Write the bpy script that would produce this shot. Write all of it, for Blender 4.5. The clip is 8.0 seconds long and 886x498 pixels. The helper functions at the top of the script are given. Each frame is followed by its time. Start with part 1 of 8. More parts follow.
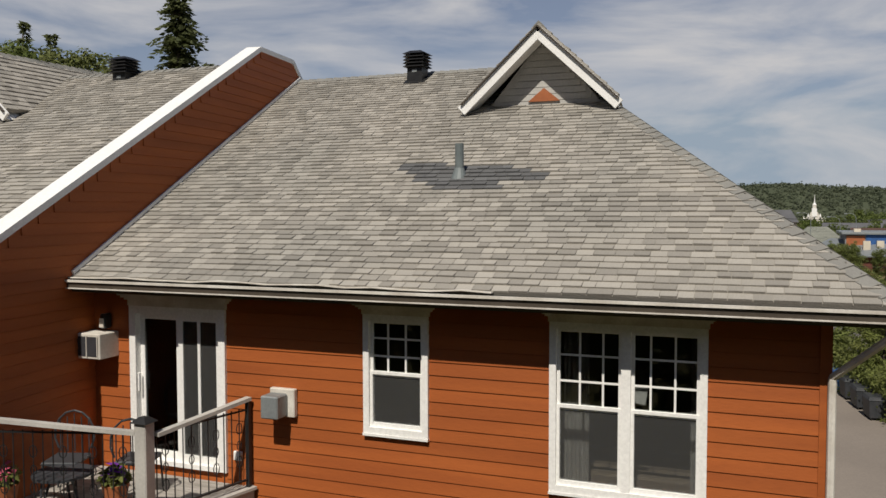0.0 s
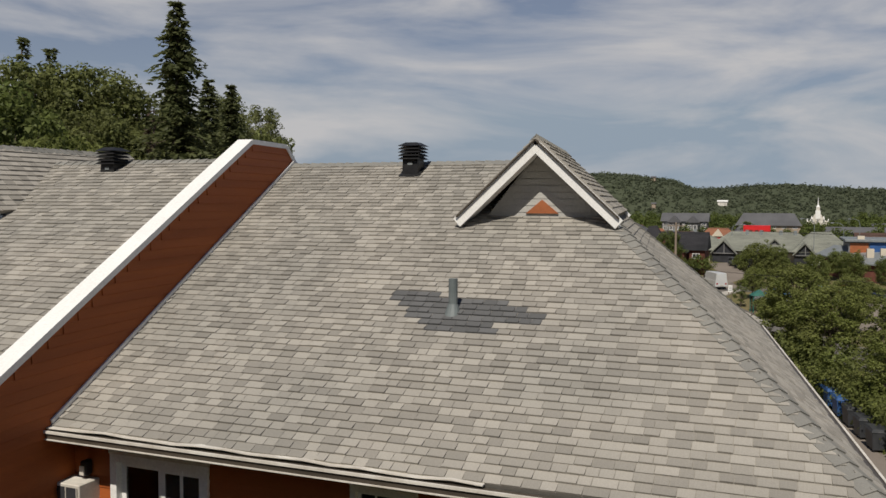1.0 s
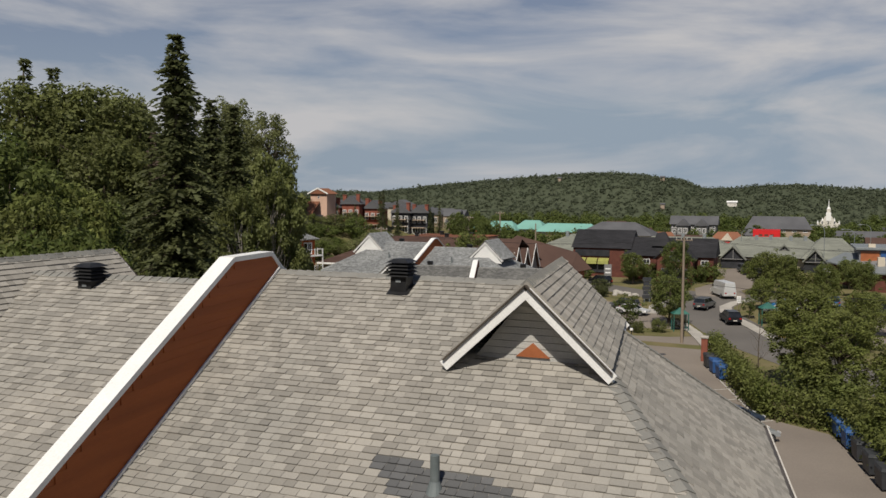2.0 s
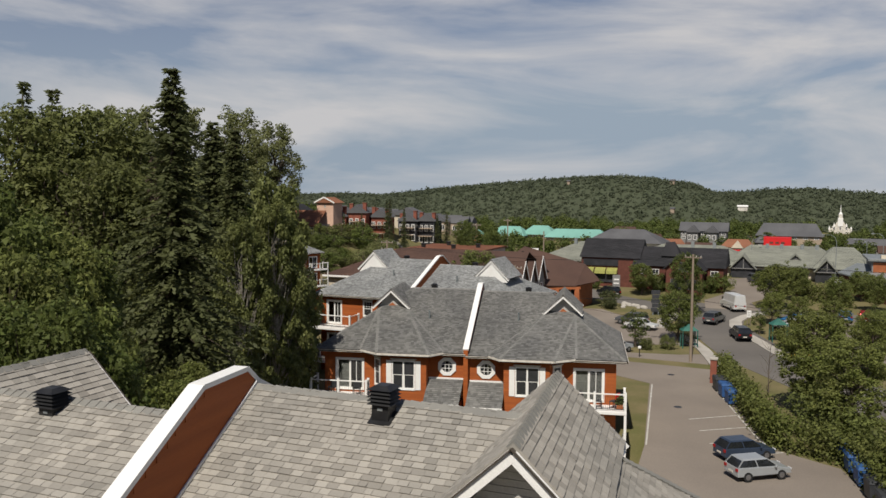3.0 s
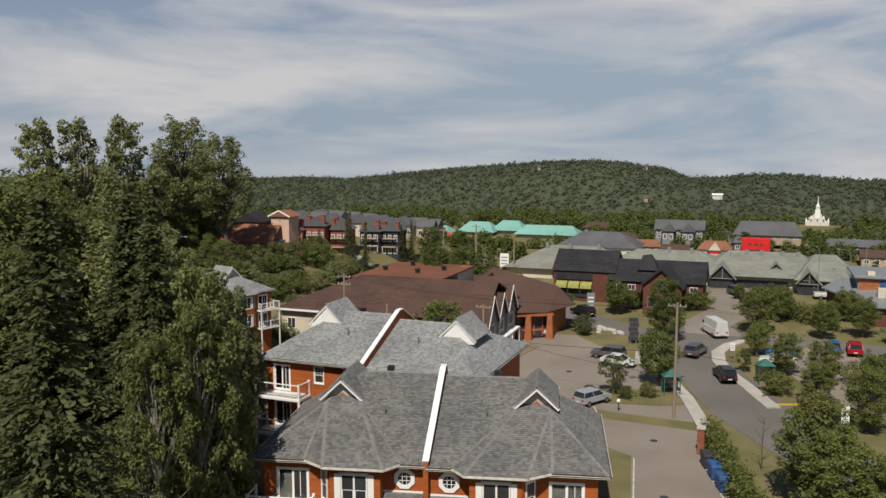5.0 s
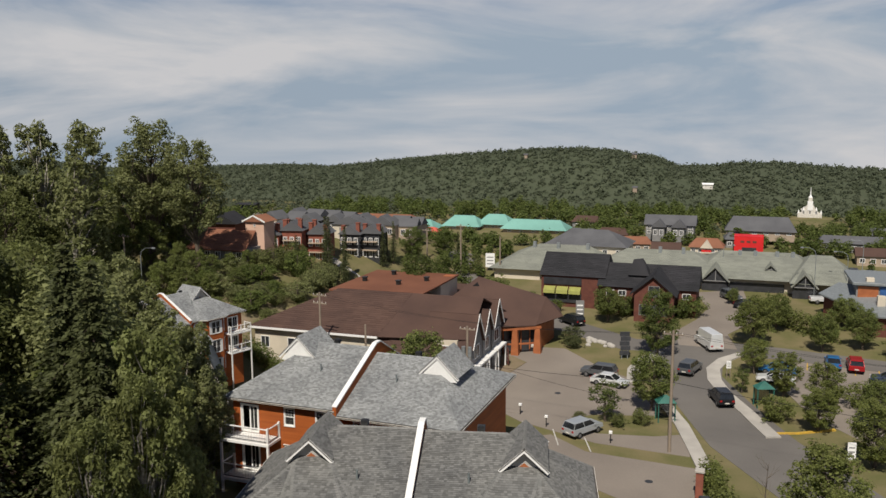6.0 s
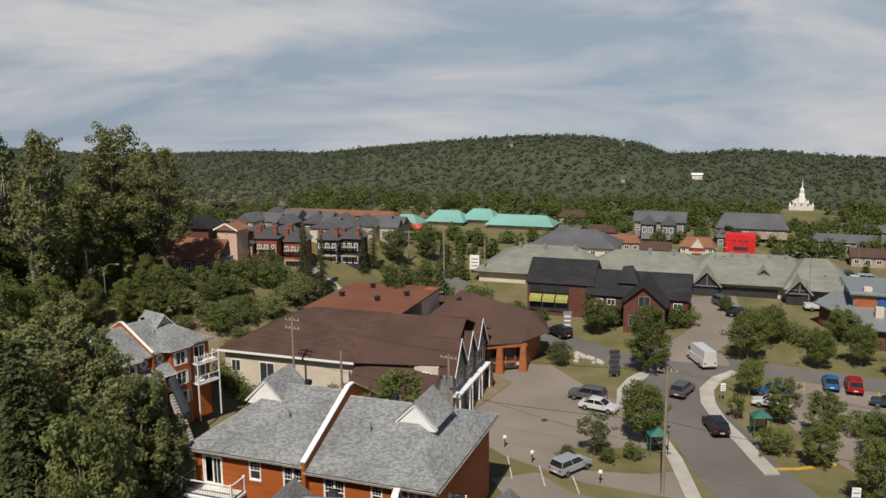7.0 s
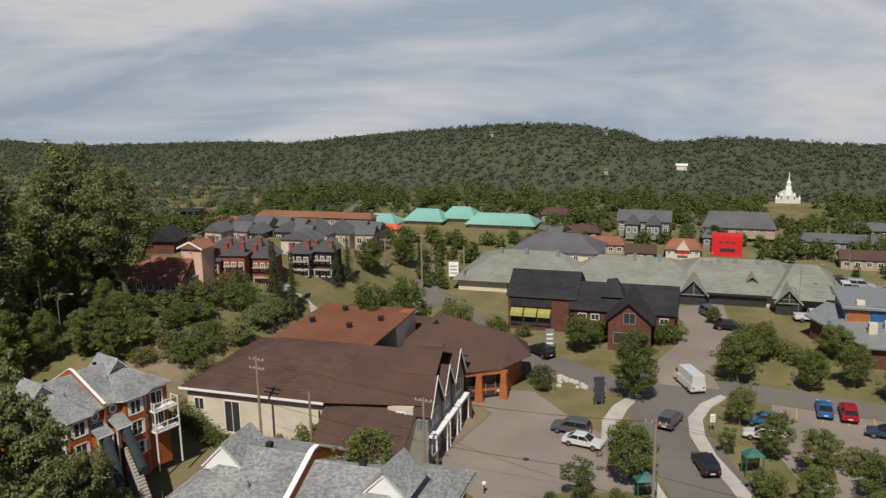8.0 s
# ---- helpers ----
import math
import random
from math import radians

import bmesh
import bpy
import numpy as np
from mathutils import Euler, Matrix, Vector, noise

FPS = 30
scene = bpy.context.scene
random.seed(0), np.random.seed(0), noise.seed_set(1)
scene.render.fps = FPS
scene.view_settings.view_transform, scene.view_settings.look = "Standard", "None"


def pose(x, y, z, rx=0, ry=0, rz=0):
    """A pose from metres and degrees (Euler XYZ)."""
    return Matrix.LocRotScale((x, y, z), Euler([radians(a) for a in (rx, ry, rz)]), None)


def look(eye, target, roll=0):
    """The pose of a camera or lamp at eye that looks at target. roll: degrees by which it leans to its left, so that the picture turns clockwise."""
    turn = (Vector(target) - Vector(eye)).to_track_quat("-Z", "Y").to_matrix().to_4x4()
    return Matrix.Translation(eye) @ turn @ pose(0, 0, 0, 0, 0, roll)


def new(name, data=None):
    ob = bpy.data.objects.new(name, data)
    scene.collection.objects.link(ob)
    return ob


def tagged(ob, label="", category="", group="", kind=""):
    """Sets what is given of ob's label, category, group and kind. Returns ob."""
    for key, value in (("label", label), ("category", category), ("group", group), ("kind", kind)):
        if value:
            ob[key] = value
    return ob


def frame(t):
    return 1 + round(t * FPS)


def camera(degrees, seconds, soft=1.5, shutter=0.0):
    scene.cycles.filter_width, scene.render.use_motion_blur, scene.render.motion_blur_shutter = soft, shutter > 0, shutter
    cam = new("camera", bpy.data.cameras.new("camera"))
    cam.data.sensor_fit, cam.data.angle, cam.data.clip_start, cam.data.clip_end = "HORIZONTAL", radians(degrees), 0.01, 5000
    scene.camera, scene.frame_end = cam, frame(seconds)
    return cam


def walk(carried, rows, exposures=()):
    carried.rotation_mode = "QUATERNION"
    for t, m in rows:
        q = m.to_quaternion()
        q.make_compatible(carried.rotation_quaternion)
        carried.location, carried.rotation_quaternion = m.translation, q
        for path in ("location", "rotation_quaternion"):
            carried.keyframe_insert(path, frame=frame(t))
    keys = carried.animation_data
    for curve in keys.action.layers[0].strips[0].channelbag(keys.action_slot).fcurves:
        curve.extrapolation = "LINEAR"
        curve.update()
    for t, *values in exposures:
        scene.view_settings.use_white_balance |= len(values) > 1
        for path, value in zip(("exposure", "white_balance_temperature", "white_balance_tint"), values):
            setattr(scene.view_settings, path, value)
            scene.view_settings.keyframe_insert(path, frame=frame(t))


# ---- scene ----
# camera: a drone that rises from eave height and drifts forward over the roofs
cam = camera(56.0, 8.0)
ROWS = [  # seconds, x, y, z, heading, pitch, roll
    (0, 4.437, -8.857, 3.105, 21.198, -2.898, -0.108),
    (0.5, 4.396, -8.595, 4.094, 21.330, -3.188, 0.072),
    (1, 4.376, -8.340, 5.077, 21.374, -3.384, 0.150),
    (1.5, 4.355, -7.978, 6.193, 21.434, -3.579, 0.162),
    (2.8, 4.532, -6.517, 9.191, 22.885, -4.283, 0.238),
    (3, 4.342, -6.223, 9.540, 22.632, -4.162, 0.268),
    (3.5, 3.640, -4.647, 10.420, 22.024, -4.076, 0.154),
    (4, 2.986, -1.958, 13.054, 21.624, -5.127, -0.089),
    (4.5, 2.351, 0.302, 15.350, 21.117, -6.049, -0.112),
    (4.7, 2.083, 1.248, 16.265, 20.917, -6.359, -0.110),
    (5.8, 0.421, 7.800, 20.656, 19.829, -8.182, -0.225),
    (6, 0.095, 8.917, 21.447, 19.699, -8.538, -0.308),
    (6.5, -0.632, 11.748, 23.421, 19.207, -9.362, -0.442),
    (7, -1.218, 14.952, 25.544, 18.795, -10.320, -0.456),
    (7.5, -1.787, 18.197, 27.850, 18.332, -11.294, -0.620),
    (8, -2.181, 21.494, 30.315, 17.709, -12.175, -1.038),
]
walk(cam, [(t, pose(x, y, z, 90 + pitch, 0, yaw) @ pose(0, 0, 0, 0, 0, roll)) for t, x, y, z, yaw, pitch, roll in ROWS],
     exposures=[(0.0, -0.10), (1.0, -0.22), (1.7, -0.22), (3.0, -0.08), (8.0, -0.02)])

# ---- light ----
SUN_DIR = Vector((0.06, -0.74, 0.95)).normalized()
sun = new("sun", bpy.data.lights.new("sun", "SUN"))
sun.data.energy, sun.data.angle, sun.data.color = 5.0, radians(0.6), (1.0, 0.935, 0.83)
sun.matrix_world = look(SUN_DIR * 100, (0, 0, 0))

world = bpy.data.worlds.new("sky")
scene.world = world
world.use_nodes = True
wn, wl = world.node_tree.nodes, world.node_tree.links
wn.clear()
w_out = wn.new("ShaderNodeOutputWorld")
w_bg = wn.new("ShaderNodeBackground")
w_sky = wn.new("ShaderNodeTexSky")
w_sky.sky_type, w_sky.sun_disc = "NISHITA", False
w_sky.sun_elevation = math.asin(SUN_DIR.z)
w_sky.sun_rotation = math.atan2(SUN_DIR.x, SUN_DIR.y)
w_sky.air_density, w_sky.dust_density = 1.0, 0.35
w_geo = wn.new("ShaderNodeTexCoord")
w_max = wn.new("ShaderNodeVectorMath")
w_max.operation = "MAXIMUM"
w_max.inputs[1].default_value = (-1, -1, 0.10)
wl.new(w_geo.outputs["Generated"], w_max.inputs[0])
wl.new(w_max.outputs[0], w_sky.inputs["Vector"])
# thin cloud sheets, stretched along the wind
w_map = wn.new("ShaderNodeMapping")
w_map.inputs["Rotation"].default_value = (0, radians(-13), radians(-20))
w_map.inputs["Scale"].default_value = (1.3, 1.3, 6.0)
wl.new(w_geo.outputs["Generated"], w_map.inputs["Vector"])
w_n1 = wn.new("ShaderNodeTexNoise")
w_n1.inputs["Scale"].default_value, w_n1.inputs["Detail"].default_value, w_n1.inputs["Roughness"].default_value = 1.9, 7.0, 0.55
w_n1.inputs["Distortion"].default_value = 0.5
wl.new(w_map.outputs[0], w_n1.inputs["Vector"])
w_ramp = wn.new("ShaderNodeValToRGB")
w_ramp.color_ramp.elements[0].position, w_ramp.color_ramp.elements[1].position = 0.42, 0.63
w_ramp.color_ramp.elements[0].color, w_ramp.color_ramp.elements[1].color = (0.18, 0.18, 0.18, 1), (0.95, 0.95, 0.95, 1)
wl.new(w_n1.outputs["Fac"], w_ramp.inputs[0])
w_mix = wn.new("ShaderNodeMix")
w_mix.data_type = "RGBA"
w_mix.inputs["B"].default_value = (11.6, 11.4, 11.5, 1)
# the sheets thin out towards the zenith
w_sep = wn.new("ShaderNodeSeparateXYZ")
wl.new(w_geo.outputs["Generated"], w_sep.inputs[0])
w_fade = wn.new("ShaderNodeMapRange")
w_fade.inputs["From Min"].default_value, w_fade.inputs["From Max"].default_value = 0.27, 0.52
w_fade.inputs["To Min"].default_value, w_fade.inputs["To Max"].default_value = 1.0, 0.04
wl.new(w_sep.outputs["Z"], w_fade.inputs["Value"])
w_thin = wn.new("ShaderNodeMath")
w_thin.operation = "MULTIPLY"
wl.new(w_ramp.outputs[0], w_thin.inputs[0])
wl.new(w_fade.outputs[0], w_thin.inputs[1])
wl.new(w_thin.outputs[0], w_mix.inputs["Factor"])
w_tint = wn.new("ShaderNodeVectorMath")
w_tint.operation = "MULTIPLY"
w_tint.inputs[1].default_value = (1.0, 1.0, 1.13)
wl.new(w_sky.outputs[0], w_tint.inputs[0])
wl.new(w_tint.outputs[0], w_mix.inputs["A"])
w_bg.inputs["Strength"].default_value = 0.052
wl.new(w_mix.outputs["Result"], w_bg.inputs["Color"])
wl.new(w_bg.outputs[0], w_out.inputs[0])

# ---- materials ----
def material(name, base, second=None, rough=0.8, scale=3.0, fine=40.0, bump=0.15, metal=0.0, island=0.0, per_object=0.0, stretch=(1, 1, 1), spec=0.3, coord="Object", contrast=0.5):
    """Two colours mixed by coarse noise, darkened a little by fine noise, with relief; island and per_object vary the value piece by piece."""
    m = bpy.data.materials.new(name)
    m.use_nodes = True
    n, l = m.node_tree.nodes, m.node_tree.links
    b = n["Principled BSDF"]
    b.inputs["Roughness"].default_value, b.inputs["Metallic"].default_value = rough, metal
    b.inputs["Specular IOR Level"].default_value = spec
    second = second or tuple(c * 0.75 for c in base)
    tc, mp = n.new("ShaderNodeTexCoord"), n.new("ShaderNodeMapping")
    mp.inputs["Scale"].default_value = stretch
    l.new(tc.outputs[coord], mp.inputs["Vector"])
    n1, n2 = n.new("ShaderNodeTexNoise"), n.new("ShaderNodeTexNoise")
    n1.inputs["Scale"].default_value, n1.inputs["Detail"].default_value = scale, 5
    n2.inputs["Scale"].default_value, n2.inputs["Detail"].default_value = fine, 3
    l.new(mp.outputs[0], n1.inputs["Vector"]), l.new(mp.outputs[0], n2.inputs["Vector"])
    r = n.new("ShaderNodeMapRange")
    r.inputs["From Min"].default_value, r.inputs["From Max"].default_value = 0.5 - contrast / 2 * 0.6, 0.5 + contrast / 2 * 0.6
    l.new(n1.outputs["Fac"], r.inputs["Value"])
    mix = n.new("ShaderNodeMix")
    mix.data_type = "RGBA"
    mix.inputs["A"].default_value, mix.inputs["B"].default_value = (*base, 1), (*second, 1)
    l.new(r.outputs[0], mix.inputs["Factor"])
    val = n.new("ShaderNodeMapRange")
    val.inputs["To Min"].default_value, val.inputs["To Max"].default_value = 0.82, 1.18
    l.new(n2.outputs["Fac"], val.inputs["Value"])
    hsv = n.new("ShaderNodeHueSaturation")
    l.new(mix.outputs["Result"], hsv.inputs["Color"])
    last = val.outputs[0]
    for amount, source in ((island, "g"), (per_object, "o")):
        if amount:
            src = n.new("ShaderNodeNewGeometry").outputs["Random Per Island"] if source == "g" else n.new("ShaderNodeObjectInfo").outputs["Random"]
            v = n.new("ShaderNodeMapRange")
            v.inputs["To Min"].default_value, v.inputs["To Max"].default_value = 1 - amount, 1 + amount
            l.new(src, v.inputs["Value"])
            mul = n.new("ShaderNodeMath")
            mul.operation = "MULTIPLY"
            l.new(last, mul.inputs[0]), l.new(v.outputs[0], mul.inputs[1])
            last = mul.outputs[0]
    l.new(last, hsv.inputs["Value"])
    l.new(hsv.outputs[0], b.inputs["Base Color"])
    if bump:
        bp = n.new("ShaderNodeBump")
        bp.inputs["Strength"].default_value, bp.inputs["Distance"].default_value = bump, 0.02
        l.new(n2.outputs["Fac"], bp.inputs["Height"])
        l.new(bp.outputs[0], b.inputs["Normal"])
    return m


def foliage(name, base, second, island=0.35):
    m = material(name, base, second, rough=0.6, scale=0.35, fine=3.0, bump=0, island=island, per_object=0.15, spec=0.25, contrast=0.8)
    n, l = m.node_tree.nodes, m.node_tree.links
    b, out = n["Principled BSDF"], n["Material Output"]
    tr, mx = n.new("ShaderNodeBsdfTranslucent"), n.new("ShaderNodeMixShader")
    mx.inputs[0].default_value = 0.5
    l.new(b.inputs["Base Color"].links[0].from_socket, tr.inputs["Color"])
    l.new(b.outputs[0], mx.inputs[1]), l.new(tr.outputs[0], mx.inputs[2]), l.new(mx.outputs[0], out.inputs[0])
    return m


def pane_glass(name, tint=(0.5, 0.52, 0.52)):
    m = bpy.data.materials.new(name)
    m.use_nodes = True
    n, l = m.node_tree.nodes, m.node_tree.links
    n.remove(n["Principled BSDF"])
    tr, gl, mx, fr = n.new("ShaderNodeBsdfTransparent"), n.new("ShaderNodeBsdfGlossy"), n.new("ShaderNodeMixShader"), n.new("ShaderNodeFresnel")
    tr.inputs["Color"].default_value = (*tint, 1)
    gl.inputs["Roughness"].default_value = 0.02
    fr.inputs["IOR"].default_value = 1.6
    l.new(fr.outputs[0], mx.inputs[0]), l.new(tr.outputs[0], mx.inputs[1]), l.new(gl.outputs[0], mx.inputs[2])
    l.new(mx.outputs[0], n["Material Output"].inputs[0])
    return m


M_SCREEN = bpy.data.materials.new("insect_mesh")
M_SCREEN.use_nodes = True
sn, sl = M_SCREEN.node_tree.nodes, M_SCREEN.node_tree.links
s_tr, s_mx = sn.new("ShaderNodeBsdfTransparent"), sn.new("ShaderNodeMixShader")
sn["Principled BSDF"].inputs["Base Color"].default_value = (0.07, 0.07, 0.068, 1)
sn["Principled BSDF"].inputs["Roughness"].default_value = 0.7
s_mx.inputs[0].default_value = 0.28
sl.new(s_tr.outputs[0], s_mx.inputs[1]), sl.new(sn["Principled BSDF"].outputs[0], s_mx.inputs[2]), sl.new(s_mx.outputs[0], sn["Material Output"].inputs[0])
M_SHINGLE = material("shingle_beige", (0.315, 0.292, 0.256), (0.265, 0.250, 0.222), 0.9, 0.5, 60, 0.3, island=0.21, per_object=0.0, spec=0.15)
M_SHINGLE_P = material("shingle_beige_piece", (0.315, 0.292, 0.256), (0.265, 0.250, 0.222), 0.9, 0.5, 60, 0.3, per_object=0.21, spec=0.15)
M_SHINGLE_NEW = material("shingle_slate", (0.125, 0.125, 0.125), (0.10, 0.10, 0.10), 0.9, 1.0, 60, 0.3, per_object=0.15, island=0.1, spec=0.15)
M_SHINGLE_D = material("shingle_dark", (0.165, 0.162, 0.152), (0.125, 0.124, 0.120), 0.9, 0.4, 50, 0.3, island=0.28, spec=0.15)
M_SHINGLE_G = material("shingle_grey", (0.27, 0.275, 0.27), (0.20, 0.205, 0.205), 0.9, 0.4, 50, 0.3, island=0.28, spec=0.15)
M_RIDGE = material("ridge_cap", (0.235, 0.228, 0.205), (0.19, 0.185, 0.17), 0.9, 1, 60, 0.3, island=0.12, spec=0.15)
M_RIDGE_D = material("ridge_cap_dark", (0.20, 0.195, 0.185), (0.16, 0.16, 0.15), 0.9, 1, 60, 0.3, island=0.12, spec=0.15)
M_SIDING = material("siding_rust", (0.362, 0.097, 0.022), (0.29, 0.075, 0.018), 0.62, 0.8, 25, 0.12, per_object=0.06, stretch=(0.4, 0.4, 5), spec=0.3)
M_SIDING_W = material("siding_rust_wall", (0.362, 0.097, 0.022), (0.29, 0.075, 0.018), 0.62, 0.8, 25, 0.12, island=0.06, stretch=(0.4, 0.4, 5), spec=0.3)
M_WHITE = material("white_paint", (0.79, 0.78, 0.75), (0.755, 0.745, 0.715), 0.5, 2, 30, 0.04, spec=0.4)
M_WHITE_OLD = material("weathered_white", (0.66, 0.63, 0.57), (0.50, 0.46, 0.40), 0.6, 3, 30, 0.08, spec=0.3)
# brown of the gutter's inside, darkened further for shade at the eave
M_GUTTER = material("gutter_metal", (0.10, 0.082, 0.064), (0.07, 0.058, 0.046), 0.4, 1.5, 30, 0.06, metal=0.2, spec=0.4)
# soffit base colour set dark so that it carries the eave's shade
M_SOFFIT_SHADE = material("soffit", (0.13, 0.115, 0.09), (0.10, 0.09, 0.07), 0.6, 3, 30, 0.05)
M_BLACK = material("black_metal", (0.012, 0.012, 0.013), (0.02, 0.02, 0.02), 0.45, 6, 60, 0.08, spec=0.4)
M_GREYMETAL = material("grey_metal", (0.26, 0.28, 0.28), (0.2, 0.215, 0.22), 0.5, 4, 40, 0.1, metal=0.3)
M_GABLEGREY = material("gable_boards_grey", (0.44, 0.43, 0.40), (0.38, 0.37, 0.35), 0.7, 2, 30, 0.08)
M_PIPE = material("pipe_rubber", (0.16, 0.18, 0.18), (0.12, 0.14, 0.14), 0.5, 5, 40, 0.1)
M_GLASS = pane_glass("window_glass")
M_ROOM = material("room_plaster", (0.30, 0.27, 0.23), (0.24, 0.21, 0.18), 0.9, 1, 20, 0.03)
M_CURTAIN = material("curtain", (0.62, 0.60, 0.56), (0.5, 0.48, 0.45), 0.9, 3, 30, 0.1, stretch=(6, 6, 0.5))
M_DECK = material("deck_grey", (0.36, 0.33, 0.30), (0.27, 0.25, 0.22), 0.7, 2, 30, 0.15, island=0.1, stretch=(1, 6, 1))
M_POST = material("deck_post", (0.46, 0.44, 0.40), (0.36, 0.34, 0.31), 0.6, 2, 30, 0.08)
M_AWNING = material("awning_canvas", (0.035, 0.042, 0.05), (0.025, 0.03, 0.036), 0.85, 2, 60, 0.1)
M_GRASS = material("lawn", (0.115, 0.112, 0.045), (0.175, 0.145, 0.075), 0.95, 0.25, 6.0, 0.5, spec=0.1)
M_EARTH = material("bare_earth", (0.23, 0.17, 0.12), (0.15, 0.13, 0.07), 0.95, 0.3, 6.0, 0.4, spec=0.1)
M_LOT = material("old_asphalt", (0.23, 0.197, 0.165), (0.19, 0.162, 0.137), 0.92, 0.12, 12.0, 0.25, spec=0.15)
M_ROAD = material("road_asphalt", (0.155, 0.142, 0.128), (0.122, 0.112, 0.102), 0.92, 0.1, 12.0, 0.25, spec=0.15)
M_CONC = material("concrete", (0.42, 0.39, 0.345), (0.34, 0.315, 0.28), 0.9, 0.5, 20, 0.15)
M_PAINTLINE = material("line_paint", (0.55, 0.53, 0.48), (0.35, 0.33, 0.30), 0.8, 4, 30, 0.05)
M_YELLOW = material("yellow_paint", (0.55, 0.34, 0.04), (0.42, 0.26, 0.05), 0.7, 3, 30, 0.05)
M_BARK = material("bark", (0.085, 0.065, 0.048), (0.13, 0.105, 0.08), 0.95, 3, 25, 0.6, stretch=(3, 3, 0.6))
M_BIRCH = material("pale_bark", (0.30, 0.28, 0.24), (0.16, 0.14, 0.11), 0.9, 3, 25, 0.4, stretch=(2, 2, 3))
M_LEAF = foliage("leaves_mid", (0.104, 0.140, 0.035), (0.148, 0.172, 0.049))
M_LEAF_Y = foliage("leaves_light", (0.159, 0.190, 0.047), (0.196, 0.207, 0.067))
M_LEAF_O = foliage("leaves_olive", (0.138, 0.159, 0.051), (0.180, 0.191, 0.067))
M_LEAF_S = foliage("leaves_silver", (0.185, 0.205, 0.078), (0.225, 0.235, 0.102))
M_NEEDLE = foliage("needles", (0.092, 0.108, 0.044), (0.13, 0.14, 0.058))
M_DEADNEEDLE = foliage("dry_needles", (0.12, 0.085, 0.06), (0.16, 0.12, 0.09))
M_POLE = material("pole_wood", (0.27, 0.215, 0.16), (0.20, 0.16, 0.125), 0.9, 2, 20, 0.3, stretch=(4, 4, 0.4))
M_BROWNROOF = material("roof_brown", (0.092, 0.055, 0.043), (0.072, 0.044, 0.036), 0.9, 0.25, 14, 0.3, island=0.1, spec=0.15)
M_REDROOF = material("roof_terracotta", (0.25, 0.112, 0.066), (0.20, 0.09, 0.055), 0.9, 0.25, 14, 0.3, island=0.1, spec=0.15)
M_DECKROOF = material("roof_deck_terracotta", (0.185, 0.078, 0.046), (0.15, 0.063, 0.038), 0.9, 0.2, 10, 0.3, spec=0.15)
M_CREAM = material("stucco_cream", (0.58, 0.51, 0.40), (0.50, 0.44, 0.35), 0.85, 0.6, 20, 0.1)
M_ORANGEWOOD = material("orange_wood", (0.36, 0.12, 0.045), (0.28, 0.09, 0.035), 0.65, 1.5, 25, 0.15)
M_BLACKROOF = material("roof_black", (0.032, 0.031, 0.034), (0.024, 0.024, 0.026), 0.85, 0.4, 14, 0.3, island=0.15, spec=0.2)
M_BRICK = material("dark_brick", (0.135, 0.05, 0.035), (0.10, 0.036, 0.027), 0.9, 1.5, 18, 0.3)
M_REDBRICK = material("red_brick", (0.25, 0.085, 0.055), (0.19, 0.065, 0.045), 0.9, 1.5, 18, 0.3)
M_GREENROOF = material("roof_sage", (0.235, 0.24, 0.20), (0.19, 0.195, 0.165), 0.9, 0.3, 10, 0.2, island=0.08, spec=0.15)
M_TEAL = material("roof_teal", (0.19, 0.39, 0.33), (0.16, 0.33, 0.28), 0.6, 0.2, 10, 0.05)
M_GREYROOF = material("roof_grey", (0.115, 0.115, 0.12), (0.09, 0.09, 0.095), 0.9, 0.3, 12, 0.2, island=0.1, spec=0.15)
M_PINK = material("stucco_pink", (0.60, 0.40, 0.30), (0.54, 0.36, 0.27), 0.85, 0.6, 20, 0.08)
M_TAN = material("stucco_tan", (0.38, 0.30, 0.22), (0.32, 0.25, 0.19), 0.85, 0.6, 20, 0.08)
M_GREYWALL = material("grey_siding", (0.22, 0.215, 0.21), (0.18, 0.175, 0.17), 0.8, 0.6, 20, 0.08)
M_DARKWALL = material("dark_glazing", (0.03, 0.032, 0.035), (0.045, 0.045, 0.05), 0.25, 1, 10, 0.0, spec=0.5)
M_RED = material("red_panel", (0.62, 0.02, 0.02), (0.52, 0.018, 0.02), 0.5, 0.6, 10, 0.03)
M_BLUE = material("blue_plastic", (0.035, 0.10, 0.27), (0.03, 0.08, 0.21), 0.5, 2, 20, 0.05)
M_CHARCOAL = material("charcoal_plastic", (0.035, 0.038, 0.042), (0.05, 0.05, 0.055), 0.5, 2, 20, 0.05)
M_YELLOWSIGN = material("yellow_awning", (0.30, 0.30, 0.08), (0.25, 0.25, 0.07), 0.6, 2, 20, 0.03)
M_TYRE = material("tyre", (0.014, 0.014, 0.014), (0.02, 0.02, 0.02), 0.8, 8, 60, 0.1)
M_RIM = material("rim_alloy", (0.35, 0.35, 0.36), (0.25, 0.25, 0.26), 0.35, 8, 40, 0.0, metal=0.8)
M_CARGLASS = material("car_glass", (0.012, 0.014, 0.016), (0.02, 0.022, 0.025), 0.06, 1, 10, 0, spec=0.6)
M_TAIL = material("tail_lamp", (0.35, 0.01, 0.01), (0.28, 0.01, 0.01), 0.3, 3, 30, 0)
M_LAMP = material("head_lamp", (0.6, 0.6, 0.6), (0.5, 0.5, 0.5), 0.15, 3, 30, 0)


def car_paint(name, colour, metal=0.4):
    return material("paint_" + name, colour, tuple(c * 0.93 for c in colour), 0.28, 1, 200, 0, metal=metal, spec=0.5)


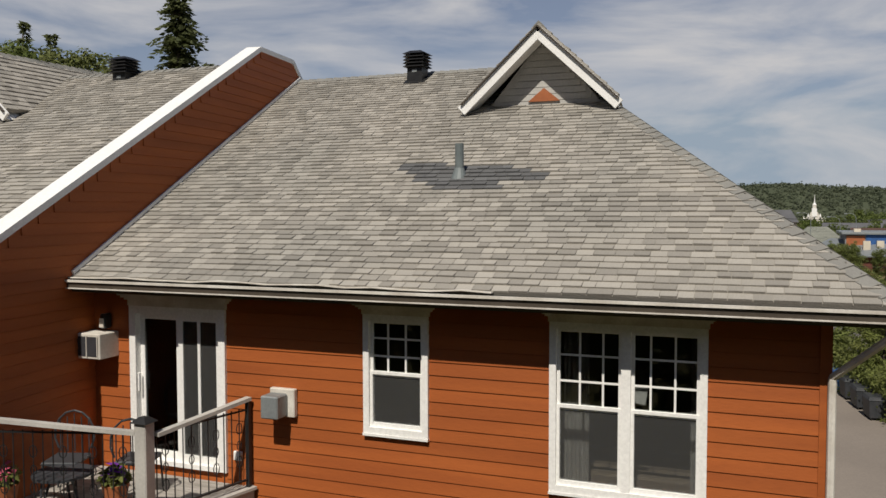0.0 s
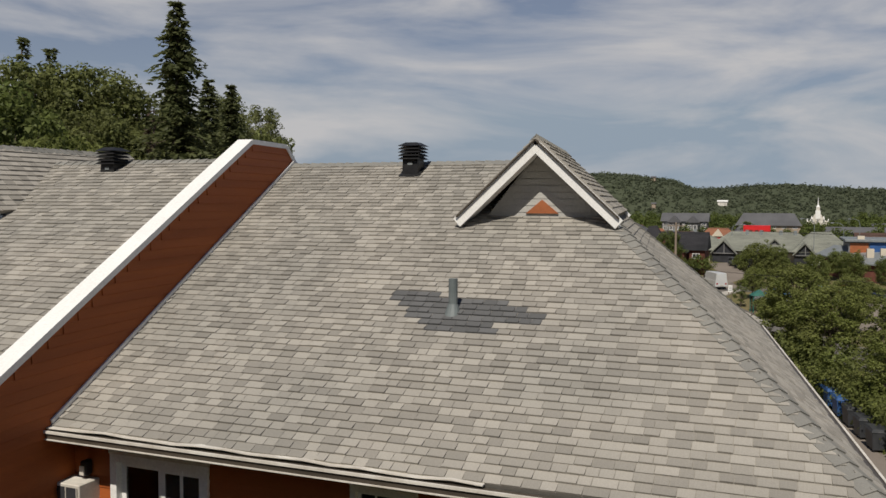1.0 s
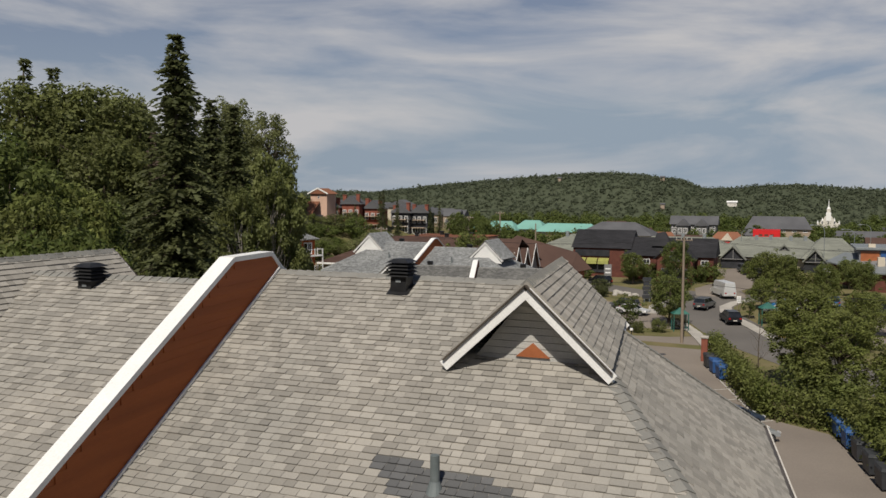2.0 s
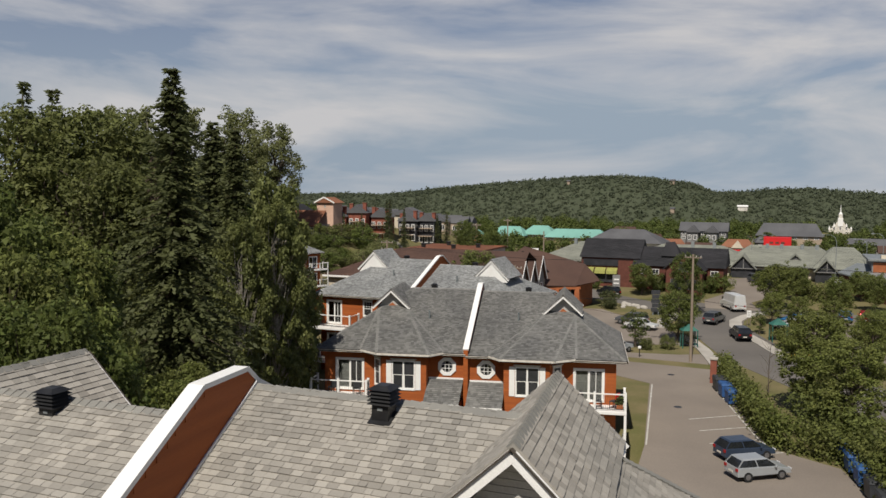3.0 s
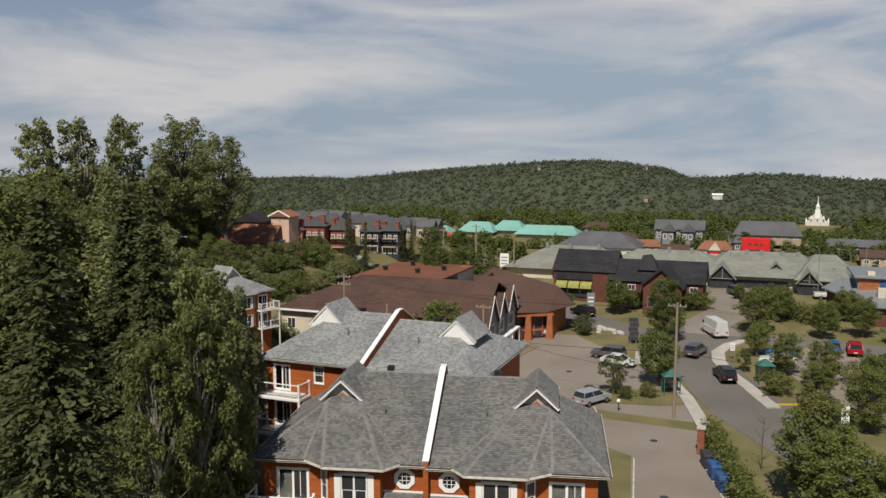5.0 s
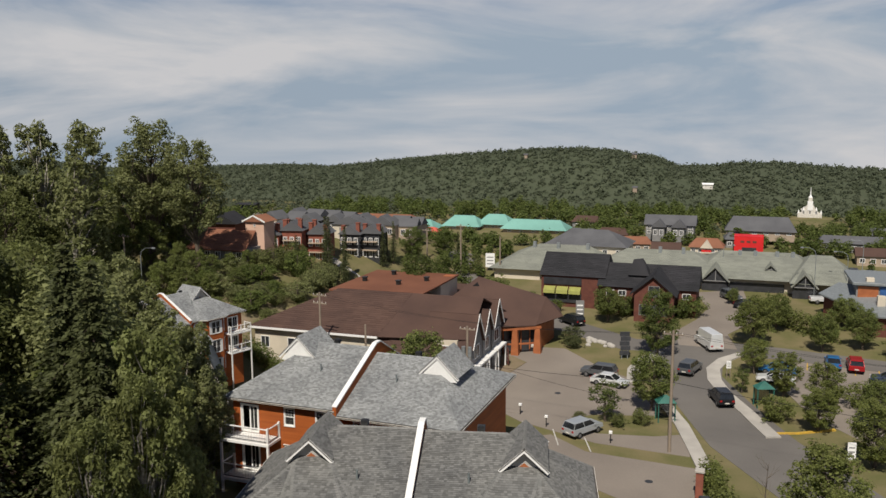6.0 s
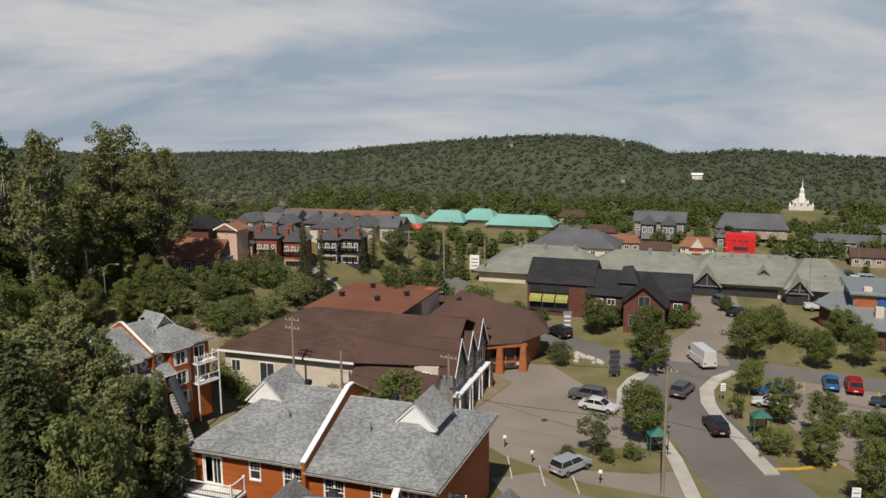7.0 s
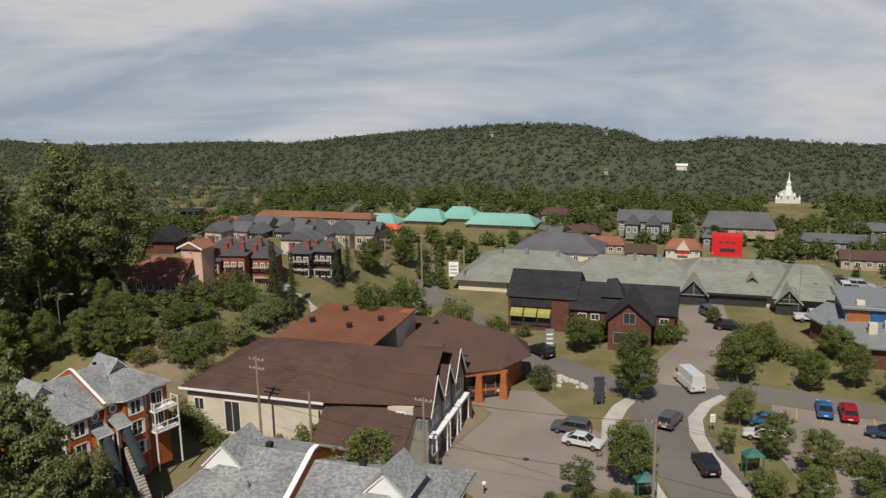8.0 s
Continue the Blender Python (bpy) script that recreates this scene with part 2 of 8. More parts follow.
# ---- mesh helpers ----
def part(name, bm, mat, parent=None, label="", matrix=None):
    """Links a bmesh as one mesh object under a thing or part."""
    me = bpy.data.meshes.new(name)
    bm.to_mesh(me)
    bm.free()
    return part_of(name, me, mat, parent, label, matrix)


def part_of(name, me, mat, parent=None, label="", matrix=None):
    if mat and not me.materials:
        me.materials.append(mat)
    ob = new(name, me)
    if parent:
        ob.parent = parent
    if matrix is not None:
        ob.matrix_basis = matrix
    if label:
        tagged(ob, label=label)
    return ob


def thing(name, label, category, matrix=None, group="", kind=""):
    ob = new(name)
    ob.empty_display_size = 0.2
    if matrix is not None:
        ob.matrix_basis = matrix
    return tagged(ob, label, category, group, kind)


def hull(bm, lower, upper):
    """A closed prism between two rings with the same number of corners."""
    a, b = [bm.verts.new(p) for p in lower], [bm.verts.new(p) for p in upper]
    n = len(a)
    fs = [bm.faces.new(a[::-1]), bm.faces.new(b)] + [bm.faces.new((a[i], a[(i + 1) % n], b[(i + 1) % n], b[i])) for i in range(n)]
    return fs


def box(bm, x0, y0, z0, x1, y1, z1):
    return hull(bm, [(x0, y0, z0), (x1, y0, z0), (x1, y1, z0), (x0, y1, z0)], [(x0, y0, z1), (x1, y0, z1), (x1, y1, z1), (x0, y1, z1)])


def boxes(*rows):
    bm = bmesh.new()
    for r in rows:
        box(bm, *r)
    return bm


def slab(bm, corners, thick):
    """A sheet of that thickness under the given corners (counter-clockwise from above)."""
    c = [Vector(p) for p in corners]
    n = (c[1] - c[0]).cross(c[2] - c[0]).normalized()
    hull(bm, [p - n * thick for p in c], c)


def rod(bm, a, b, r0, r1=None, sides=8):
    a, b = Vector(a), Vector(b)
    r1 = r0 if r1 is None else r1
    d = (b - a).normalized()
    s = d.orthogonal().normalized()
    q = d.cross(s)
    ring = [(math.cos(2 * math.pi * i / sides), math.sin(2 * math.pi * i / sides)) for i in range(sides)]
    hull(bm, [a + (s * c + q * k) * r0 for c, k in ring], [b + (s * c + q * k) * r1 for c, k in ring])


def beam(bm, a, b, w, h, up=(0, 0, 1)):
    """A rectangular bar from a to b, w wide and h high."""
    a, b = Vector(a), Vector(b)
    d = (b - a).normalized()
    s = d.cross(Vector(up)).normalized() * (w / 2)
    u = s.cross(d).normalized() * (h / 2)
    hull(bm, [a - s - u, a + s - u, a + s + u, a - s + u], [b - s - u, b + s - u, b + s + u, b - s + u])


def bevelled(bm, width, segments=1):
    bmesh.ops.bevel(bm, geom=list(bm.edges), offset=width, segments=segments, affect="EDGES", profile=0.6)
    return bm


def wall_with_holes(u0, u1, z0, z1, v0, v1, openings):
    """One closed wall plate with rectangular holes (u0, u1, z0, z1) through it."""
    us = sorted({u0, u1, *[min(max(e, u0), u1) for o in openings for e in o[:2]]})
    zs = sorted({z0, z1, *[min(max(e, z0), z1) for o in openings for e in o[2:]]})
    solid = {(i, j) for i in range(len(us) - 1) for j in range(len(zs) - 1)
             if not any(o[0] < (us[i] + us[i + 1]) / 2 < o[1] and o[2] < (zs[j] + zs[j + 1]) / 2 < o[3] for o in openings)}
    bm = bmesh.new()
    grid = {}

    def at(i, j, v):
        if (i, j, v) not in grid:
            grid[i, j, v] = bm.verts.new((us[i], v, zs[j]))
        return grid[i, j, v]

    for i, j in sorted(solid):
        for v in (v0, v1):
            bm.faces.new((at(i, j, v), at(i + 1, j, v), at(i + 1, j + 1, v), at(i, j + 1, v)))
        for near, a, b in (((i - 1, j), (i, j), (i, j + 1)), ((i + 1, j), (i + 1, j), (i + 1, j + 1)), ((i, j - 1), (i, j), (i + 1, j)), ((i, j + 1), (i, j + 1), (i + 1, j + 1))):
            if near not in solid:
                bm.faces.new((at(*a, v0), at(*b, v0), at(*b, v1), at(*a, v1)))
    bmesh.ops.recalc_face_normals(bm, faces=bm.faces)
    return bm


def smooth(x):
    x = min(max(x, 0.0), 1.0)
    return x * x * (3 - 2 * x)


def ground_z(x, y):
    b = float(np.interp(y, [-5000, 95, 112, 150, 183, 212, 232, 260, 300, 5000], [-9, -9, -8.3, -6.5, -3.5, -1.8, -1.2, 3, 3, -480]))
    b -= 4.4 * smooth((-5.0 - x) / 2.8) * smooth((x + 40) / 10) * smooth((y - 34) / 10) * smooth((57 - y) / 5)
    return b + (7 * smooth((-x - 42) / 30) * smooth((y - 75) / 40) + 3 * smooth((-x - 45) / 15)) * (1 - smooth((y - 140) / 45))


def inside_span(poly, s):
    """Where a convex polygon of (u, s) is cut by the line at height s."""
    hits = []
    for (u0, s0), (u1, s1) in zip(poly, poly[1:] + poly[:1]):
        if min(s0, s1) <= s <= max(s0, s1) and abs(s1 - s0) > 1e-6:
            hits.append(u0 + (u1 - u0) * (s - s0) / (s1 - s0))
    return (min(hits), max(hits)) if len(hits) > 1 else None


def tabs_of(poly, exposure, rng, wide=(0.13, 0.30)):
    """Rows of (u0, u1, s0, s1) that cover the polygon with uneven tabs, course by course."""
    s, top = min(p[1] for p in poly), max(p[1] for p in poly)
    while s < top - 0.02:
        span = inside_span(poly, min(s + exposure * 0.5, top - 1e-3))
        if span:
            u = span[0] - rng.random() * 0.0
            while u < span[1] - 0.01:
                w = rng.uniform(*wide)
                if span[1] - (u + w) < 0.08:
                    w = span[1] - u
                yield u, min(u + w, span[1]), s, min(s + exposure, top)
                u += w
        s += exposure


def tab_coords(o, du, ds, n, u0, u1, s0, s1, lift):
    """Five-faced wedge: thick at its lower edge, flush at its upper one."""
    g = 0.004
    lo = [o + du * (u0 + g) + ds * s0, o + du * (u1 - g) + ds * s0, o + du * (u1 - g) + ds * s1, o + du * (u0 + g) + ds * s1]
    hi = [lo[0] + n * lift, lo[1] + n * lift, lo[2] + n * 0.004, lo[3] + n * 0.004]
    return lo + hi


TAB_FACES = [(4, 5, 6, 7), (0, 1, 5, 4), (1, 2, 6, 5), (3, 0, 4, 7)]


def shingles(name, corners, mat, parent, seed, exposure=0.18, wide=(0.13, 0.30), skip=None, lift=0.024):
    """One mesh of overlapping tabs on the convex roof plane whose first two corners lie along the eave."""
    rng = random.Random(seed)
    c = [Vector(p) for p in corners]
    du = (c[1] - c[0]).normalized()
    n = du.cross(c[2] - c[0]).normalized()
    if n.z < 0:
        n = -n
    ds = n.cross(du).normalized()
    if ds.z < 0:
        ds = -ds
    poly = [((p - c[0]).dot(du), (p - c[0]).dot(ds)) for p in c]
    vs, fs, lifts = [], [], random.Random(seed + 77)
    for t in tabs_of(poly, exposure, rng, wide):
        if skip and skip(*t):
            continue
        k = len(vs)
        vs += [tuple(p) for p in tab_coords(c[0], du, ds, n, *t, lift * lifts.uniform(0.6, 1.3))]
        fs += [tuple(k + i for i in f) for f in TAB_FACES]
    me = bpy.data.meshes.new(name)
    me.from_pydata(vs, [], fs)
    return tagged(part_of(name, me, mat, parent), kind="stuff"), (c[0], du, ds, n, poly)


def ridge_caps(name, a, b, mat, parent, left, right, step=0.2, width=0.17, single=False):
    """Overlapping saddle-shaped caps along a ridge or hip; left and right are the downhill directions."""
    a, b = Vector(a), Vector(b)
    d, left, right = (b - a).normalized(), Vector(left).normalized(), Vector(right).normalized()
    up = -(left + right).normalized()
    vs, fs, k = [], [], 0.0
    length = (b - a).length
    while k < length - 0.02:
        e = min(k + step * 1.15, length)
        i = len(vs)
        for q, h in ((k, 0.035), (e, 0.015)):
            p = a + d * q + up * h
            vs += [tuple(p + left * width), tuple(p), tuple(p + right * width)]
            vs += [tuple(p + left * width - up * 0.03), tuple(p - up * 0.03), tuple(p + right * width - up * 0.03)]
        fs += [(i, i + 1, i + 7, i + 6), (i + 1, i + 2, i + 8, i + 7), (i + 3, i + 4, i + 1, i), (i + 4, i + 5, i + 2, i + 1), (i + 3, i, i + 6, i + 9), (i + 2, i + 5, i + 11, i + 8)]
        k += step
        if single:   # each cap lifts off by itself
            me = bpy.data.meshes.new(name)
            me.from_pydata(vs, [], fs)
            part_of(name, me, mat, parent)
            vs, fs = [], []
    if single:
        return parent
    me = bpy.data.meshes.new(name)
    me.from_pydata(vs, [], fs)
    return tagged(part_of(name, me, mat, parent), kind="stuff")

# ---- houses: semi-detached pairs of one design ----
W, OUT, RV, RH = 9.25, 9.9, 6.85, 3.60   # unit width, outer eave, ridge depth, ridge height over the eave
DEPTH = 2 * RV   # from the front wall to the rear wall
GABLE = (4.42, 3.88, 2.66, 1.29, 5.2)    # front, apex, foot, half width and middle of the cross gable
LIFT = 0.024


def board_rows(u0, u1, z0, z1, openings, spacing):
    z = z0
    while z < z1 - 0.02:
        top = min(z + spacing, z1)
        cuts = sorted((o[0], o[1]) for o in openings if o[2] < top - 0.03 and o[3] > z + 0.03)
        u = u0
        for a, b in cuts:
            if a > u + 0.02:
                yield u, a, z, top
            u = max(u, b)
        if u < u1 - 0.02:
            yield u, u1, z, top
        z += spacing


def board_mesh(bm, a, b, z, top, v):
    """A lap board: its lower edge stands 18 mm proud, its upper edge 3 mm; v is the wall's face."""
    hull(bm, [(a, v - 0.018, z + 0.006), (b, v - 0.018, z + 0.006), (b, v, z + 0.006), (a, v, z + 0.006)], [(a, v - 0.006, top), (b, v - 0.006, top), (b, v, top), (a, v, top)])


def ring_frame(u0, u1, z0, z1, v0, v1, t, low=None):
    """One closed rectangular frame of width t; low: the height of its bottom rail."""
    low = t if low is None else low
    bm = bmesh.new()
    rings = [[bm.verts.new(p) for p in ((a, v, c), (b, v, c), (b, v, d), (a, v, d))] for v in (v0, v1) for a, b, c, d in ((u0, u1, z0, z1), (u0 + t, u1 - t, z0 + low, z1 - t))]
    for p, q in ((rings[0], rings[1]), (rings[1], rings[3]), (rings[3], rings[2]), (rings[2], rings[0])):
        for i in range(4):
            bm.faces.new((p[i], p[(i + 1) % 4], q[(i + 1) % 4], q[i]))
    bmesh.ops.recalc_face_normals(bm, faces=bm.faces)
    return bm


def sash_window(house, u0, u1, z0, z1, v, lights=1, grid=True, head=True, shutters=False, name="window"):
    """A hung window with a white frame; lights side by side, the upper sash with bars. v is the wall's face."""
    t = 0.075
    step = (u1 - u0 - 2 * t) / lights
    mid = z0 + (z1 - z0) * 0.5
    win = part(name, ring_frame(u0, u1, z0, z1, v - 0.055, v + 0.10, t), M_WHITE, house, "white hung window with small panes above")
    for i in range(1, lights):
        m = u0 + t + i * step
        part("mullion", boxes((m - 0.05, v - 0.05, z0 + t, m + 0.05, v + 0.10, z1 - t)), M_WHITE, win)
    for i in range(lights):
        a, b = u0 + t + i * step + (0.05 if i else 0), u0 + t + (i + 1) * step - (0.05 if i < lights - 1 else 0)
        part("lower_sash", ring_frame(a, b, z0 + t, mid + 0.03, v - 0.02, v + 0.05, 0.035, 0.05), M_WHITE, win)
        part("upper_sash", ring_frame(a, b, mid - 0.03, z1 - t, v + 0.0, v + 0.06, 0.035), M_WHITE, win)
    part("sill", boxes((u0 - 0.004, v - 0.068, z0 - 0.03, u1 + 0.004, v - 0.002, z0 - 0.002)), M_WHITE, win)
    for i in range(lights):
        a, b = u0 + t + i * step, u0 + t + (i + 1) * step
        part("pane", boxes((a, v + 0.02, z0 + t, b, v + 0.026, mid)), M_GLASS, win).visible_shadow = False
        part("insect_screen", boxes((a + 0.03, v + 0.008, z0 + t, b - 0.03, v + 0.011, mid - 0.03)), M_SCREEN, win, "grey insect screen").visible_shadow = False
        part("pane", boxes((a, v + 0.02, mid, b, v + 0.026, z1 - t)), M_GLASS, win).visible_shadow = False
        if grid:
            for k in (1, 2):
                m, q = a + (b - a) * k / 3, mid + (z1 - t - mid) * k / 3
                part("glazing_bar", boxes((m - 0.011, v + 0.006, mid + 0.03, m + 0.011, v + 0.019, z1 - t)), M_WHITE, win)
                part("glazing_bar", boxes((a, v + 0.008, q - 0.011, b, v + 0.018, q + 0.011)), M_WHITE, win)
    if head:
        bm = boxes((u0 - 0.015, v - 0.06, z1 + 0.001, u1 + 0.015, v - 0.002, z1 + 0.06), (u0 - 0.045, v - 0.085, z1 + 0.0605, u1 + 0.045, v - 0.002, z1 + 0.085), (u0 - 0.07, v - 0.11, z1 + 0.0855, u1 + 0.07, v - 0.002, z1 + 0.11), (u0 - 0.10, v - 0.14, z1 + 0.1105, u1 + 0.10, v - 0.002, z1 + 0.135))
        part("head_casing", bm, M_WHITE_OLD, win)
    if shutters:
        for a, b in ((u0 + t, u0 + t + (u1 - u0) * 0.36), (u1 - t - (u1 - u0) * 0.36, u1 - t)):
            folds = bmesh.new()
            n = 8
            for k in range(n):
                p, q = a + (b - a) * k / n, a + (b - a) * (k + 1) / n
                box(folds, p, v + 0.11 + 0.02 * (k % 2), z0 + t, q, v + 0.125 + 0.02 * (k % 2), z1 - t)
            part("curtain", folds, M_CURTAIN, win, "pale hanging curtain")
        part("valance", boxes((u0 + t, v + 0.15, mid + 0.1, u1 - t, v + 0.165, z1 - t)), M_CURTAIN, win)
        for a in (u0 - 0.36, u1 + 0.02):
            part("shutter", boxes((a, v - 0.05, z0, a + 0.34, v - 0.019, z1)), M_WHITE, win)
    return win


def sliding_door(house, u0, u1, z0, z1, v, panels=2, head=True):
    bm = bmesh.new()
    t = 0.10
    box(bm, u0, v - 0.055, z0, u0 + t, v + 0.10, z1), box(bm, u1 - t, v - 0.055, z0, u1, v + 0.10, z1)
    box(bm, u0 + t, v - 0.055, z1 - t, u1 - t, v + 0.10, z1), box(bm, u0 + t, v - 0.075, z0, u1 - t, v + 0.10, z0 + 0.06)
    door = part("patio_door", bm, M_WHITE, house, "white sliding glass patio door")
    step = (u1 - u0 - 2 * t) / panels
    for i in range(panels):
        a, b, q = u0 + t + i * step, u0 + t + (i + 1) * step, v + (0.0 if i % 2 else 0.045)
        leaf = boxes((a, q, z0 + 0.06, a + 0.07, q + 0.04, z1 - t), (b - 0.07, q, z0 + 0.06, b, q + 0.04, z1 - t), (a + 0.07, q, z0 + 0.06, b - 0.07, q + 0.04, z0 + 0.16), (a + 0.07, q, z1 - t - 0.08, b - 0.07, q + 0.04, z1 - t))
        part("leaf", leaf, M_WHITE, door)
        part("pane", boxes((a + 0.07, q + 0.015, z0 + 0.16, b - 0.07, q + 0.022, z1 - t - 0.08)), M_GLASS, door).visible_shadow = False
        if i == panels - 1:
            part("insect_screen", boxes((a + 0.07, q + 0.004, z0 + 0.16, b - 0.07, q + 0.007, z1 - t - 0.08)), M_SCREEN, door, "grey insect screen").visible_shadow = False
            part("stile", boxes(((a + b) / 2 - 0.02, q - 0.012, z0 + 0.06, (a + b) / 2 + 0.02, q + 0.002, z1 - t)), M_WHITE, door)
    part("handle", bevelled(boxes((u0 + t + 0.02, v - 0.05, z0 + 0.95, u0 + t + 0.045, v - 0.003, z0 + 1.2)), 0.006), M_WHITE, door)
    if head:
        bm = boxes((u0 - 0.015, v - 0.06, z1 + 0.001, u1 + 0.015, v - 0.002, z1 + 0.08), (u0 - 0.045, v - 0.09, z1 + 0.0805, u1 + 0.045, v - 0.002, z1 + 0.11), (u0 - 0.08, v - 0.12, z1 + 0.1105, u1 + 0.08, v - 0.002, z1 + 0.14), (u0 - 0.11, v - 0.15, z1 + 0.1405, u1 + 0.11, v - 0.002, z1 + 0.165))
        part("head_casing", bm, M_WHITE_OLD, door)
    return door


def octagon_window(house, u, z, v, r=0.62):
    ring = lambda q, y: [(u + q * math.cos(math.pi / 8 + math.pi / 4 * i), y, z + q * math.sin(math.pi / 8 + math.pi / 4 * i)) for i in range(8)]
    bm = bmesh.new()
    a, b, c, d = ([bm.verts.new(p) for p in ring(q, y)] for q, y in ((r, v - 0.002), (r, v - 0.07), (r * 0.62, v - 0.07), (r * 0.62, v - 0.002)))
    for x, y in ((a, b), (b, c), (c, d)):
        for i in range(8):
            bm.faces.new((x[i], x[(i + 1) % 8], y[(i + 1) % 8], y[i]))
    win = part("octagon_window", bm, M_WHITE, house, "white octagonal window with crossed bars")
    bm = bmesh.new()
    hull(bm, ring(r * 0.64, v - 0.012), ring(r * 0.64, v - 0.004))
    part("pane", bm, M_CARGLASS, win)
    for k in (-0.12, 0.12):
        part("glazing_bar", boxes((u + k - 0.015, v - 0.03, z - r * 0.58, u + k + 0.015, v - 0.014, z + r * 0.58)), M_WHITE, win)
        part("glazing_bar", boxes((u - r * 0.58, v - 0.028, z + k - 0.015, u + r * 0.58, v - 0.015, z + k + 0.015)), M_WHITE, win)


def roof_unit(house, side, dv, dz, skew, mat, ridge_mat, seed, nearest=None, patch=None, exposure=0.135, wide=(0.13, 0.26), white_gable=False, rear=None, single=False):
    """One half of the pair's roof: front and back slopes, a hipped outer end and a gable that rides over the ridge."""
    s = side
    P = lambda u, v, z: Vector((s * u, v + dv, z + dz))
    edge = lambda v: Vector((skew * (v + dv) / RV, v + dv, 0))
    i0, i1 = edge(-0.45), edge(RV)
    i0.z, i1.z = dz, dz + RH
    ib = edge(DEPTH + 0.45)
    ib.z = dz
    o0, top, ob = P(OUT, -0.45, 0), P(4.95, RV, RH), P(OUT, DEPTH + 0.45, 0)
    if rear:   # shallower rear, its outer corner drawn in
        ob = P(rear[0], rear[1], 0)
        ib.y = ob.y
    front = [i0, o0, top, i1] if s > 0 else [o0, i0, i1, top]
    back = [ob, ib, i1, top] if s > 0 else [ib, ob, top, i1]
    end = [o0, ob, top] if s > 0 else [ob, o0, top]
    bm = bmesh.new()
    for c in (front, back, end):
        slab(bm, c, 0.10)
    roof = part("roof", bm, mat, house, "hipped shingle roof")
    tabs, (o, du, ds, n, poly) = shingles("shingling", front, mat, roof, seed, exposure, wide, skip=(lambda u0, u1, s0, s1: (nearest and nearest(u0, u1, s0, s1)) or (patch and patch(u0, u1, s0, s1))) if nearest or patch else None)
    if nearest or patch:
        rng = random.Random(seed)
        for t in tabs_of(poly, exposure, rng, wide):
            dark = bool(patch and patch(*t))
            lift = LIFT * (0.6 + 0.7 * ((t[0] * 7.3 + t[2] * 3.1) % 1.0))
            if dark or (nearest and nearest(*t)):
                vs = tab_coords(Vector(), du, ds, n, t[0] - t[0], t[1] - t[0], 0, t[3] - t[2], lift)
                me = bpy.data.meshes.new("shingle")
                me.from_pydata([tuple(p) for p in vs], [], TAB_FACES)
                part_of("shingle", me, M_SHINGLE_NEW if dark else M_SHINGLE_P, roof, "newer dark slate-grey shingle" if dark else "", Matrix.Translation(o + du * t[0] + ds * t[2]))
    shingles("shingling", end, mat, roof, seed + 1, exposure, wide)
    shingles("shingling", back, mat, roof, seed + 2, exposure, wide)
    # ridge and hip caps
    fd, bd, ed = Vector((0, -1, -RH / RV)), Vector((0, 1, -RH / RV)), Vector((s, 0, -RH / (OUT - 4.95)))
    ridge_caps("ridge_cap" if single else "ridge_capping", i1, top, ridge_mat, roof, fd, bd, single=single)
    for foot, down in ((o0, fd), (ob, bd)):
        h = (top - foot).normalized()
        ridge_caps("hip_cap" if single else "hip_capping", foot, foot + h * (top - foot).length * 0.93, ridge_mat, roof, (down - h * down.dot(h)), (ed - h * ed.dot(h)), width=0.15, single=single)
    # gable across the ridge
    gv0, ga, gb, gw, gc = GABLE
    gv1 = min(2 * RV - gv0, DEPTH - 1.2) if not rear else 9.1
    bm = bmesh.new()
    A0, A1 = P(gc, gv0, ga), P(gc, gv1, ga)
    L0, L1, R0, R1 = P(gc - gw, gv0, gb), P(gc - gw, gv1, gb), P(gc + gw, gv0, gb), P(gc + gw, gv1, gb)
    if rear:   # askew like the rest of the unit
        A1, L1, R1 = (p - Vector((0.13 * (gv1 - gv0), 0, 0)) for p in (A1, L1, R1))
    planes = ([L1, L0, A0, A1], [R0, R1, A1, A0]) if s > 0 else ([L0, L1, A1, A0], [R1, R0, A0, A1])
    for c in planes:
        slab(bm, c, 0.07)
    gable = part("gable_roof", bm, mat, house, "small cross gable over the ridge")
    for k, c in enumerate(planes):
        shingles("shingling", c, mat, gable, seed + 5 + k, exposure, wide)
    slope = Vector((gw, 0, gb - ga))
    ridge_caps("ridge_cap" if single else "ridge_capping", A0, A1, ridge_mat, gable, (slope.x, 0, slope.z), (-slope.x, 0, slope.z), width=0.14, single=single)
    for face, gv, sg in ((gv0, gv0, -1), (gv1, gv1, 1)):
        gc = GABLE[4] - (0.13 * (gv1 - gv0) if rear and sg > 0 else 0)
        off = Vector((0, sg * 0.03, -0.135))
        drop = Vector((0, 0, -0.12))
        a, l, r = P(gc, gv, ga) + off, P(gc - gw - 0.02, gv, gb - 0.02) + off, P(gc + gw + 0.02, gv, gb - 0.02) + off
        for foot, t in ((l, 0.05), (r, 0.046)):
            bm = bmesh.new()
            beam(bm, foot, a + drop * 0.2, 0.17, t, (0, 1, 0))
            rake = part("rake_board", bm, M_WHITE, house, "white rake board of the gable")
            bm = bmesh.new()
            up = Vector((0, sg * 0.028, 0.098))
            beam(bm, foot + up, a + drop * 0.2 + up, 0.022, 0.085, (0, 1, 0))
            part("drip_edge", bm, M_GUTTER, rake, "thin dark drip edge")
        q = gv - sg * (0.06 if white_gable else 0.42)
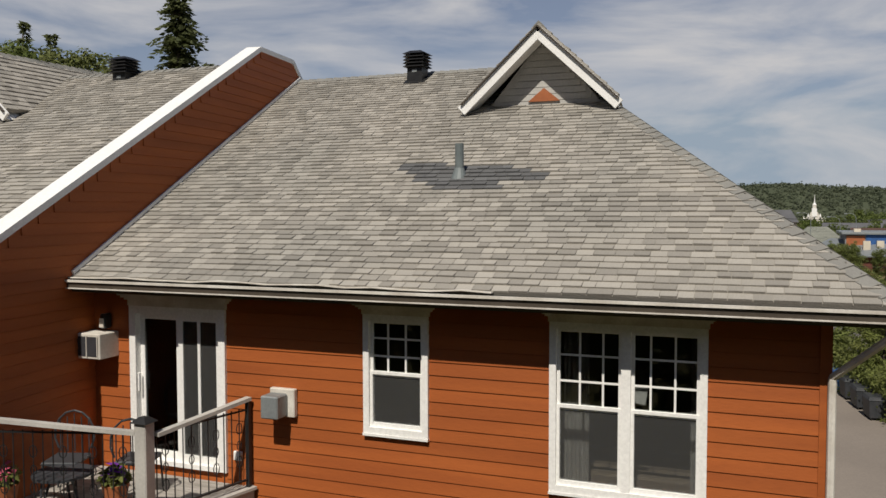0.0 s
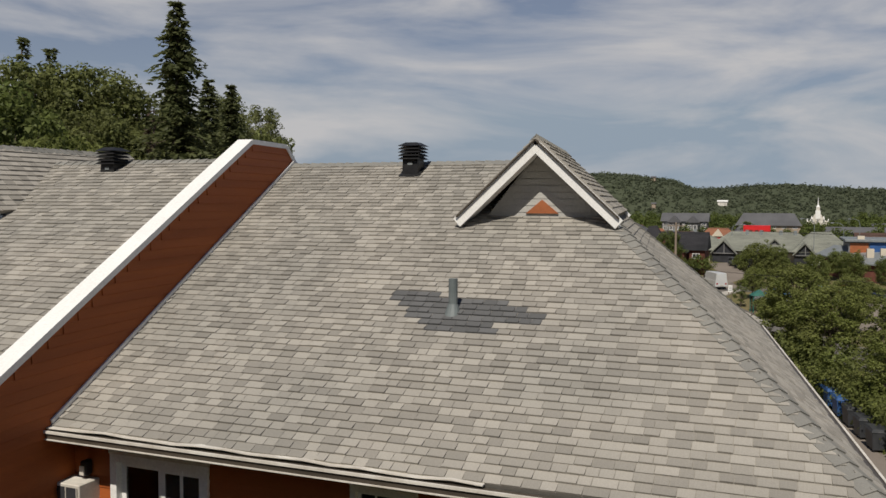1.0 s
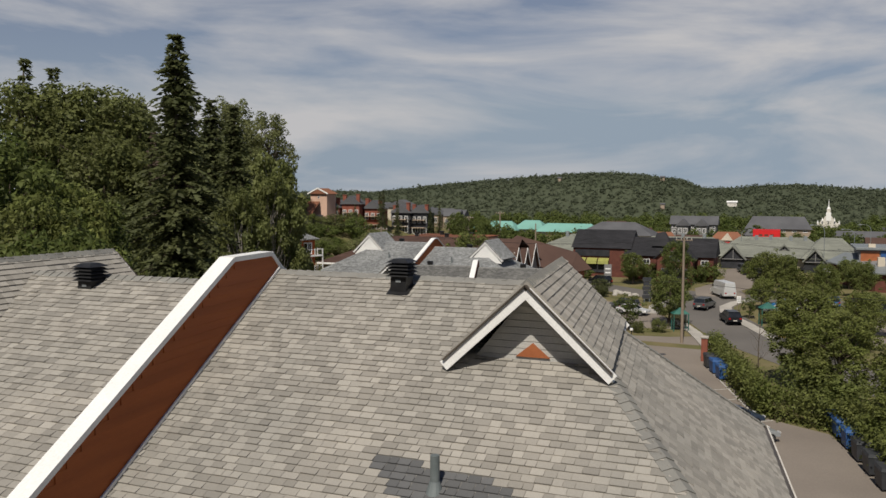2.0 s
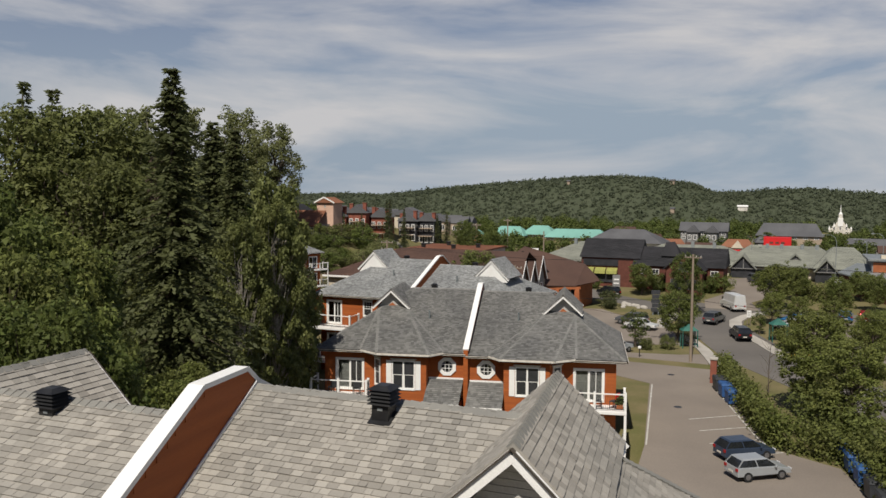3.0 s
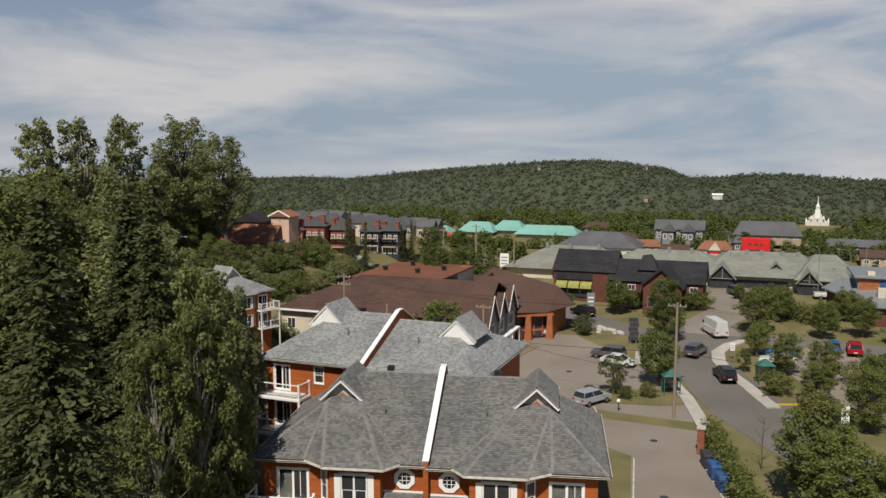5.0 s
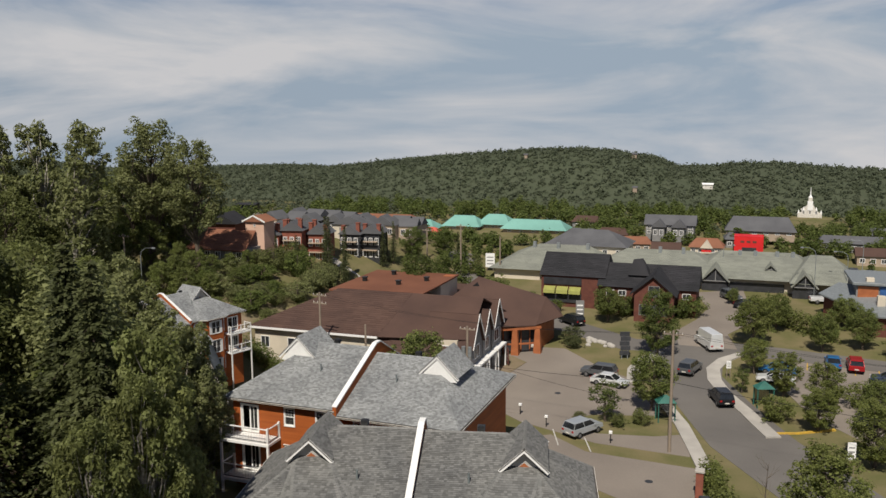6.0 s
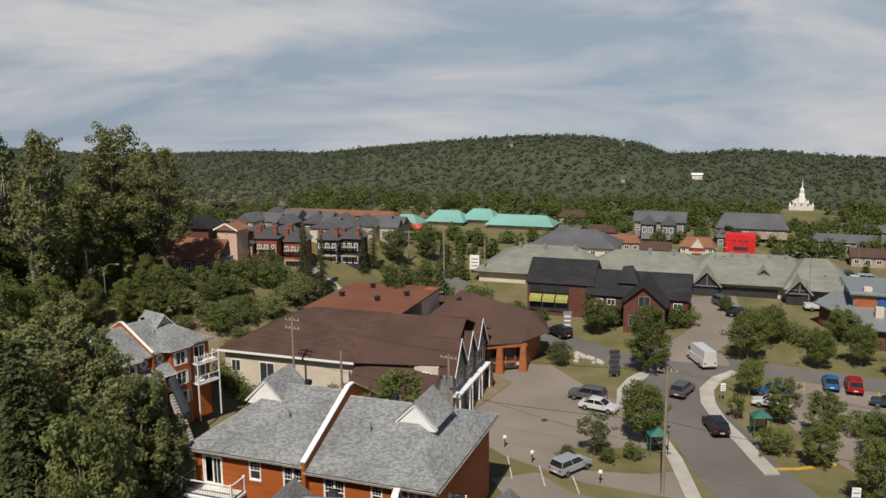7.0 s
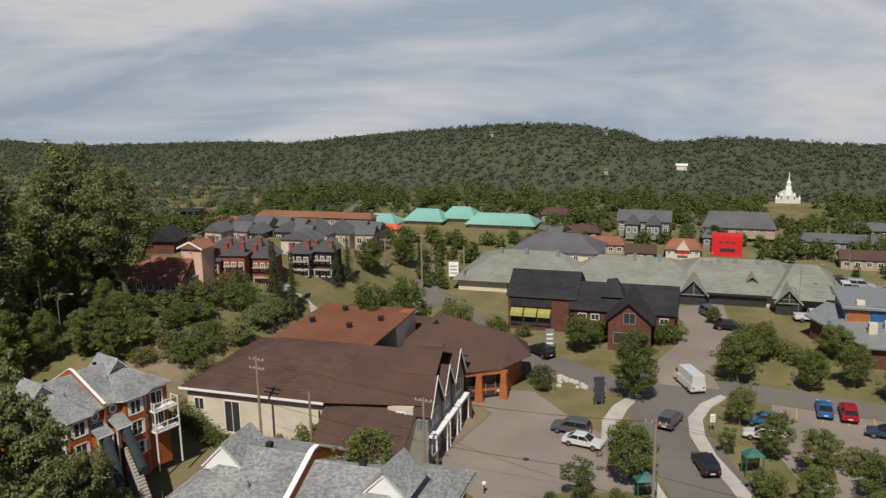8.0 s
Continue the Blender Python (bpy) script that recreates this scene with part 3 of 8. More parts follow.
        if not white_gable:
            for foot in (l, r):
                bm = bmesh.new()
                lower = Vector((0, -sg * 0.215, -0.045))
                beam(bm, foot + lower, a + drop * 0.2 + lower, 0.03, 0.38, (0, 1, 0))
                part("gable_soffit", bm, M_WHITE, house, "white underside of the gable's overhang")
        bm = bmesh.new()
        tri = [P(gc - gw + 0.1, q, gb - 0.35), P(gc + gw - 0.1, q, gb - 0.35), P(gc, q, ga - 0.12)]
        back_tri = [p + Vector((0, -sg * 0.06, 0)) for p in tri]
        hull(bm, tri, back_tri)
        panel = part("gable_panel", bm, M_WHITE if white_gable else M_GABLEGREY, house, "gable panel of narrow boards")
        rows = [(x, zz) for zz in np.arange(gb - 0.2, ga - 0.25, 0.11) for x in [(ga - 0.24 - zz) / (ga - 0.12 - gb + 0.35) * (gw - 0.1)]]
        for x, zz in rows:
            c0, c1 = P(gc - x, q, zz), P(gc + x, q, zz + 0.1)
            bm = bmesh.new()
            box(bm, min(c0.x, c1.x), q + dv + sg * 0.002 - (0.014 if sg < 0 else 0), zz + dz, max(c0.x, c1.x), q + dv + sg * 0.002 + (0.014 if sg > 0 else 0), zz + 0.1 + dz)
            part("board", bm, M_WHITE if white_gable else M_GABLEGREY, panel)
        if not white_gable:
            bm = bmesh.new()
            # sunlit patch between the rakes' shadows, built as a rust-coloured triangle
            base, tip = 0.27, 0.22
            z0 = gb + 0.0
            hull(bm, [P(gc - base, q + sg * 0.02, z0), P(gc + base, q + sg * 0.02, z0), P(gc, q + sg * 0.02, z0 + tip)], [P(gc - base, q + sg * 0.05, z0), P(gc + base, q + sg * 0.05, z0), P(gc, q + sg * 0.05, z0 + tip)])
            part("gable_block", bm, M_ORANGEWOOD, house, "small rust-coloured triangle standing for a sunlit patch of the gable")
    # eaves: gutter, fascia, soffit
    for a, b in ((i0, o0), (o0, ob)):
        d = (b - a).normalized()
        outw = Vector((d.y, -d.x, 0)) * s
        e0, e1 = a + outw * 0.06 + Vector((0, 0, -0.09)), b + outw * 0.06 + Vector((0, 0, -0.09))
        bm = bmesh.new()
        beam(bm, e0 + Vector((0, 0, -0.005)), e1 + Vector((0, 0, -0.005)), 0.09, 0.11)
        gutter = part("gutter", bm, M_GUTTER, house, "dark brown metal gutter with eave shade in its colour")
        bm = bmesh.new()
        beam(bm, e0 + outw * 0.055 + Vector((0, 0, 0.045)), e1 + outw * 0.055 + Vector((0, 0, 0.045)), 0.03, 0.03)
        part("gutter_lip", bm, M_WHITE_OLD, gutter, "pale lip of the gutter")
        bm = bmesh.new()
        beam(bm, e0 + outw * 0.052 + Vector((0, 0, -0.05)), e1 + outw * 0.052 + Vector((0, 0, -0.05)), 0.018, 0.014)
        part("gutter_bead", bm, M_WHITE_OLD, gutter)
    part("soffit", boxes((min(i0.x, o0.x) + (0.1 if s < 0 else 0), dv - 0.45, dz - 0.20, max(i0.x, o0.x) - (0.0 if s < 0 else 0.02), dv + 0.0, dz - 0.135),
                         (s * W if s > 0 else -OUT + 0.02, dv + 0.001, dz - 0.20, OUT - 0.02 if s > 0 else -W, dv + DEPTH + 0.4, dz - 0.135)), M_SOFFIT_SHADE, house)
    return roof


def roof_vent(house, u, v, z, k=0.67):
    """Square turret with louvred skirts; k scales it."""
    block = lambda r, z0, z1, q=None: ([(u - r * k, v - r * k, z + z0 * k), (u + r * k, v - r * k, z + z0 * k), (u + r * k, v + r * k, z + z0 * k), (u - r * k, v + r * k, z + z0 * k)],
                                       [(u - q * k, v - q * k, z + z1 * k), (u + q * k, v - q * k, z + z1 * k), (u + q * k, v + q * k, z + z1 * k), (u - q * k, v + q * k, z + z1 * k)])
    bm = bmesh.new()
    hull(bm, *block(0.24, -0.2, 0.44, 0.23))
    vent = part("roof_vent", bm, M_BLACK, house, "black louvred metal roof vent")
    for i in range(4):
        bm = bmesh.new()
        hull(bm, *block(0.34, 0.34 + i * 0.095, 0.41 + i * 0.095, 0.25))
        part("louvre", bm, M_BLACK, vent)
    bm = bmesh.new()
    hull(bm, *block(0.345, 0.72, 0.82, 0.17))
    part("cap", bm, M_BLACK, vent)
    part("plate", boxes((u - 0.05, v - 0.25 * k, z + 0.12, u + 0.05, v - 0.241 * k, z + 0.17)), M_GREYMETAL, vent)
    bm = bmesh.new()
    slope = RH / (RV + 0.45)
    hull(bm, [(u + a, v + b, z - 0.03 + b * slope) for a, b in ((-0.21, -0.23), (0.21, -0.23), (0.21, 0.1), (-0.21, 0.1))], [(u + a, v + b, z + 0.025 + b * slope) for a, b in ((-0.21, -0.23), (0.21, -0.23), (0.21, 0.1), (-0.21, 0.1))])
    part("flashing", bm, M_BLACK, vent)
    return vent


def party_wall(house, profile, skew, base, cap=0.30, wall_mat=None, boards=True):
    """The fire wall between the halves: profile rows of (v, z) from front to back, with a white metal cap."""
    X = lambda v: skew * v / RV
    half = 0.13
    bm = bmesh.new()
    low = min(base, -1.0)
    for (v0, z0), (v1, z1) in zip(profile, profile[1:]):
        hull(bm, [(X(v0) - half, v0, low), (X(v0) + half, v0, low), (X(v1) + half, v1, low), (X(v1) - half, v1, low)], [(X(v0) - half, v0, z0), (X(v0) + half, v0, z0), (X(v1) + half, v1, z1), (X(v1) - half, v1, z1)])
    wall = part("party_wall", bm, wall_mat or M_SIDING_W, house, "rust-red boarded fire wall above the roof")
    if boards:
        vs = np.array([p[0] for p in profile])
        zs = np.array([p[1] for p in profile])
        fine = np.linspace(vs[0], vs[-1], 240)
        tops = np.interp(fine, vs, zs)
        low_bm = bmesh.new()
        for z in np.arange(low, zs.max(), 0.14):
            ok = fine[tops > z + 0.14]
            if len(ok) < 2:
                continue
            a, b = ok.min(), ok.max()
            for sg in (1, -1):
                f = sg * half
                bm = bmesh.new() if z > -2.9 else low_bm
                hull(bm, [(X(a) + f, a, z + 0.006), (X(b) + f, b, z + 0.006), (X(b) + f + sg * 0.018, b, z + 0.006), (X(a) + f + sg * 0.018, a, z + 0.006)], [(X(a) + f, a, z + 0.14), (X(b) + f, b, z + 0.14), (X(b) + f + sg * 0.005, b, z + 0.14), (X(a) + f + sg * 0.005, a, z + 0.14)])
                if z > -2.9:
                    part("board", bm, M_SIDING, wall)
        tagged(part("siding", low_bm, M_SIDING_W, wall), kind="stuff")
    bm = bmesh.new()
    for (v0, z0), (v1, z1) in zip(profile, profile[1:]):
        if abs(v1 - v0) > 0.05:
            beam(bm, (X(v0), v0, z0 + 0.03), (X(v1), v1, z1 + 0.03), cap, 0.09)
    part("cap", bm, M_WHITE, wall, "white metal coping")
    return wall


def outer_walls(house, side, dv, dz, base, openings, boards=True, v_front=0.0, back=True):
    """Front wall with openings, side and back walls of one half; z = 0 is the eave of the right half."""
    s = side
    a, b = (0.13, W) if s > 0 else (-W, -0.13)
    wall = part("wall", wall_with_holes(a, b, base, dz - 0.14, dv, dv + 0.22, openings), M_SIDING_W, house, "rust-orange horizontal board siding")
    x0, x1 = (W - 0.22, W) if s > 0 else (-W, -W + 0.22)
    part("wall", boxes((x0, dv + 0.2201, base, x1, dv + DEPTH - 0.2201, dz - 0.14)), M_SIDING_W, house, "rust-orange horizontal board siding")
    part("wall", boxes((a, dv + DEPTH - 0.22, base, b, dv + DEPTH, dz - 0.14)), M_SIDING_W, house, "rust-orange horizontal board siding")
    part("ceiling", boxes((a, dv + 0.2202, dz - 0.30, b, dv + DEPTH - 0.221, dz - 0.22)), M_ROOM, house)
    for k in range(3):
        z = dz - 0.14 - 2.75 * (k + 1)
        if z > base + 0.3:
            part("storey_floor", boxes((a, dv + 0.2202, z - 0.2, b, dv + DEPTH - 0.221, z)), M_ROOM, house)
    part("inner_wall", boxes((a, dv + 4.2, base, b, dv + 4.3, dz - 0.301)), M_ROOM, house)
    if boards:
        for r in board_rows(a, b, base, dz - 0.15, openings, 0.14):
            bm = bmesh.new()
            board_mesh(bm, *r, dv)
            part("board", bm, M_SIDING, wall)
    out = s * W
    bm = bmesh.new()
    z = base
    while z < dz - 0.2:
        p0, p1 = out, out + s * 0.018
        hull(bm, [(min(p0, p1), dv + 0.06, z), (max(p0, p1), dv + 0.06, z), (max(p0, p1), dv + DEPTH, z), (min(p0, p1), dv + DEPTH, z)], [(min(p0, p0 + s * .006), dv + 0.06, z + 0.14), (max(p0, p0 + s * .006), dv + 0.06, z + 0.14), (max(p0, p0 + s * .006), dv + DEPTH, z + 0.14), (min(p0, p0 + s * .006), dv + DEPTH, z + 0.14)])
        z += 0.14
    tagged(part("siding", bm, M_SIDING_W, wall), kind="stuff")
    part("corner_board", boxes((min(out, out + s * 0.03) - 0.05, dv - 0.03, base, max(out, out + s * 0.03) + 0.03, dv + 0.059, dz - 0.2)), M_SIDING_W, house)
    return wall


# ---- the near house ----
def near_house():
    house = thing("semi_detached_house", "rust-orange boarded semi-detached house with beige shingle roof and white gables", "house", pose(-4.25, 0, 2.2), "rust-orange houses")
    base = -11.2
    # party wall runs slightly askew to the front
    skew = -0.85
    near = lambda u0, u1, s0, s1: s0 < 1.10 and 4.6 < u0 < 10.0

    def patch(u0, u1, s0, s1):
        u, k = (u0 + u1) / 2, round((s0 - 2.565) / 0.135)
        spans = {0: (4.25, 5.3), 1: (4.1, 5.2), 2: (3.95, 5.95), 3: (3.8, 5.85), 4: (3.7, 5.6), 5: (3.5, 5.3), 6: (3.45, 4.3)}
        return k in spans and spans[k][0] < u < spans[k][1]

    roof_unit(house, 1, 0, 0, skew, M_SHINGLE, M_RIDGE, 11, near, patch, rear=(8.42, 12.4), single=True)
    roof_unit(house, -1, -2.2, 0.0, skew, M_SHINGLE, M_RIDGE, 31)
    party_wall(house, [(-2.75, -0.15), (-2.7, 0.0), (5.05, 3.93), (6.55, 3.93), (6.95, 3.62), (14.4, 0.05)], skew, base, 0.30)
    for u, v, z in ((2.22, 6.45, 3.42), (-3.17, 4.35, 3.31)):
        roof_vent(house, u, v, z)
    bm = bmesh.new()
    beam(bm, (0.217, -0.45, 0.055), (skew + 0.163, RV, RH + 0.055), 0.028, 0.05)
    part("flashing", bm, M_WHITE, house, "white flashing strip along the fire wall")
    # plumbing pipe through the patched shingles
    bm = bmesh.new()
    rod(bm, (4.62, 2.28, 1.20), (4.62, 2.28, 1.80), 0.062, 0.062, 14)
    pipe = part("vent_pipe", bm, M_PIPE, house, "grey plumbing vent pipe")
    bm = bmesh.new()
    rod(bm, (4.62, 2.26, 1.26), (4.62, 2.28, 1.45), 0.13, 0.07, 14)
    part("collar", bm, M_PIPE, pipe)
    holes = [(0.79, 2.27, -2.50, -0.42), (4.27, 5.06, -1.76, -0.38), (6.53, 8.14, -2.19, -0.36)]
    wall = outer_walls(house, 1, 0, 0, base, holes, boards=False)
    for r in board_rows(0.13, W, -2.9, -0.145, holes, 0.155):
        bm = bmesh.new()
        board_mesh(bm, *r, 0)
        part("board", bm, M_SIDING, wall)
    bm = bmesh.new()
    for r in board_rows(0.13, W, base, -2.9, [], 0.14):
        board_mesh(bm, *r, 0)
    tagged(part("siding", bm, M_SIDING_W, wall), kind="stuff")
    sliding_door(house, 0.77, 2.29, -2.50, -0.40, 0)
    sash_window(house, 4.25, 5.08, -1.78, -0.36, 0, 1)
    sash_window(house, 6.51, 8.16, -2.21, -0.34, 0, 2)
    outer_walls(house, -1, -2.2, 0, base, [(-5.1, -4.2, -1.8, -0.4)])
    sash_window(house, -5.1, -4.2, -1.8, -0.4, -2.2, 1)
    # downpipe at the corner
    bm = bmesh.new()
    rod(bm, (W + 0.06, -0.06, base), (W + 0.06, -0.06, -0.75), 0.04), rod(bm, (W + 0.06, -0.06, -0.75), (OUT - 0.05, -0.46, -0.2), 0.04)
    part("downpipe", bm, M_WHITE_OLD, house)
    # things fixed to the wall
    dryer = part("wall_vent_box", bevelled(boxes((2.98, -0.10, -1.68, 3.33, -0.02, -1.33)), 0.01), M_WHITE_OLD, house, "grey metal vent hood on a plate")
    part("hood", bevelled(boxes((3.00, -0.34, -1.66, 3.24, -0.101, -1.38)), 0.015), M_GREYMETAL, dryer)
    lamp = part("wall_lantern", bevelled(boxes((0.36, -0.16, -0.72, 0.46, -0.02, -0.52)), 0.02), M_BLACK, house, "dark wall lantern")
    part("lantern_glass", boxes((0.375, -0.175, -0.70, 0.445, -0.161, -0.58)), M_WHITE_OLD, lamp)
    part("socket_box", bevelled(boxes((2.40, -0.06, -2.32, 2.52, -0.018, -2.2)), 0.008), M_WHITE, house)
    # damaged drip edge along the gutter
    bm = bmesh.new()
    rng = random.Random(4)
    pts = [(0.05 + k * 0.35, -0.47 + rng.uniform(-0.012, 0.012), 0.0 + rng.uniform(-0.012, 0.016)) for k in range(18)]
    for a, b in zip(pts, pts[1:]):
        beam(bm, a, b, 0.10, 0.012)
    part("drip_edge", bm, M_WHITE_OLD, house, "bent drip edge")
    # the outer side runs askew like the party wall, and the rear is shallower than the front
    for o in [*wall.children, *house.children]:
        if o.type == "MESH" and not o.name.startswith(("roof", "gable", "rake", "gutter", "party")):
            for v in o.data.vertices:
                if v.co.y > 0.3 and v.co.x > 0:
                    v.co.y = min(v.co.y, 11.7 + v.co.y * 0.01)
                    if v.co.x > 7:
                        v.co.x -= 0.115 * v.co.y
    return house


near_house()

# ---- ground, roads ----
def ground():
    xs = sorted({*np.linspace(-160, 120, 71), -5000, -2000, -800, -350, 350, 800, 2000, 5000})
    ys = sorted({*np.linspace(-60, 310, 93), -5000, -1500, -400, 500, 1000, 2500, 5000})
    vs = [(x, y, ground_z(x, y)) for y in ys for x in xs]
    n = len(xs)
    fs = [(j * n + i, j * n + i + 1, (j + 1) * n + i + 1, (j + 1) * n + i) for j in range(len(ys) - 1) for i in range(n - 1)]
    me = bpy.data.meshes.new("ground")
    me.from_pydata(vs, [], fs)
    me.shade_smooth()
    tagged(part_of("ground", me, M_GRASS), "green and dry yellow grass ground of the valley", "ground", kind="structure")


def sheet(name, outline, mat, height, label, kind="structure", category="road", skirt=0.25, step=3.0):
    """A paved sheet that follows the ground, height above it, with an edge that goes down into it."""
    bm = bmesh.new()
    fill = bm.faces.new([bm.verts.new((x, y, 0)) for x, y in outline])
    if fill.normal.z < 0 or fill.calc_area() and sum((outline[i][0] * outline[(i + 1) % len(outline)][1] - outline[(i + 1) % len(outline)][0] * outline[i][1]) for i in range(len(outline))) < 0:
        fill.normal_flip()
    y0, y1 = min(p[1] for p in outline), max(p[1] for p in outline)
    x0, x1 = min(p[0] for p in outline), max(p[0] for p in outline)
    for k in np.arange(math.ceil(y0 / step) * step, y1, step):
        bmesh.ops.bisect_plane(bm, geom=bm.verts[:] + bm.edges[:] + bm.faces[:], plane_co=(0, k, 0), plane_no=(0, 1, 0))
    for k in np.arange(math.ceil(x0 / (2 * step)) * 2 * step, x1, 2 * step):
        bmesh.ops.bisect_plane(bm, geom=bm.verts[:] + bm.edges[:] + bm.faces[:], plane_co=(k, 0, 0), plane_no=(1, 0, 0))
    for v in bm.verts:
        v.co.z = ground_z(v.co.x, v.co.y) + height
    rim = [e for e in bm.edges if len(e.link_faces) == 1]
    low = bmesh.ops.extrude_edge_only(bm, edges=rim)
    for v in low["geom"]:
        if isinstance(v, bmesh.types.BMVert):
            v.co.z -= skirt
    bmesh.ops.recalc_face_normals(bm, faces=bm.faces)
    return tagged(part(name, bm, mat), label, category, kind=kind)


def ribbon(points, half):
    """Outline of a band of that half width along a line."""
    left, right = [], []
    for i, p in enumerate(points):
        a, b = Vector(points[max(i - 1, 0)]), Vector(points[min(i + 1, len(points) - 1)])
        d = (b - a).normalized()
        n = Vector((-d.y, d.x))
        h = half[i] if isinstance(half, list) else half
        left.append(tuple(Vector(p) + n * h)), right.append(tuple(Vector(p) - n * h))
    return right + left[::-1]


def line(name, a, b, w=0.12, mat=None, h=0.06):
    bm = bmesh.new()
    za, zb = ground_z(*a) + h, ground_z(*b) + h
    beam(bm, (*a, za), (*b, zb), w, 0.012)
    return tagged(part(name, bm, mat or M_PAINTLINE), "worn painted bay line on the asphalt", "road marking", "bay lines", kind="structure")


ground()
sheet("parking_lot", [(-4.9, 54), (-3.6, 36), (-1.0, 20), (9.5, 20), (11.0, 42), (8.0, 54), (3.4, 57), (0.4, 69), (-1.6, 77), (-2.6, 82.6), (-12.5, 83.4), (-16.5, 86.6), (-20.3, 84), (-17.0, 79.5), (-7.6, 74)], M_LOT, 0.045, "pale worn asphalt parking lot beside the houses", category="parking lot")
sheet("restaurant_lot", [(-6.2, 95.5), (-13.6, 93.6), (-16.0, 91.2), (-22.6, 91.5), (-27.6, 96.4), (-28.3, 109.5), (-24.6, 115.0), (-20.9, 115.4), (-14.3, 108.2), (-11.3, 106.2), (-9.6, 104.0)], M_LOT, 0.045, "pale worn asphalt lot in front of the brown lodge", category="parking lot")
sheet("restaurant_drive", [(-3.2, 85.2), (-12.0, 85.8), (-20.3, 89.2), (-23.0, 91.4), (-16.2, 91.3), (-12.3, 88.3), (-6.8, 89.3), (-3.6, 91.0)], M_LOT, 0.05, "asphalt drive between grass strips", category="parking lot")
sheet("road", ribbon([(22, 60), (9.5, 78), (2.4, 90.5), (-1.6, 100.5), (-4.8, 109), (-5.6, 117), (-3.6, 124)], [4.2, 4.2, 4.4, 4.0, 3.9, 4.6, 6]), M_ROAD, 0.03, "grey asphalt street that bends away uphill", category="road")
sheet("cross_road", ribbon([(60, 108), (30, 116), (17, 119), (6, 120.8), (-4, 121.0), (-13, 119.6), (-22, 125.6), (-34, 136), (-46, 150), (-52, 165)], [2.2, 2.2, 2.2, 2.4, 3.2, 2.6, 2.6, 2.6, 2.8, 3]), M_ROAD, 0.04, "grey asphalt cross street", category="road")
sheet("upper_lot", [(-7.5, 127.8), (-1.2, 126.5), (3.0, 136), (1.2, 154), (-6.3, 150.5), (-3.8, 141), (-5.2, 134)], M_LOT, 0.045, "asphalt lot in front of the low mall", category="parking lot")
sheet("upper_link", [(-6.8, 121), (0.6, 121), (-0.8, 128), (-7.6, 128.2)], M_LOT, 0.05, "asphalt mouth of the upper lot", category="road")
sheet("side_lot", [(6.2, 118.2), (5.6, 107.5), (8.0, 100), (14, 92), (34, 90), (34, 112), (17, 116.6)], M_LOT, 0.045, "asphalt lot with parked cars by the cross street", category="parking lot")
sheet("town_street", ribbon([(-30, 158), (-10, 162), (12, 164), (30, 160), (60, 150)], 5), M_LOT, 0.04, "pale asphalt parking behind the mall", category="parking lot")
sheet("pavement", ribbon([(4.2, 92.6), (1.8, 98.8), (-0.5, 103.8), (-1.8, 108.2), (-2.1, 112.2), (-1.0, 116.0), (1.0, 119.0)], [0.75, 0.75, 0.75, 0.8, 0.8, 0.7, 0.5]), M_CONC, 0.18, "curved pale concrete pavement with a raised kerb", category="pavement")
sheet("pavement", ribbon([(-1.6, 82), (-3.2, 88.5), (-4.5, 93.5), (-6.4, 98.6)], [0.7, 0.7, 0.7, 0.6]), M_CONC, 0.15, "narrow concrete pavement along the street", category="pavement")
sheet("pavement", ribbon([(-10.8, 104.6), (-11.0, 109.5), (-10.4, 113.2), (-8.8, 117.2)], [0.7, 1.0, 0.9, 0.6]), M_CONC, 0.15, "concrete pavement round the lawn corner", category="pavement")
sheet("pavement", [(-28.3, 96.2), (-27.2, 95.8), (-24.4, 108.4), (-26.6, 110.2), (-28.6, 109.6)], M_EARTH, 0.10, "pinkish paved strip along the lodge", category="pavement")
sheet("kerb", ribbon([(4.2, 93.8), (6.5, 94.6), (10, 96.6)], 0.16), M_YELLOW, 0.16, "yellow-painted kerb", category="kerb")
sheet("embankment_path", ribbon([(-66, 128), (-52, 124), (-44, 122), (-37, 122)], 0.9), M_CONC, 0.05, "pale footpath across the lawn", category="path")
sheet("yard", [(-64, 96), (-55.8, 92), (-56.5, 104), (-62, 112), (-74, 112)], M_EARTH, 0.05, "bare gravel yard beside the white wall", category="yard")
sheet("back_lot", [(-50, 118), (-44.5, 115.5), (-43.5, 121), (-50, 122.5)], M_LOT, 0.06, "small asphalt lot behind the lodge", category="parking lot")
for a, b in (((-2.7, 62.4), (1.1, 65.4)), ((-1.6, 59.4), (2.1, 62.1)), ((-0.6, 56.3), (3.0, 59.0)), ((0.4, 53.2), (4.4, 56.2)), ((-1.8, 74.6), (3.3, 56.6)), ((-4.8, 54.2), (-7.3, 73.5))):
    line("bay_line", a, b)
for k in range(3):
    line("bay_line", (-20.0 + k * 3.4, 89.2 - k * 1.2), (-18.4 + k * 3.2, 84.6 - k * 0.6))
for k in range(5):
    line("bay_line", (8.8 + 2.6 * k, 117.8 - 0.3 * k), (8.6 + 2.6 * k, 115.0 - 0.3 * k), mat=M_YELLOW)


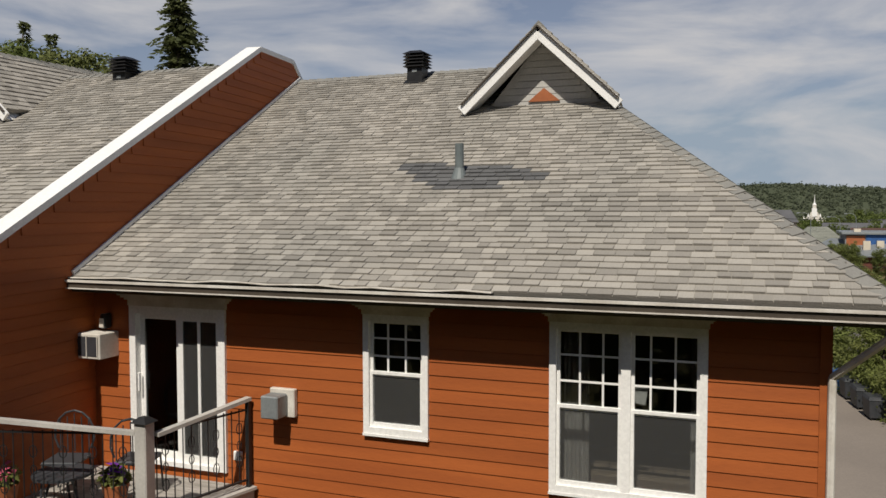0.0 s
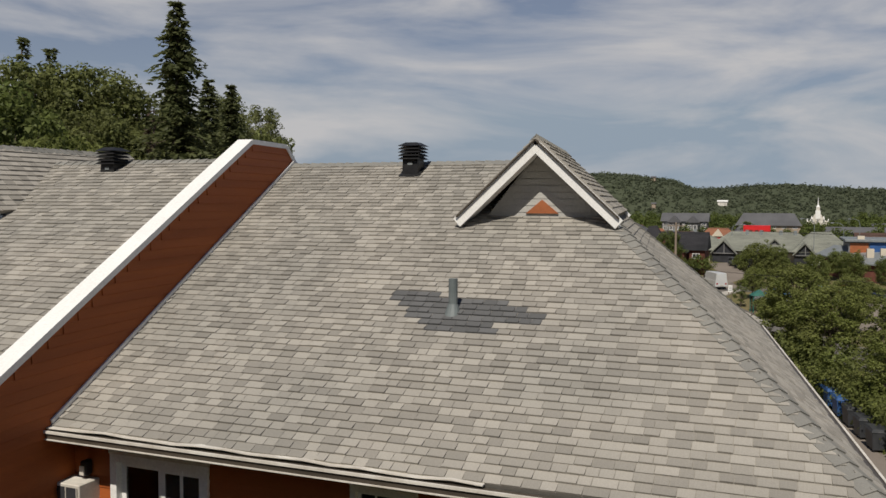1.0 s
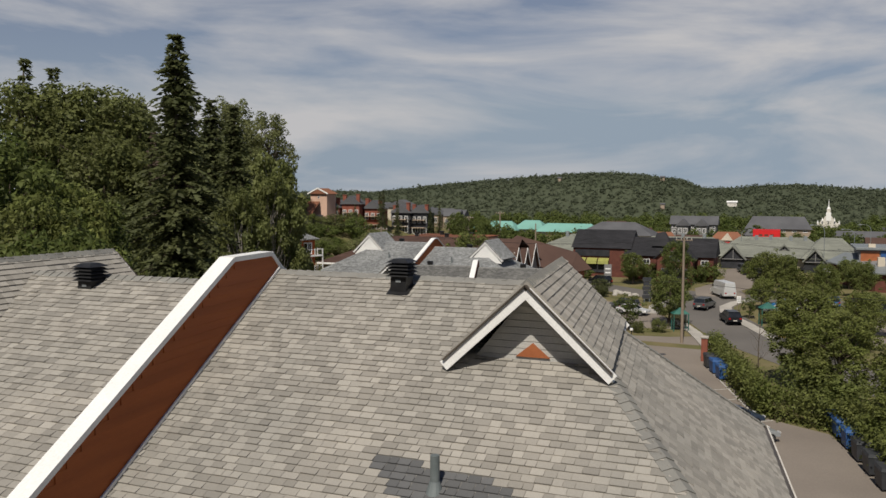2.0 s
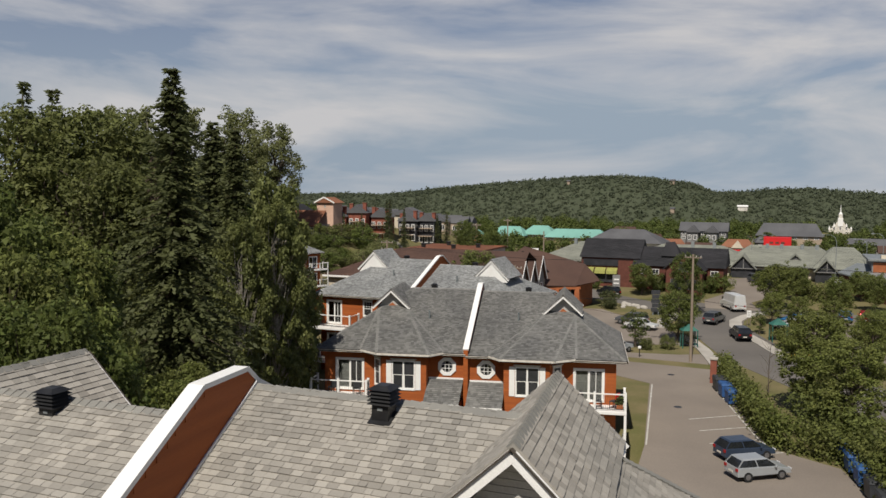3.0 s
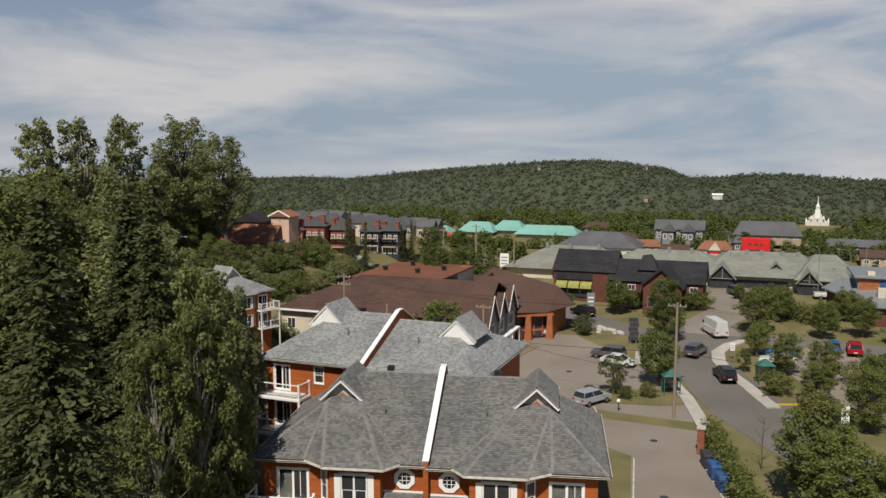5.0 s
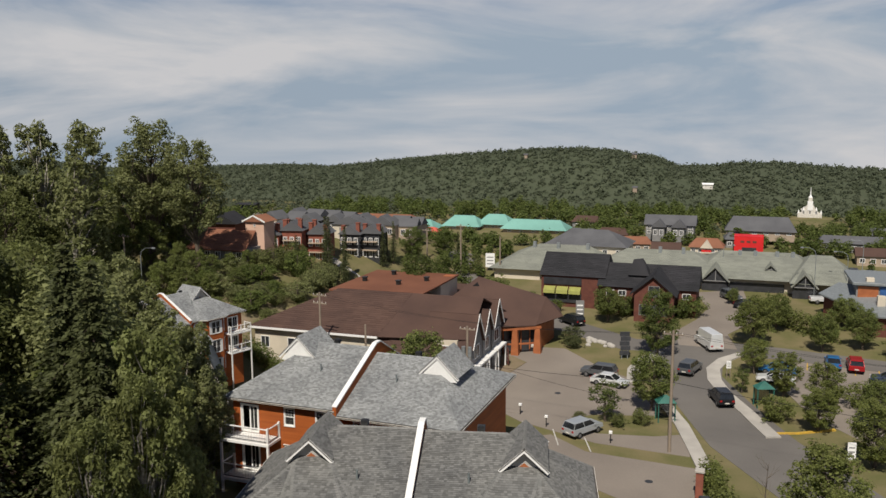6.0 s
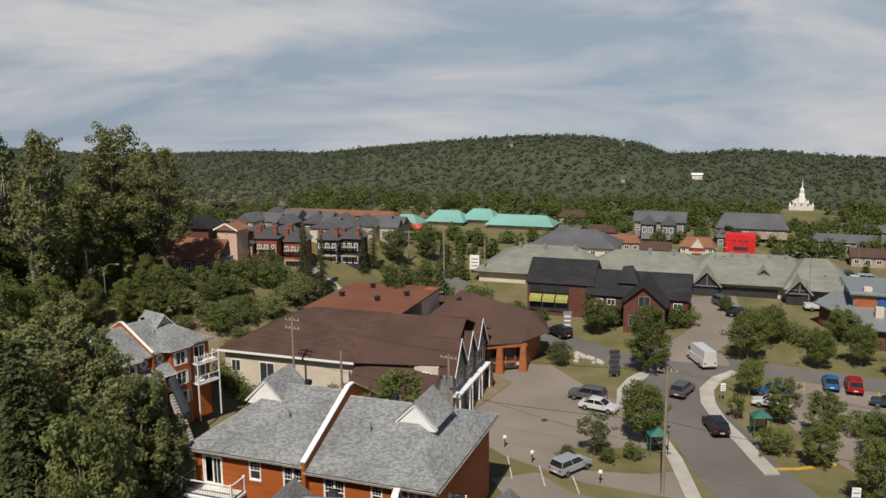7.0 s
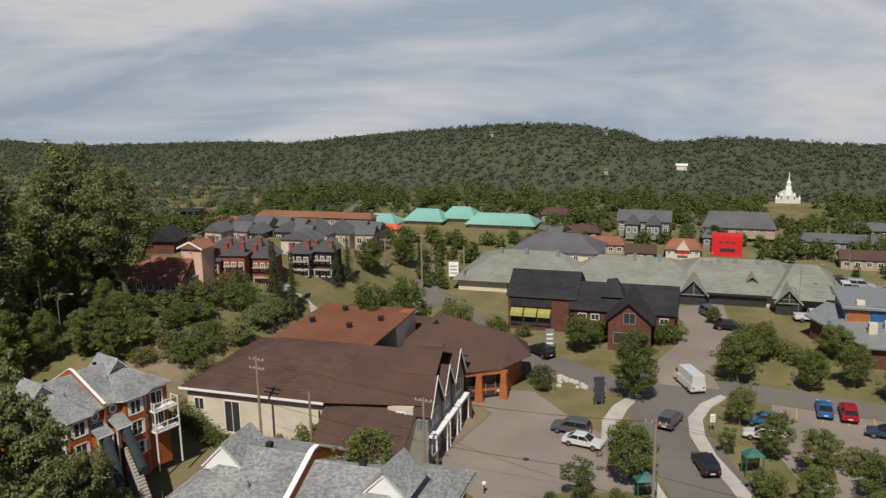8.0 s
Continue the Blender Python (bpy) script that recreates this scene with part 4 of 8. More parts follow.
# ---- plants ----
def leaf_quads(clumps, count, size, rng, aspect=0.7, droop=0.0, shell=0.55):
    """Small folded leaf sprays scattered through clumps given as (centre, radii)."""
    weights = np.array([r[0] * r[1] * r[2] for _, r in clumps]) ** (2 / 3)
    pick = rng.choice(len(clumps), size=count, p=weights / weights.sum())
    cen = np.array([c for c, _ in clumps])[pick]
    rad = np.array([r for _, r in clumps])[pick]
    d = rng.normal(size=(count, 3))
    d /= np.linalg.norm(d, axis=1)[:, None]
    q = shell * 0.75 + (1 - shell * 0.75) * rng.random(count) ** 0.7
    q *= np.where(rng.random(count) < 0.16, rng.uniform(1.05, 1.5, count), 1.0)   # stray sprays feather the outline
    pos = cen + d * rad * q[:, None]
    nrm = d * 0.7 + rng.normal(size=(count, 3)) * 0.6 + np.array([0, 0, 0.75])
    nrm /= np.linalg.norm(nrm, axis=1)[:, None]
    a = np.cross(nrm, rng.normal(size=(count, 3)))
    a /= np.linalg.norm(a, axis=1)[:, None] + 1e-9
    a[:, 2] -= droop
    b = np.cross(nrm, a)
    s = size * rng.uniform(0.6, 1.35, count)[:, None]
    v = np.stack([pos - a * s - b * s * aspect * 0.6, pos + a * s - b * s * aspect * 0.6 + nrm * s * 0.15, pos + b * s * aspect * 1.3], 1).reshape(-1, 3)
    f = np.arange(count * 3).reshape(-1, 3)
    return v, f


def quads_mesh(name, v, f):
    me = bpy.data.meshes.new(name)
    me.from_pydata(v.tolist(), [], f.tolist())
    return me


def leaf_part(name, parent, clumps, count, size, mat, rng):
    r = np.random.default_rng(rng.randrange(10 ** 6))
    v, f = leaf_quads(clumps, count, size, r)
    return tagged(part_of(name, quads_mesh(name, v, f), mat, parent), kind="stuff")


def limb(bm, a, b, r0, r1, rng, bend=0.12, n=4, sides=6):
    a, b = Vector(a), Vector(b)
    off = Vector(rng.normal(size=3)) * (b - a).length * bend
    pts = [a.lerp(b, k / n) + off * math.sin(math.pi * k / n) for k in range(n + 1)]
    for k in range(n):
        rod(bm, pts[k], pts[k + 1], r0 + (r1 - r0) * k / n, r0 + (r1 - r0) * (k + 1) / n, sides)
    return pts


def broadleaf_meshes(seed, height=10.0, spread=3.4, bare=0.22, clumps=26, leaves=5200, leaf=0.17, open_=0.0, lean=0.0):
    """Trunk and limbs, and a crown of leaf clumps at the limb ends, uneven and with gaps."""
    rng = np.random.default_rng(seed)
    bm = bmesh.new()
    top = Vector((lean, rng.normal() * 0.2, height * 0.86))
    trunk = limb(bm, (0, 0, -0.3), top, height * 0.022 + 0.03, 0.03, rng, 0.03, 6, 6)
    cl = []
    for k in range(clumps):
        h = bare + (1 - bare) * (k + 0.5) / clumps
        ang = k * 2.4 + rng.normal() * 0.4
        prof = math.sin(math.pi * min(max((h - bare * 0.75) / (1.06 - bare * 0.75), 0.02), 0.98)) ** 0.65
        r = spread * prof * rng.uniform(0.45, 0.98)
        c = Vector((math.cos(ang) * r + lean * h, math.sin(ang) * r, h * height * 0.96))
        base = trunk[min(int(h * 0.78 * len(trunk)), len(trunk) - 1)]
        limb(bm, base, c, 0.05 * height / 10, 0.012, rng, 0.10, 2, 3)
        q = spread * rng.uniform(0.24, 0.42) * (0.75 + 0.4 * prof) * (30 / max(clumps, 30)) ** 0.45
        cl.append((tuple(c), (q, q, q * rng.uniform(0.6, 0.85))))
        if rng.random() < 0.5:
            c2 = c + Vector(rng.normal(size=3)) * q * 0.9
            cl.append((tuple(c2), (q * 0.6, q * 0.6, q * 0.45)))
    wood = bpy.data.meshes.new("trunk")
    bm.to_mesh(wood)
    bm.free()
    v, f = leaf_quads(cl, leaves, leaf, rng, shell=0.62)
    return wood, quads_mesh("crown", v, f)


def conifer_meshes(seed, height=16.0, spread=3.4, tiers=30, sprays=9, bare=0.06, thin=1.0, size=0.30):
    """A spruce: whorls of drooping boughs, each with overlapping needle sprays."""
    rng = np.random.default_rng(seed)
    bm = bmesh.new()
    limb(bm, (0, 0, -0.3), (rng.normal() * 0.1, rng.normal() * 0.1, height), 0.02 * height, 0.02, rng, 0.01, 6, 8)
    vs, fs = [], []
    for t in range(tiers):
        h0 = bare + (1 - bare) * t / tiers
        for k in range(int(5 * (1 - h0) + 7)):
            h = min(h0 + rng.uniform(-1.4, 1.4) / tiers, 0.995)
            r = spread * (1 - h) ** 0.80 * (0.86 + 0.14 * math.sin(h * 31) + 0.1 * math.sin(h * 13 + 1)) + 0.12
            ang = rng.uniform(0, 2 * math.pi)
            rr = r * rng.uniform(0.5, 1.15)
            z0 = h * height
            drop = rr * rng.uniform(0.18, 0.42)
            tip = Vector((math.cos(ang) * rr, math.sin(ang) * rr, z0 - drop))
            start = Vector((0, 0, z0))
            if rng.random() < 0.4:
                rod(bm, start, start.lerp(tip, 0.8), 0.03, 0.008, 3)
            n = max(3, int(sprays * rr / spread * thin) + 2)
            side = Vector((-math.sin(ang), math.cos(ang), 0))
            for j in range(n):
                f = (j + 0.7) / n
                p = start.lerp(tip, f) + Vector((0, 0, 0.10 * rr * math.sin(math.pi * f)))
                for sg in (-1, 1):
                    w = size * (1.25 - 0.6 * f) * rng.uniform(0.7, 1.3)
                    o = p + side * sg * w * 0.5 + Vector(rng.normal(size=3)) * 0.10 * size
                    out = (side * sg * 0.9 + Vector((math.cos(ang), math.sin(ang), -0.25)) * 0.8 + Vector(rng.normal(size=3)) * 0.28).normalized()
                    ac = out.cross(Vector((0, 0, 1))).normalized()
                    tip_up = out.cross(ac)
                    roll = rng.uniform(-1.1, 1.1)
                    ac = (ac * math.cos(roll) + tip_up * math.sin(roll)) * w * 0.36
                    i = len(vs)
                    vs += [tuple(o - out * w * 0.5), tuple(o - ac + Vector((0, 0, -0.05))), tuple(o + out * w * 0.75 + Vector((0, 0, -0.14 * w))), tuple(o + ac + Vector((0, 0, -0.05)))]
                    fs.append((i, i + 1, i + 2, i + 3))
    wood = bpy.data.meshes.new("trunk")
    bm.to_mesh(wood)
    bm.free()
    me = bpy.data.meshes.new("crown")
    me.from_pydata(vs, [], fs)
    return wood, me


MESHES = {}


def tree(kind, x, y, height, leaf_mat, turn=0.0, label="", wide=1.0, z=None, bark=None, group="trees", category="tree"):
    """A tree of one of the prepared kinds, scaled to its height and foot."""
    if kind not in MESHES:
        make, h = TREE_KINDS[kind]
        MESHES[kind] = (*make(), h)
    wood, crown, h = MESHES[kind]
    k = height / h
    ob = thing("tree", label or "leafy green tree by the road", category, pose(x, y, ground_z(x, y) if z is None else z, 0, 0, turn) @ Matrix.Diagonal((k * wide, k * wide, k, 1)), group)
    for name, me, mat in (("trunk", wood, bark or M_BARK), ("crown", crown, leaf_mat)):
        key = me if not me.materials or me.materials[0] == mat else MESHES.setdefault((kind, name, mat.name), None) or me.copy()
        if key is not me and MESHES.get((kind, name, mat.name)) is None:
            key.materials.clear()
            MESHES[(kind, name, mat.name)] = key
        o = part_of(name, key, mat, ob)
        if name == "crown":
            tagged(o, kind="stuff")
    return ob


TREE_KINDS = {
    "big_maple": (lambda: broadleaf_meshes(21, 18, 5.6, 0.10, 120, 38000, 0.13), 18),
    "big_ash": (lambda: broadleaf_meshes(22, 18, 4.6, 0.10, 90, 28000, 0.15), 18),
    "big_poplar": (lambda: broadleaf_meshes(23, 16, 3.4, 0.16, 90, 19000, 0.14, lean=0.5), 16),
    "big_spruce": (lambda: conifer_meshes(24, 25, 7.0, 74, 32, size=0.36), 25),
    "elm": (lambda: broadleaf_meshes(25, 20, 4.4, 0.40, 80, 11000, 0.18, lean=1.0), 20),
    "wood_maple": (lambda: broadleaf_meshes(31, 24, 7.4, 0.12, 130, 24000, 0.19), 24),
    "sky_block_maple": (lambda: broadleaf_meshes(32, 24, 7.4, 0.12, 60, 3200, 0.5), 24),
    "maple": (lambda: broadleaf_meshes(1, 10, 3.4, 0.12, 96, 15000, 0.11), 10),
    "ash": (lambda: broadleaf_meshes(2, 10, 2.7, 0.14, 84, 13500, 0.105), 10),
    "poplar": (lambda: broadleaf_meshes(3, 10, 1.7, 0.25, 60, 6000, 0.11, lean=0.4), 10),
    "street": (lambda: broadleaf_meshes(5, 6, 2.3, 0.28, 70, 10000, 0.088), 6),
    "sapling": (lambda: broadleaf_meshes(6, 6, 1.6, 0.22, 18, 2600, 0.10), 6),
    "shrub": (lambda: broadleaf_meshes(7, 2.5, 1.5, 0.02, 26, 3200, 0.085), 2.5),
    "spruce": (lambda: conifer_meshes(8, 16, 3.4, 34, 9), 16),
    "fir": (lambda: conifer_meshes(9, 16, 2.6, 34, 8), 16),
    "dry_spruce": (lambda: conifer_meshes(10, 16, 2.8, 30, 6, thin=0.6, size=0.22), 16),
    "far": (lambda: broadleaf_meshes(12, 5, 2.0, 0.10, 14, 1100, 0.21), 5),
    "far_fir": (lambda: conifer_meshes(13, 6, 1.5, 12, 3, size=0.45), 6),
}


def hedge(name, pts, width, height, mat, label, density=90, leaf=0.10, seed=0):
    """A dense row of leaf clumps along a line on the ground."""
    rng = np.random.default_rng(seed)
    cl = []
    for (x0, y0), (x1, y1) in zip(pts, pts[1:]):
        n = max(1, int(math.hypot(x1 - x0, y1 - y0) / (width * 0.5)))
        for k in range(n):
            f = (k + 0.5) / n
            x, y = x0 + (x1 - x0) * f, y0 + (y1 - y0) * f
            for z in np.arange(0.25, height, width * 0.5):
                w = width * rng.uniform(0.5, 0.68)
                cl.append(((x + rng.normal() * 0.12, y + rng.normal() * 0.12, ground_z(x, y) + z), (w, w, w * 0.8)))
    v, f = leaf_quads(cl, len(cl) * density, leaf, rng, shell=0.45)
    ob = thing("hedge", label, "hedge")
    tagged(part_of("foliage", quads_mesh("foliage", v, f), mat, ob), kind="stuff")
    bm = bmesh.new()
    for (x0, y0), (x1, y1) in zip(pts, pts[1:]):
        n = max(1, int(math.hypot(x1 - x0, y1 - y0) / 1.2))
        for k in range(n):
            x, y = x0 + (x1 - x0) * (k + .5) / n, y0 + (y1 - y0) * (k + .5) / n
            rod(bm, (x, y, ground_z(x, y) - 0.1), (x, y, ground_z(x, y) + height * 0.7), 0.03, 0.012, 5)
    tagged(part("stem_wood", bm, M_BARK, ob), kind="stuff")
    return ob


# ---- deck of the near house ----
def picket_panel(parent, a, b, z0, z1, scroll=True):
    """A railing bay of thin black bars with scrolls, from a to b."""
    a, b = Vector(a), Vector(b)
    d = b - a
    n = max(2, round(d.length / 0.115))
    for k in range(n + 1):
        p = a + d * (k / n)
        bm = bmesh.new()
        rod(bm, (p.x, p.y, z0), (p.x, p.y, z1), 0.008, 0.008, 5)
        if scroll and k % 3 == 1:
            for h, r in ((0.30, 0.045), (0.52, 0.035), (0.74, 0.045)):
                z = z0 + (z1 - z0) * h
                pts = [p + d.normalized() * (r * math.sin(q)) + Vector((0, 0, z + 1.6 * r * math.cos(q))) for q in np.linspace(0, 2 * math.pi, 9)]
                for u, v in zip(pts, pts[1:]):
                    rod(bm, u, v, 0.006, 0.006, 4)
        part("picket", bm, M_BLACK, parent)
    bm = bmesh.new()
    for z in (z0 + 0.02, z1 - 0.03):
        beam(bm, (a.x, a.y, z), (b.x, b.y, z), 0.03, 0.02)
    part("bottom_bar", bm, M_BLACK, parent)


def near_deck():
    deck = thing("wooden_deck", "grey board deck with black scrolled metal railing and wooden cap rail", "deck", pose(0, 0, 0))
    z = -0.42
    outline = [(-1.58, -0.03), (-1.96, -1.52), (-4.12, -2.22), (-4.12, -0.03)]
    bm = bmesh.new()
    for k in range(30):
        y0 = -2.24 + k * 0.075
        y1 = y0 + 0.068
        if y1 > -0.03:
            break
        ym = (y0 + y1) / 2
        x1 = -1.58 - 0.38 * (-ym / 1.49) if ym > -1.5 else -1.96 - 2.16 * ((-ym - 1.5) / 0.70)
        if x1 > -4.1:
            box(bm, -4.12, y0, z - 0.04, x1, y1, z)
    tagged(part("decking", bm, M_DECK, deck), kind="stuff")
    bm = bmesh.new()
    for a, b in zip(outline, outline[1:3]):
        beam(bm, (*a, z - 0.14), (*b, z - 0.14), 0.05, 0.20)
        beam(bm, (*a, z - 0.015), (*b, z - 0.015), 0.16, 0.035)
    part("rim_joist", bm, M_POST, deck)
    part("joists", boxes(*[(-4.1 + k * 0.5, -1.5, z - 0.22, -4.06 + k * 0.5, -0.04, z - 0.041) for k in range(5)]), M_DECK, deck)
    for x, y in ((-1.98, -1.5), (-1.66, -0.12)):
        part("support", boxes((x - 0.07, y - 0.07, -9.0, x + 0.07, y + 0.07, z - 0.24)), M_POST, deck)
    post = part("newel_post", bevelled(boxes((-2.06, -1.60, z, -1.90, -1.44, 0.72)), 0.012), M_POST, deck, "pale square newel post with dark cap")
    bm = bmesh.new()
    hull(bm, [(-2.09, -1.63, 0.72), (-1.87, -1.63, 0.72), (-1.87, -1.41, 0.72), (-2.09, -1.41, 0.72)], [(-2.02, -1.56, 0.78), (-1.94, -1.56, 0.78), (-1.94, -1.48, 0.78), (-2.02, -1.48, 0.78)])
    part("post_cap", bm, M_BLACK, post)
    part("end_post", boxes((-1.62, -0.12, z, -1.57, -0.06, 0.68)), M_BLACK, deck)
    bm = bmesh.new()
    beam(bm, (-1.90, -1.42, 0.56), (-1.60, -0.06, 0.70), 0.09, 0.045)
    part("cap_rail", bm, M_POST, deck)
    bm = bmesh.new()
    pts = [(-2.06, -1.56, 0.60), (-2.7, -1.80, 0.66), (-3.4, -2.02, 0.72), (-4.1, -2.2, 0.76)]
    for a, b in zip(pts, pts[1:]):
        beam(bm, a, b, 0.09, 0.045)
    part("cap_rail", bm, M_POST, deck)
    picket_panel(deck, (-1.92, -1.40, 0), (-1.60, -0.12, 0), z + 0.08, 0.60)
    picket_panel(deck, (-2.10, -1.57, 0), (-4.08, -2.19, 0), z + 0.08, 0.62)


def patio_set():
    """Round mesh-backed chairs, a table and flower pots on the deck."""
    z = -0.42
    for x, y, r in ((-3.55, -1.1, 20), (-2.75, -0.75, 200)):
        ch = thing("patio_chair", "dark metal patio chair on the deck", "chair", pose(x, y, z, 0, 0, r), "patio chairs")
        part("seat", bevelled(boxes((-0.22, -0.22, 0.40, 0.22, 0.22, 0.45)), 0.015), M_CHARCOAL, ch)
        bm = bmesh.new()
        pts = [(0.25 * math.sin(q), 0.23, 0.68 + 0.30 * math.cos(q)) for q in np.linspace(-2.2, 2.2, 11)]
        for a, b in zip(pts, pts[1:]):
            rod(bm, a, b, 0.014, 0.014, 6)
        for k in range(-2, 3):
            rod(bm, (k * 0.09, 0.23, 0.46), (k * 0.09, 0.23, 0.94 - abs(k) * 0.04), 0.008, 0.008, 5)
        part("backrest", bm, M_CHARCOAL, ch)
        for lx, ly in ((-0.2, -0.2), (0.2, -0.2), (-0.2, 0.2), (0.2, 0.2)):
            bm = bmesh.new()
            rod(bm, (lx * 1.1, ly * 1.1, 0), (lx, ly, 0.41), 0.014, 0.014, 6)
            part("leg", bm, M_CHARCOAL, ch)
    tb = thing("patio_table", "low dark patio table on the deck", "table", pose(-3.2, -1.5, z))
    bm = bmesh.new()
    rod(bm, (0, 0, 0.40), (0, 0, 0.43), 0.34, 0.34, 20)
    part("tabletop", bm, M_CHARCOAL, tb)
    for q in range(3):
        bm = bmesh.new()
        rod(bm, (0.26 * math.cos(q * 2.09), 0.26 * math.sin(q * 2.09), 0), (0.12 * math.cos(q * 2.09), 0.12 * math.sin(q * 2.09), 0.4), 0.014, 0.014, 6)
        part("leg", bm, M_CHARCOAL, tb)
    petals = {"violet": (0.16, 0.03, 0.30), "pink": (0.55, 0.10, 0.16), "white": (0.6, 0.55, 0.5)}
    rng = random.Random(8)
    for (x, y), hue in zip(((-2.7, -1.2), (-3.9, -1.7)), ("violet", "pink")):
        pot = thing("flower_pot", f"potted {hue} flowers on the deck", "flower pot", pose(x, y, z), "flower pots")
        bm = bmesh.new()
        rod(bm, (0, 0, 0), (0, 0, 0.26), 0.11, 0.16, 14)
        part("pot", bm, M_ORANGEWOOD, pot)
        leaf_part("leaves", pot, [((0, 0, 0.34), (0.16, 0.16, 0.11))], 120, 0.07, M_LEAF_Y, rng)
        leaf_part("blossoms", pot, [((0, 0, 0.38), (0.16, 0.16, 0.10))], 60, 0.05, material("petal_" + hue + str(x), petals[hue], None, 0.7, 4, 20, 0, island=0.2), rng)


def wall_air_conditioner():
    ac = thing("air_conditioner", "white box air conditioner through the wall by the patio door", "air conditioner", pose(-4.0, 0, 1.1))
    part("case", bevelled(boxes((-0.30, -0.36, 0.0, 0.30, 0.0, 0.34)), 0.012), M_WHITE_OLD, ac)
    part("grille", boxes((-0.26, -0.368, 0.04, 0.26, -0.361, 0.30)), M_DARKWALL, ac)
    bm = boxes(*[(-0.27 + k * 0.18 - 0.006, -0.378, 0.03, -0.27 + k * 0.18 + 0.006, -0.369, 0.31) for k in range(4)])
    part("bars", bm, M_WHITE_OLD, ac)


def near_room():
    """What shows inside the near windows: curtains, a chest, and a sheet of paper against the pane."""
    # the third is added behind the patio door to stand for its pale reflection
    for x in (2.34, 3.72, -3.36):
        cur = thing("curtain", "pale curtain hanging inside the window", "curtain", pose(x, 0.32, 0))
        bm = bmesh.new()
        n = 13
        lo = [(k * 0.024, 0.02 * (k % 2), -0.05) for k in range(n)]
        for (x0, y0, _), (x1, y1, _) in zip(lo, lo[1:]):
            hull(bm, [(x0, y0, -0.05), (x1, y1, -0.05), (x1, y1 + 0.006, -0.05), (x0, y0 + 0.006, -0.05)], [(x0, y0, 1.8), (x1, y1, 1.8), (x1, y1 + 0.006, 1.8), (x0, y0 + 0.006, 1.8)])
        part("cloth", bm, M_CURTAIN, cur)
    chest = thing("wicker_bench", "tan wicker bench inside behind the window", "bench", pose(3.1, 0.75, -0.55))
    part("body", bevelled(boxes((-0.75, -0.25, 0.0, 0.75, 0.25, 0.62)), 0.02), M_TAN, chest)
    for k in (-0.5, 0.0, 0.5):
        part("slat", boxes((k - 0.21, -0.262, 0.12, k + 0.21, -0.251, 0.52)), M_ORANGEWOOD, chest)
    paper = thing("paper_note", "white sheet of paper against the window pane", "paper", pose(3.22, 0.05, 1.10, 0, 8, 0))
    part("sheet", boxes((-0.07, 0, -0.09, 0.07, 0.004, 0.09)), M_WHITE, paper)


# ---- the other houses of the same design ----
def railing(parent, pts, z, mats=(M_WHITE, M_GREYMETAL)):
    """White posts and rails round a balcony, with thin dark bars."""
    for a, b in zip(pts, pts[1:]):
        a, b = Vector(a), Vector(b)
        bm = bmesh.new()
        beam(bm, (a.x, a.y, z + 1.03), (b.x, b.y, z + 1.03), 0.09, 0.06)
        part("rail", bm, mats[0], parent)
        bm = bmesh.new()
        beam(bm, (a.x, a.y, z + 0.12), (b.x, b.y, z + 0.12), 0.05, 0.04)
        n = max(3, round((b - a).length / 0.13))
        for k in range(1, n):
            p = a + (b - a) * (k / n)
            rod(bm, (p.x, p.y, z + 0.12), (p.x, p.y, z + 1.0), 0.010, 0.010, 4)
        tagged(part("balustrade", bm, M_CHARCOAL, parent), kind="stuff")
    for p in pts:
        part("post", boxes((p[0] - 0.07, p[1] - 0.07, z, p[0] + 0.07, p[1] + 0.07, z + 1.14)), mats[0], parent)


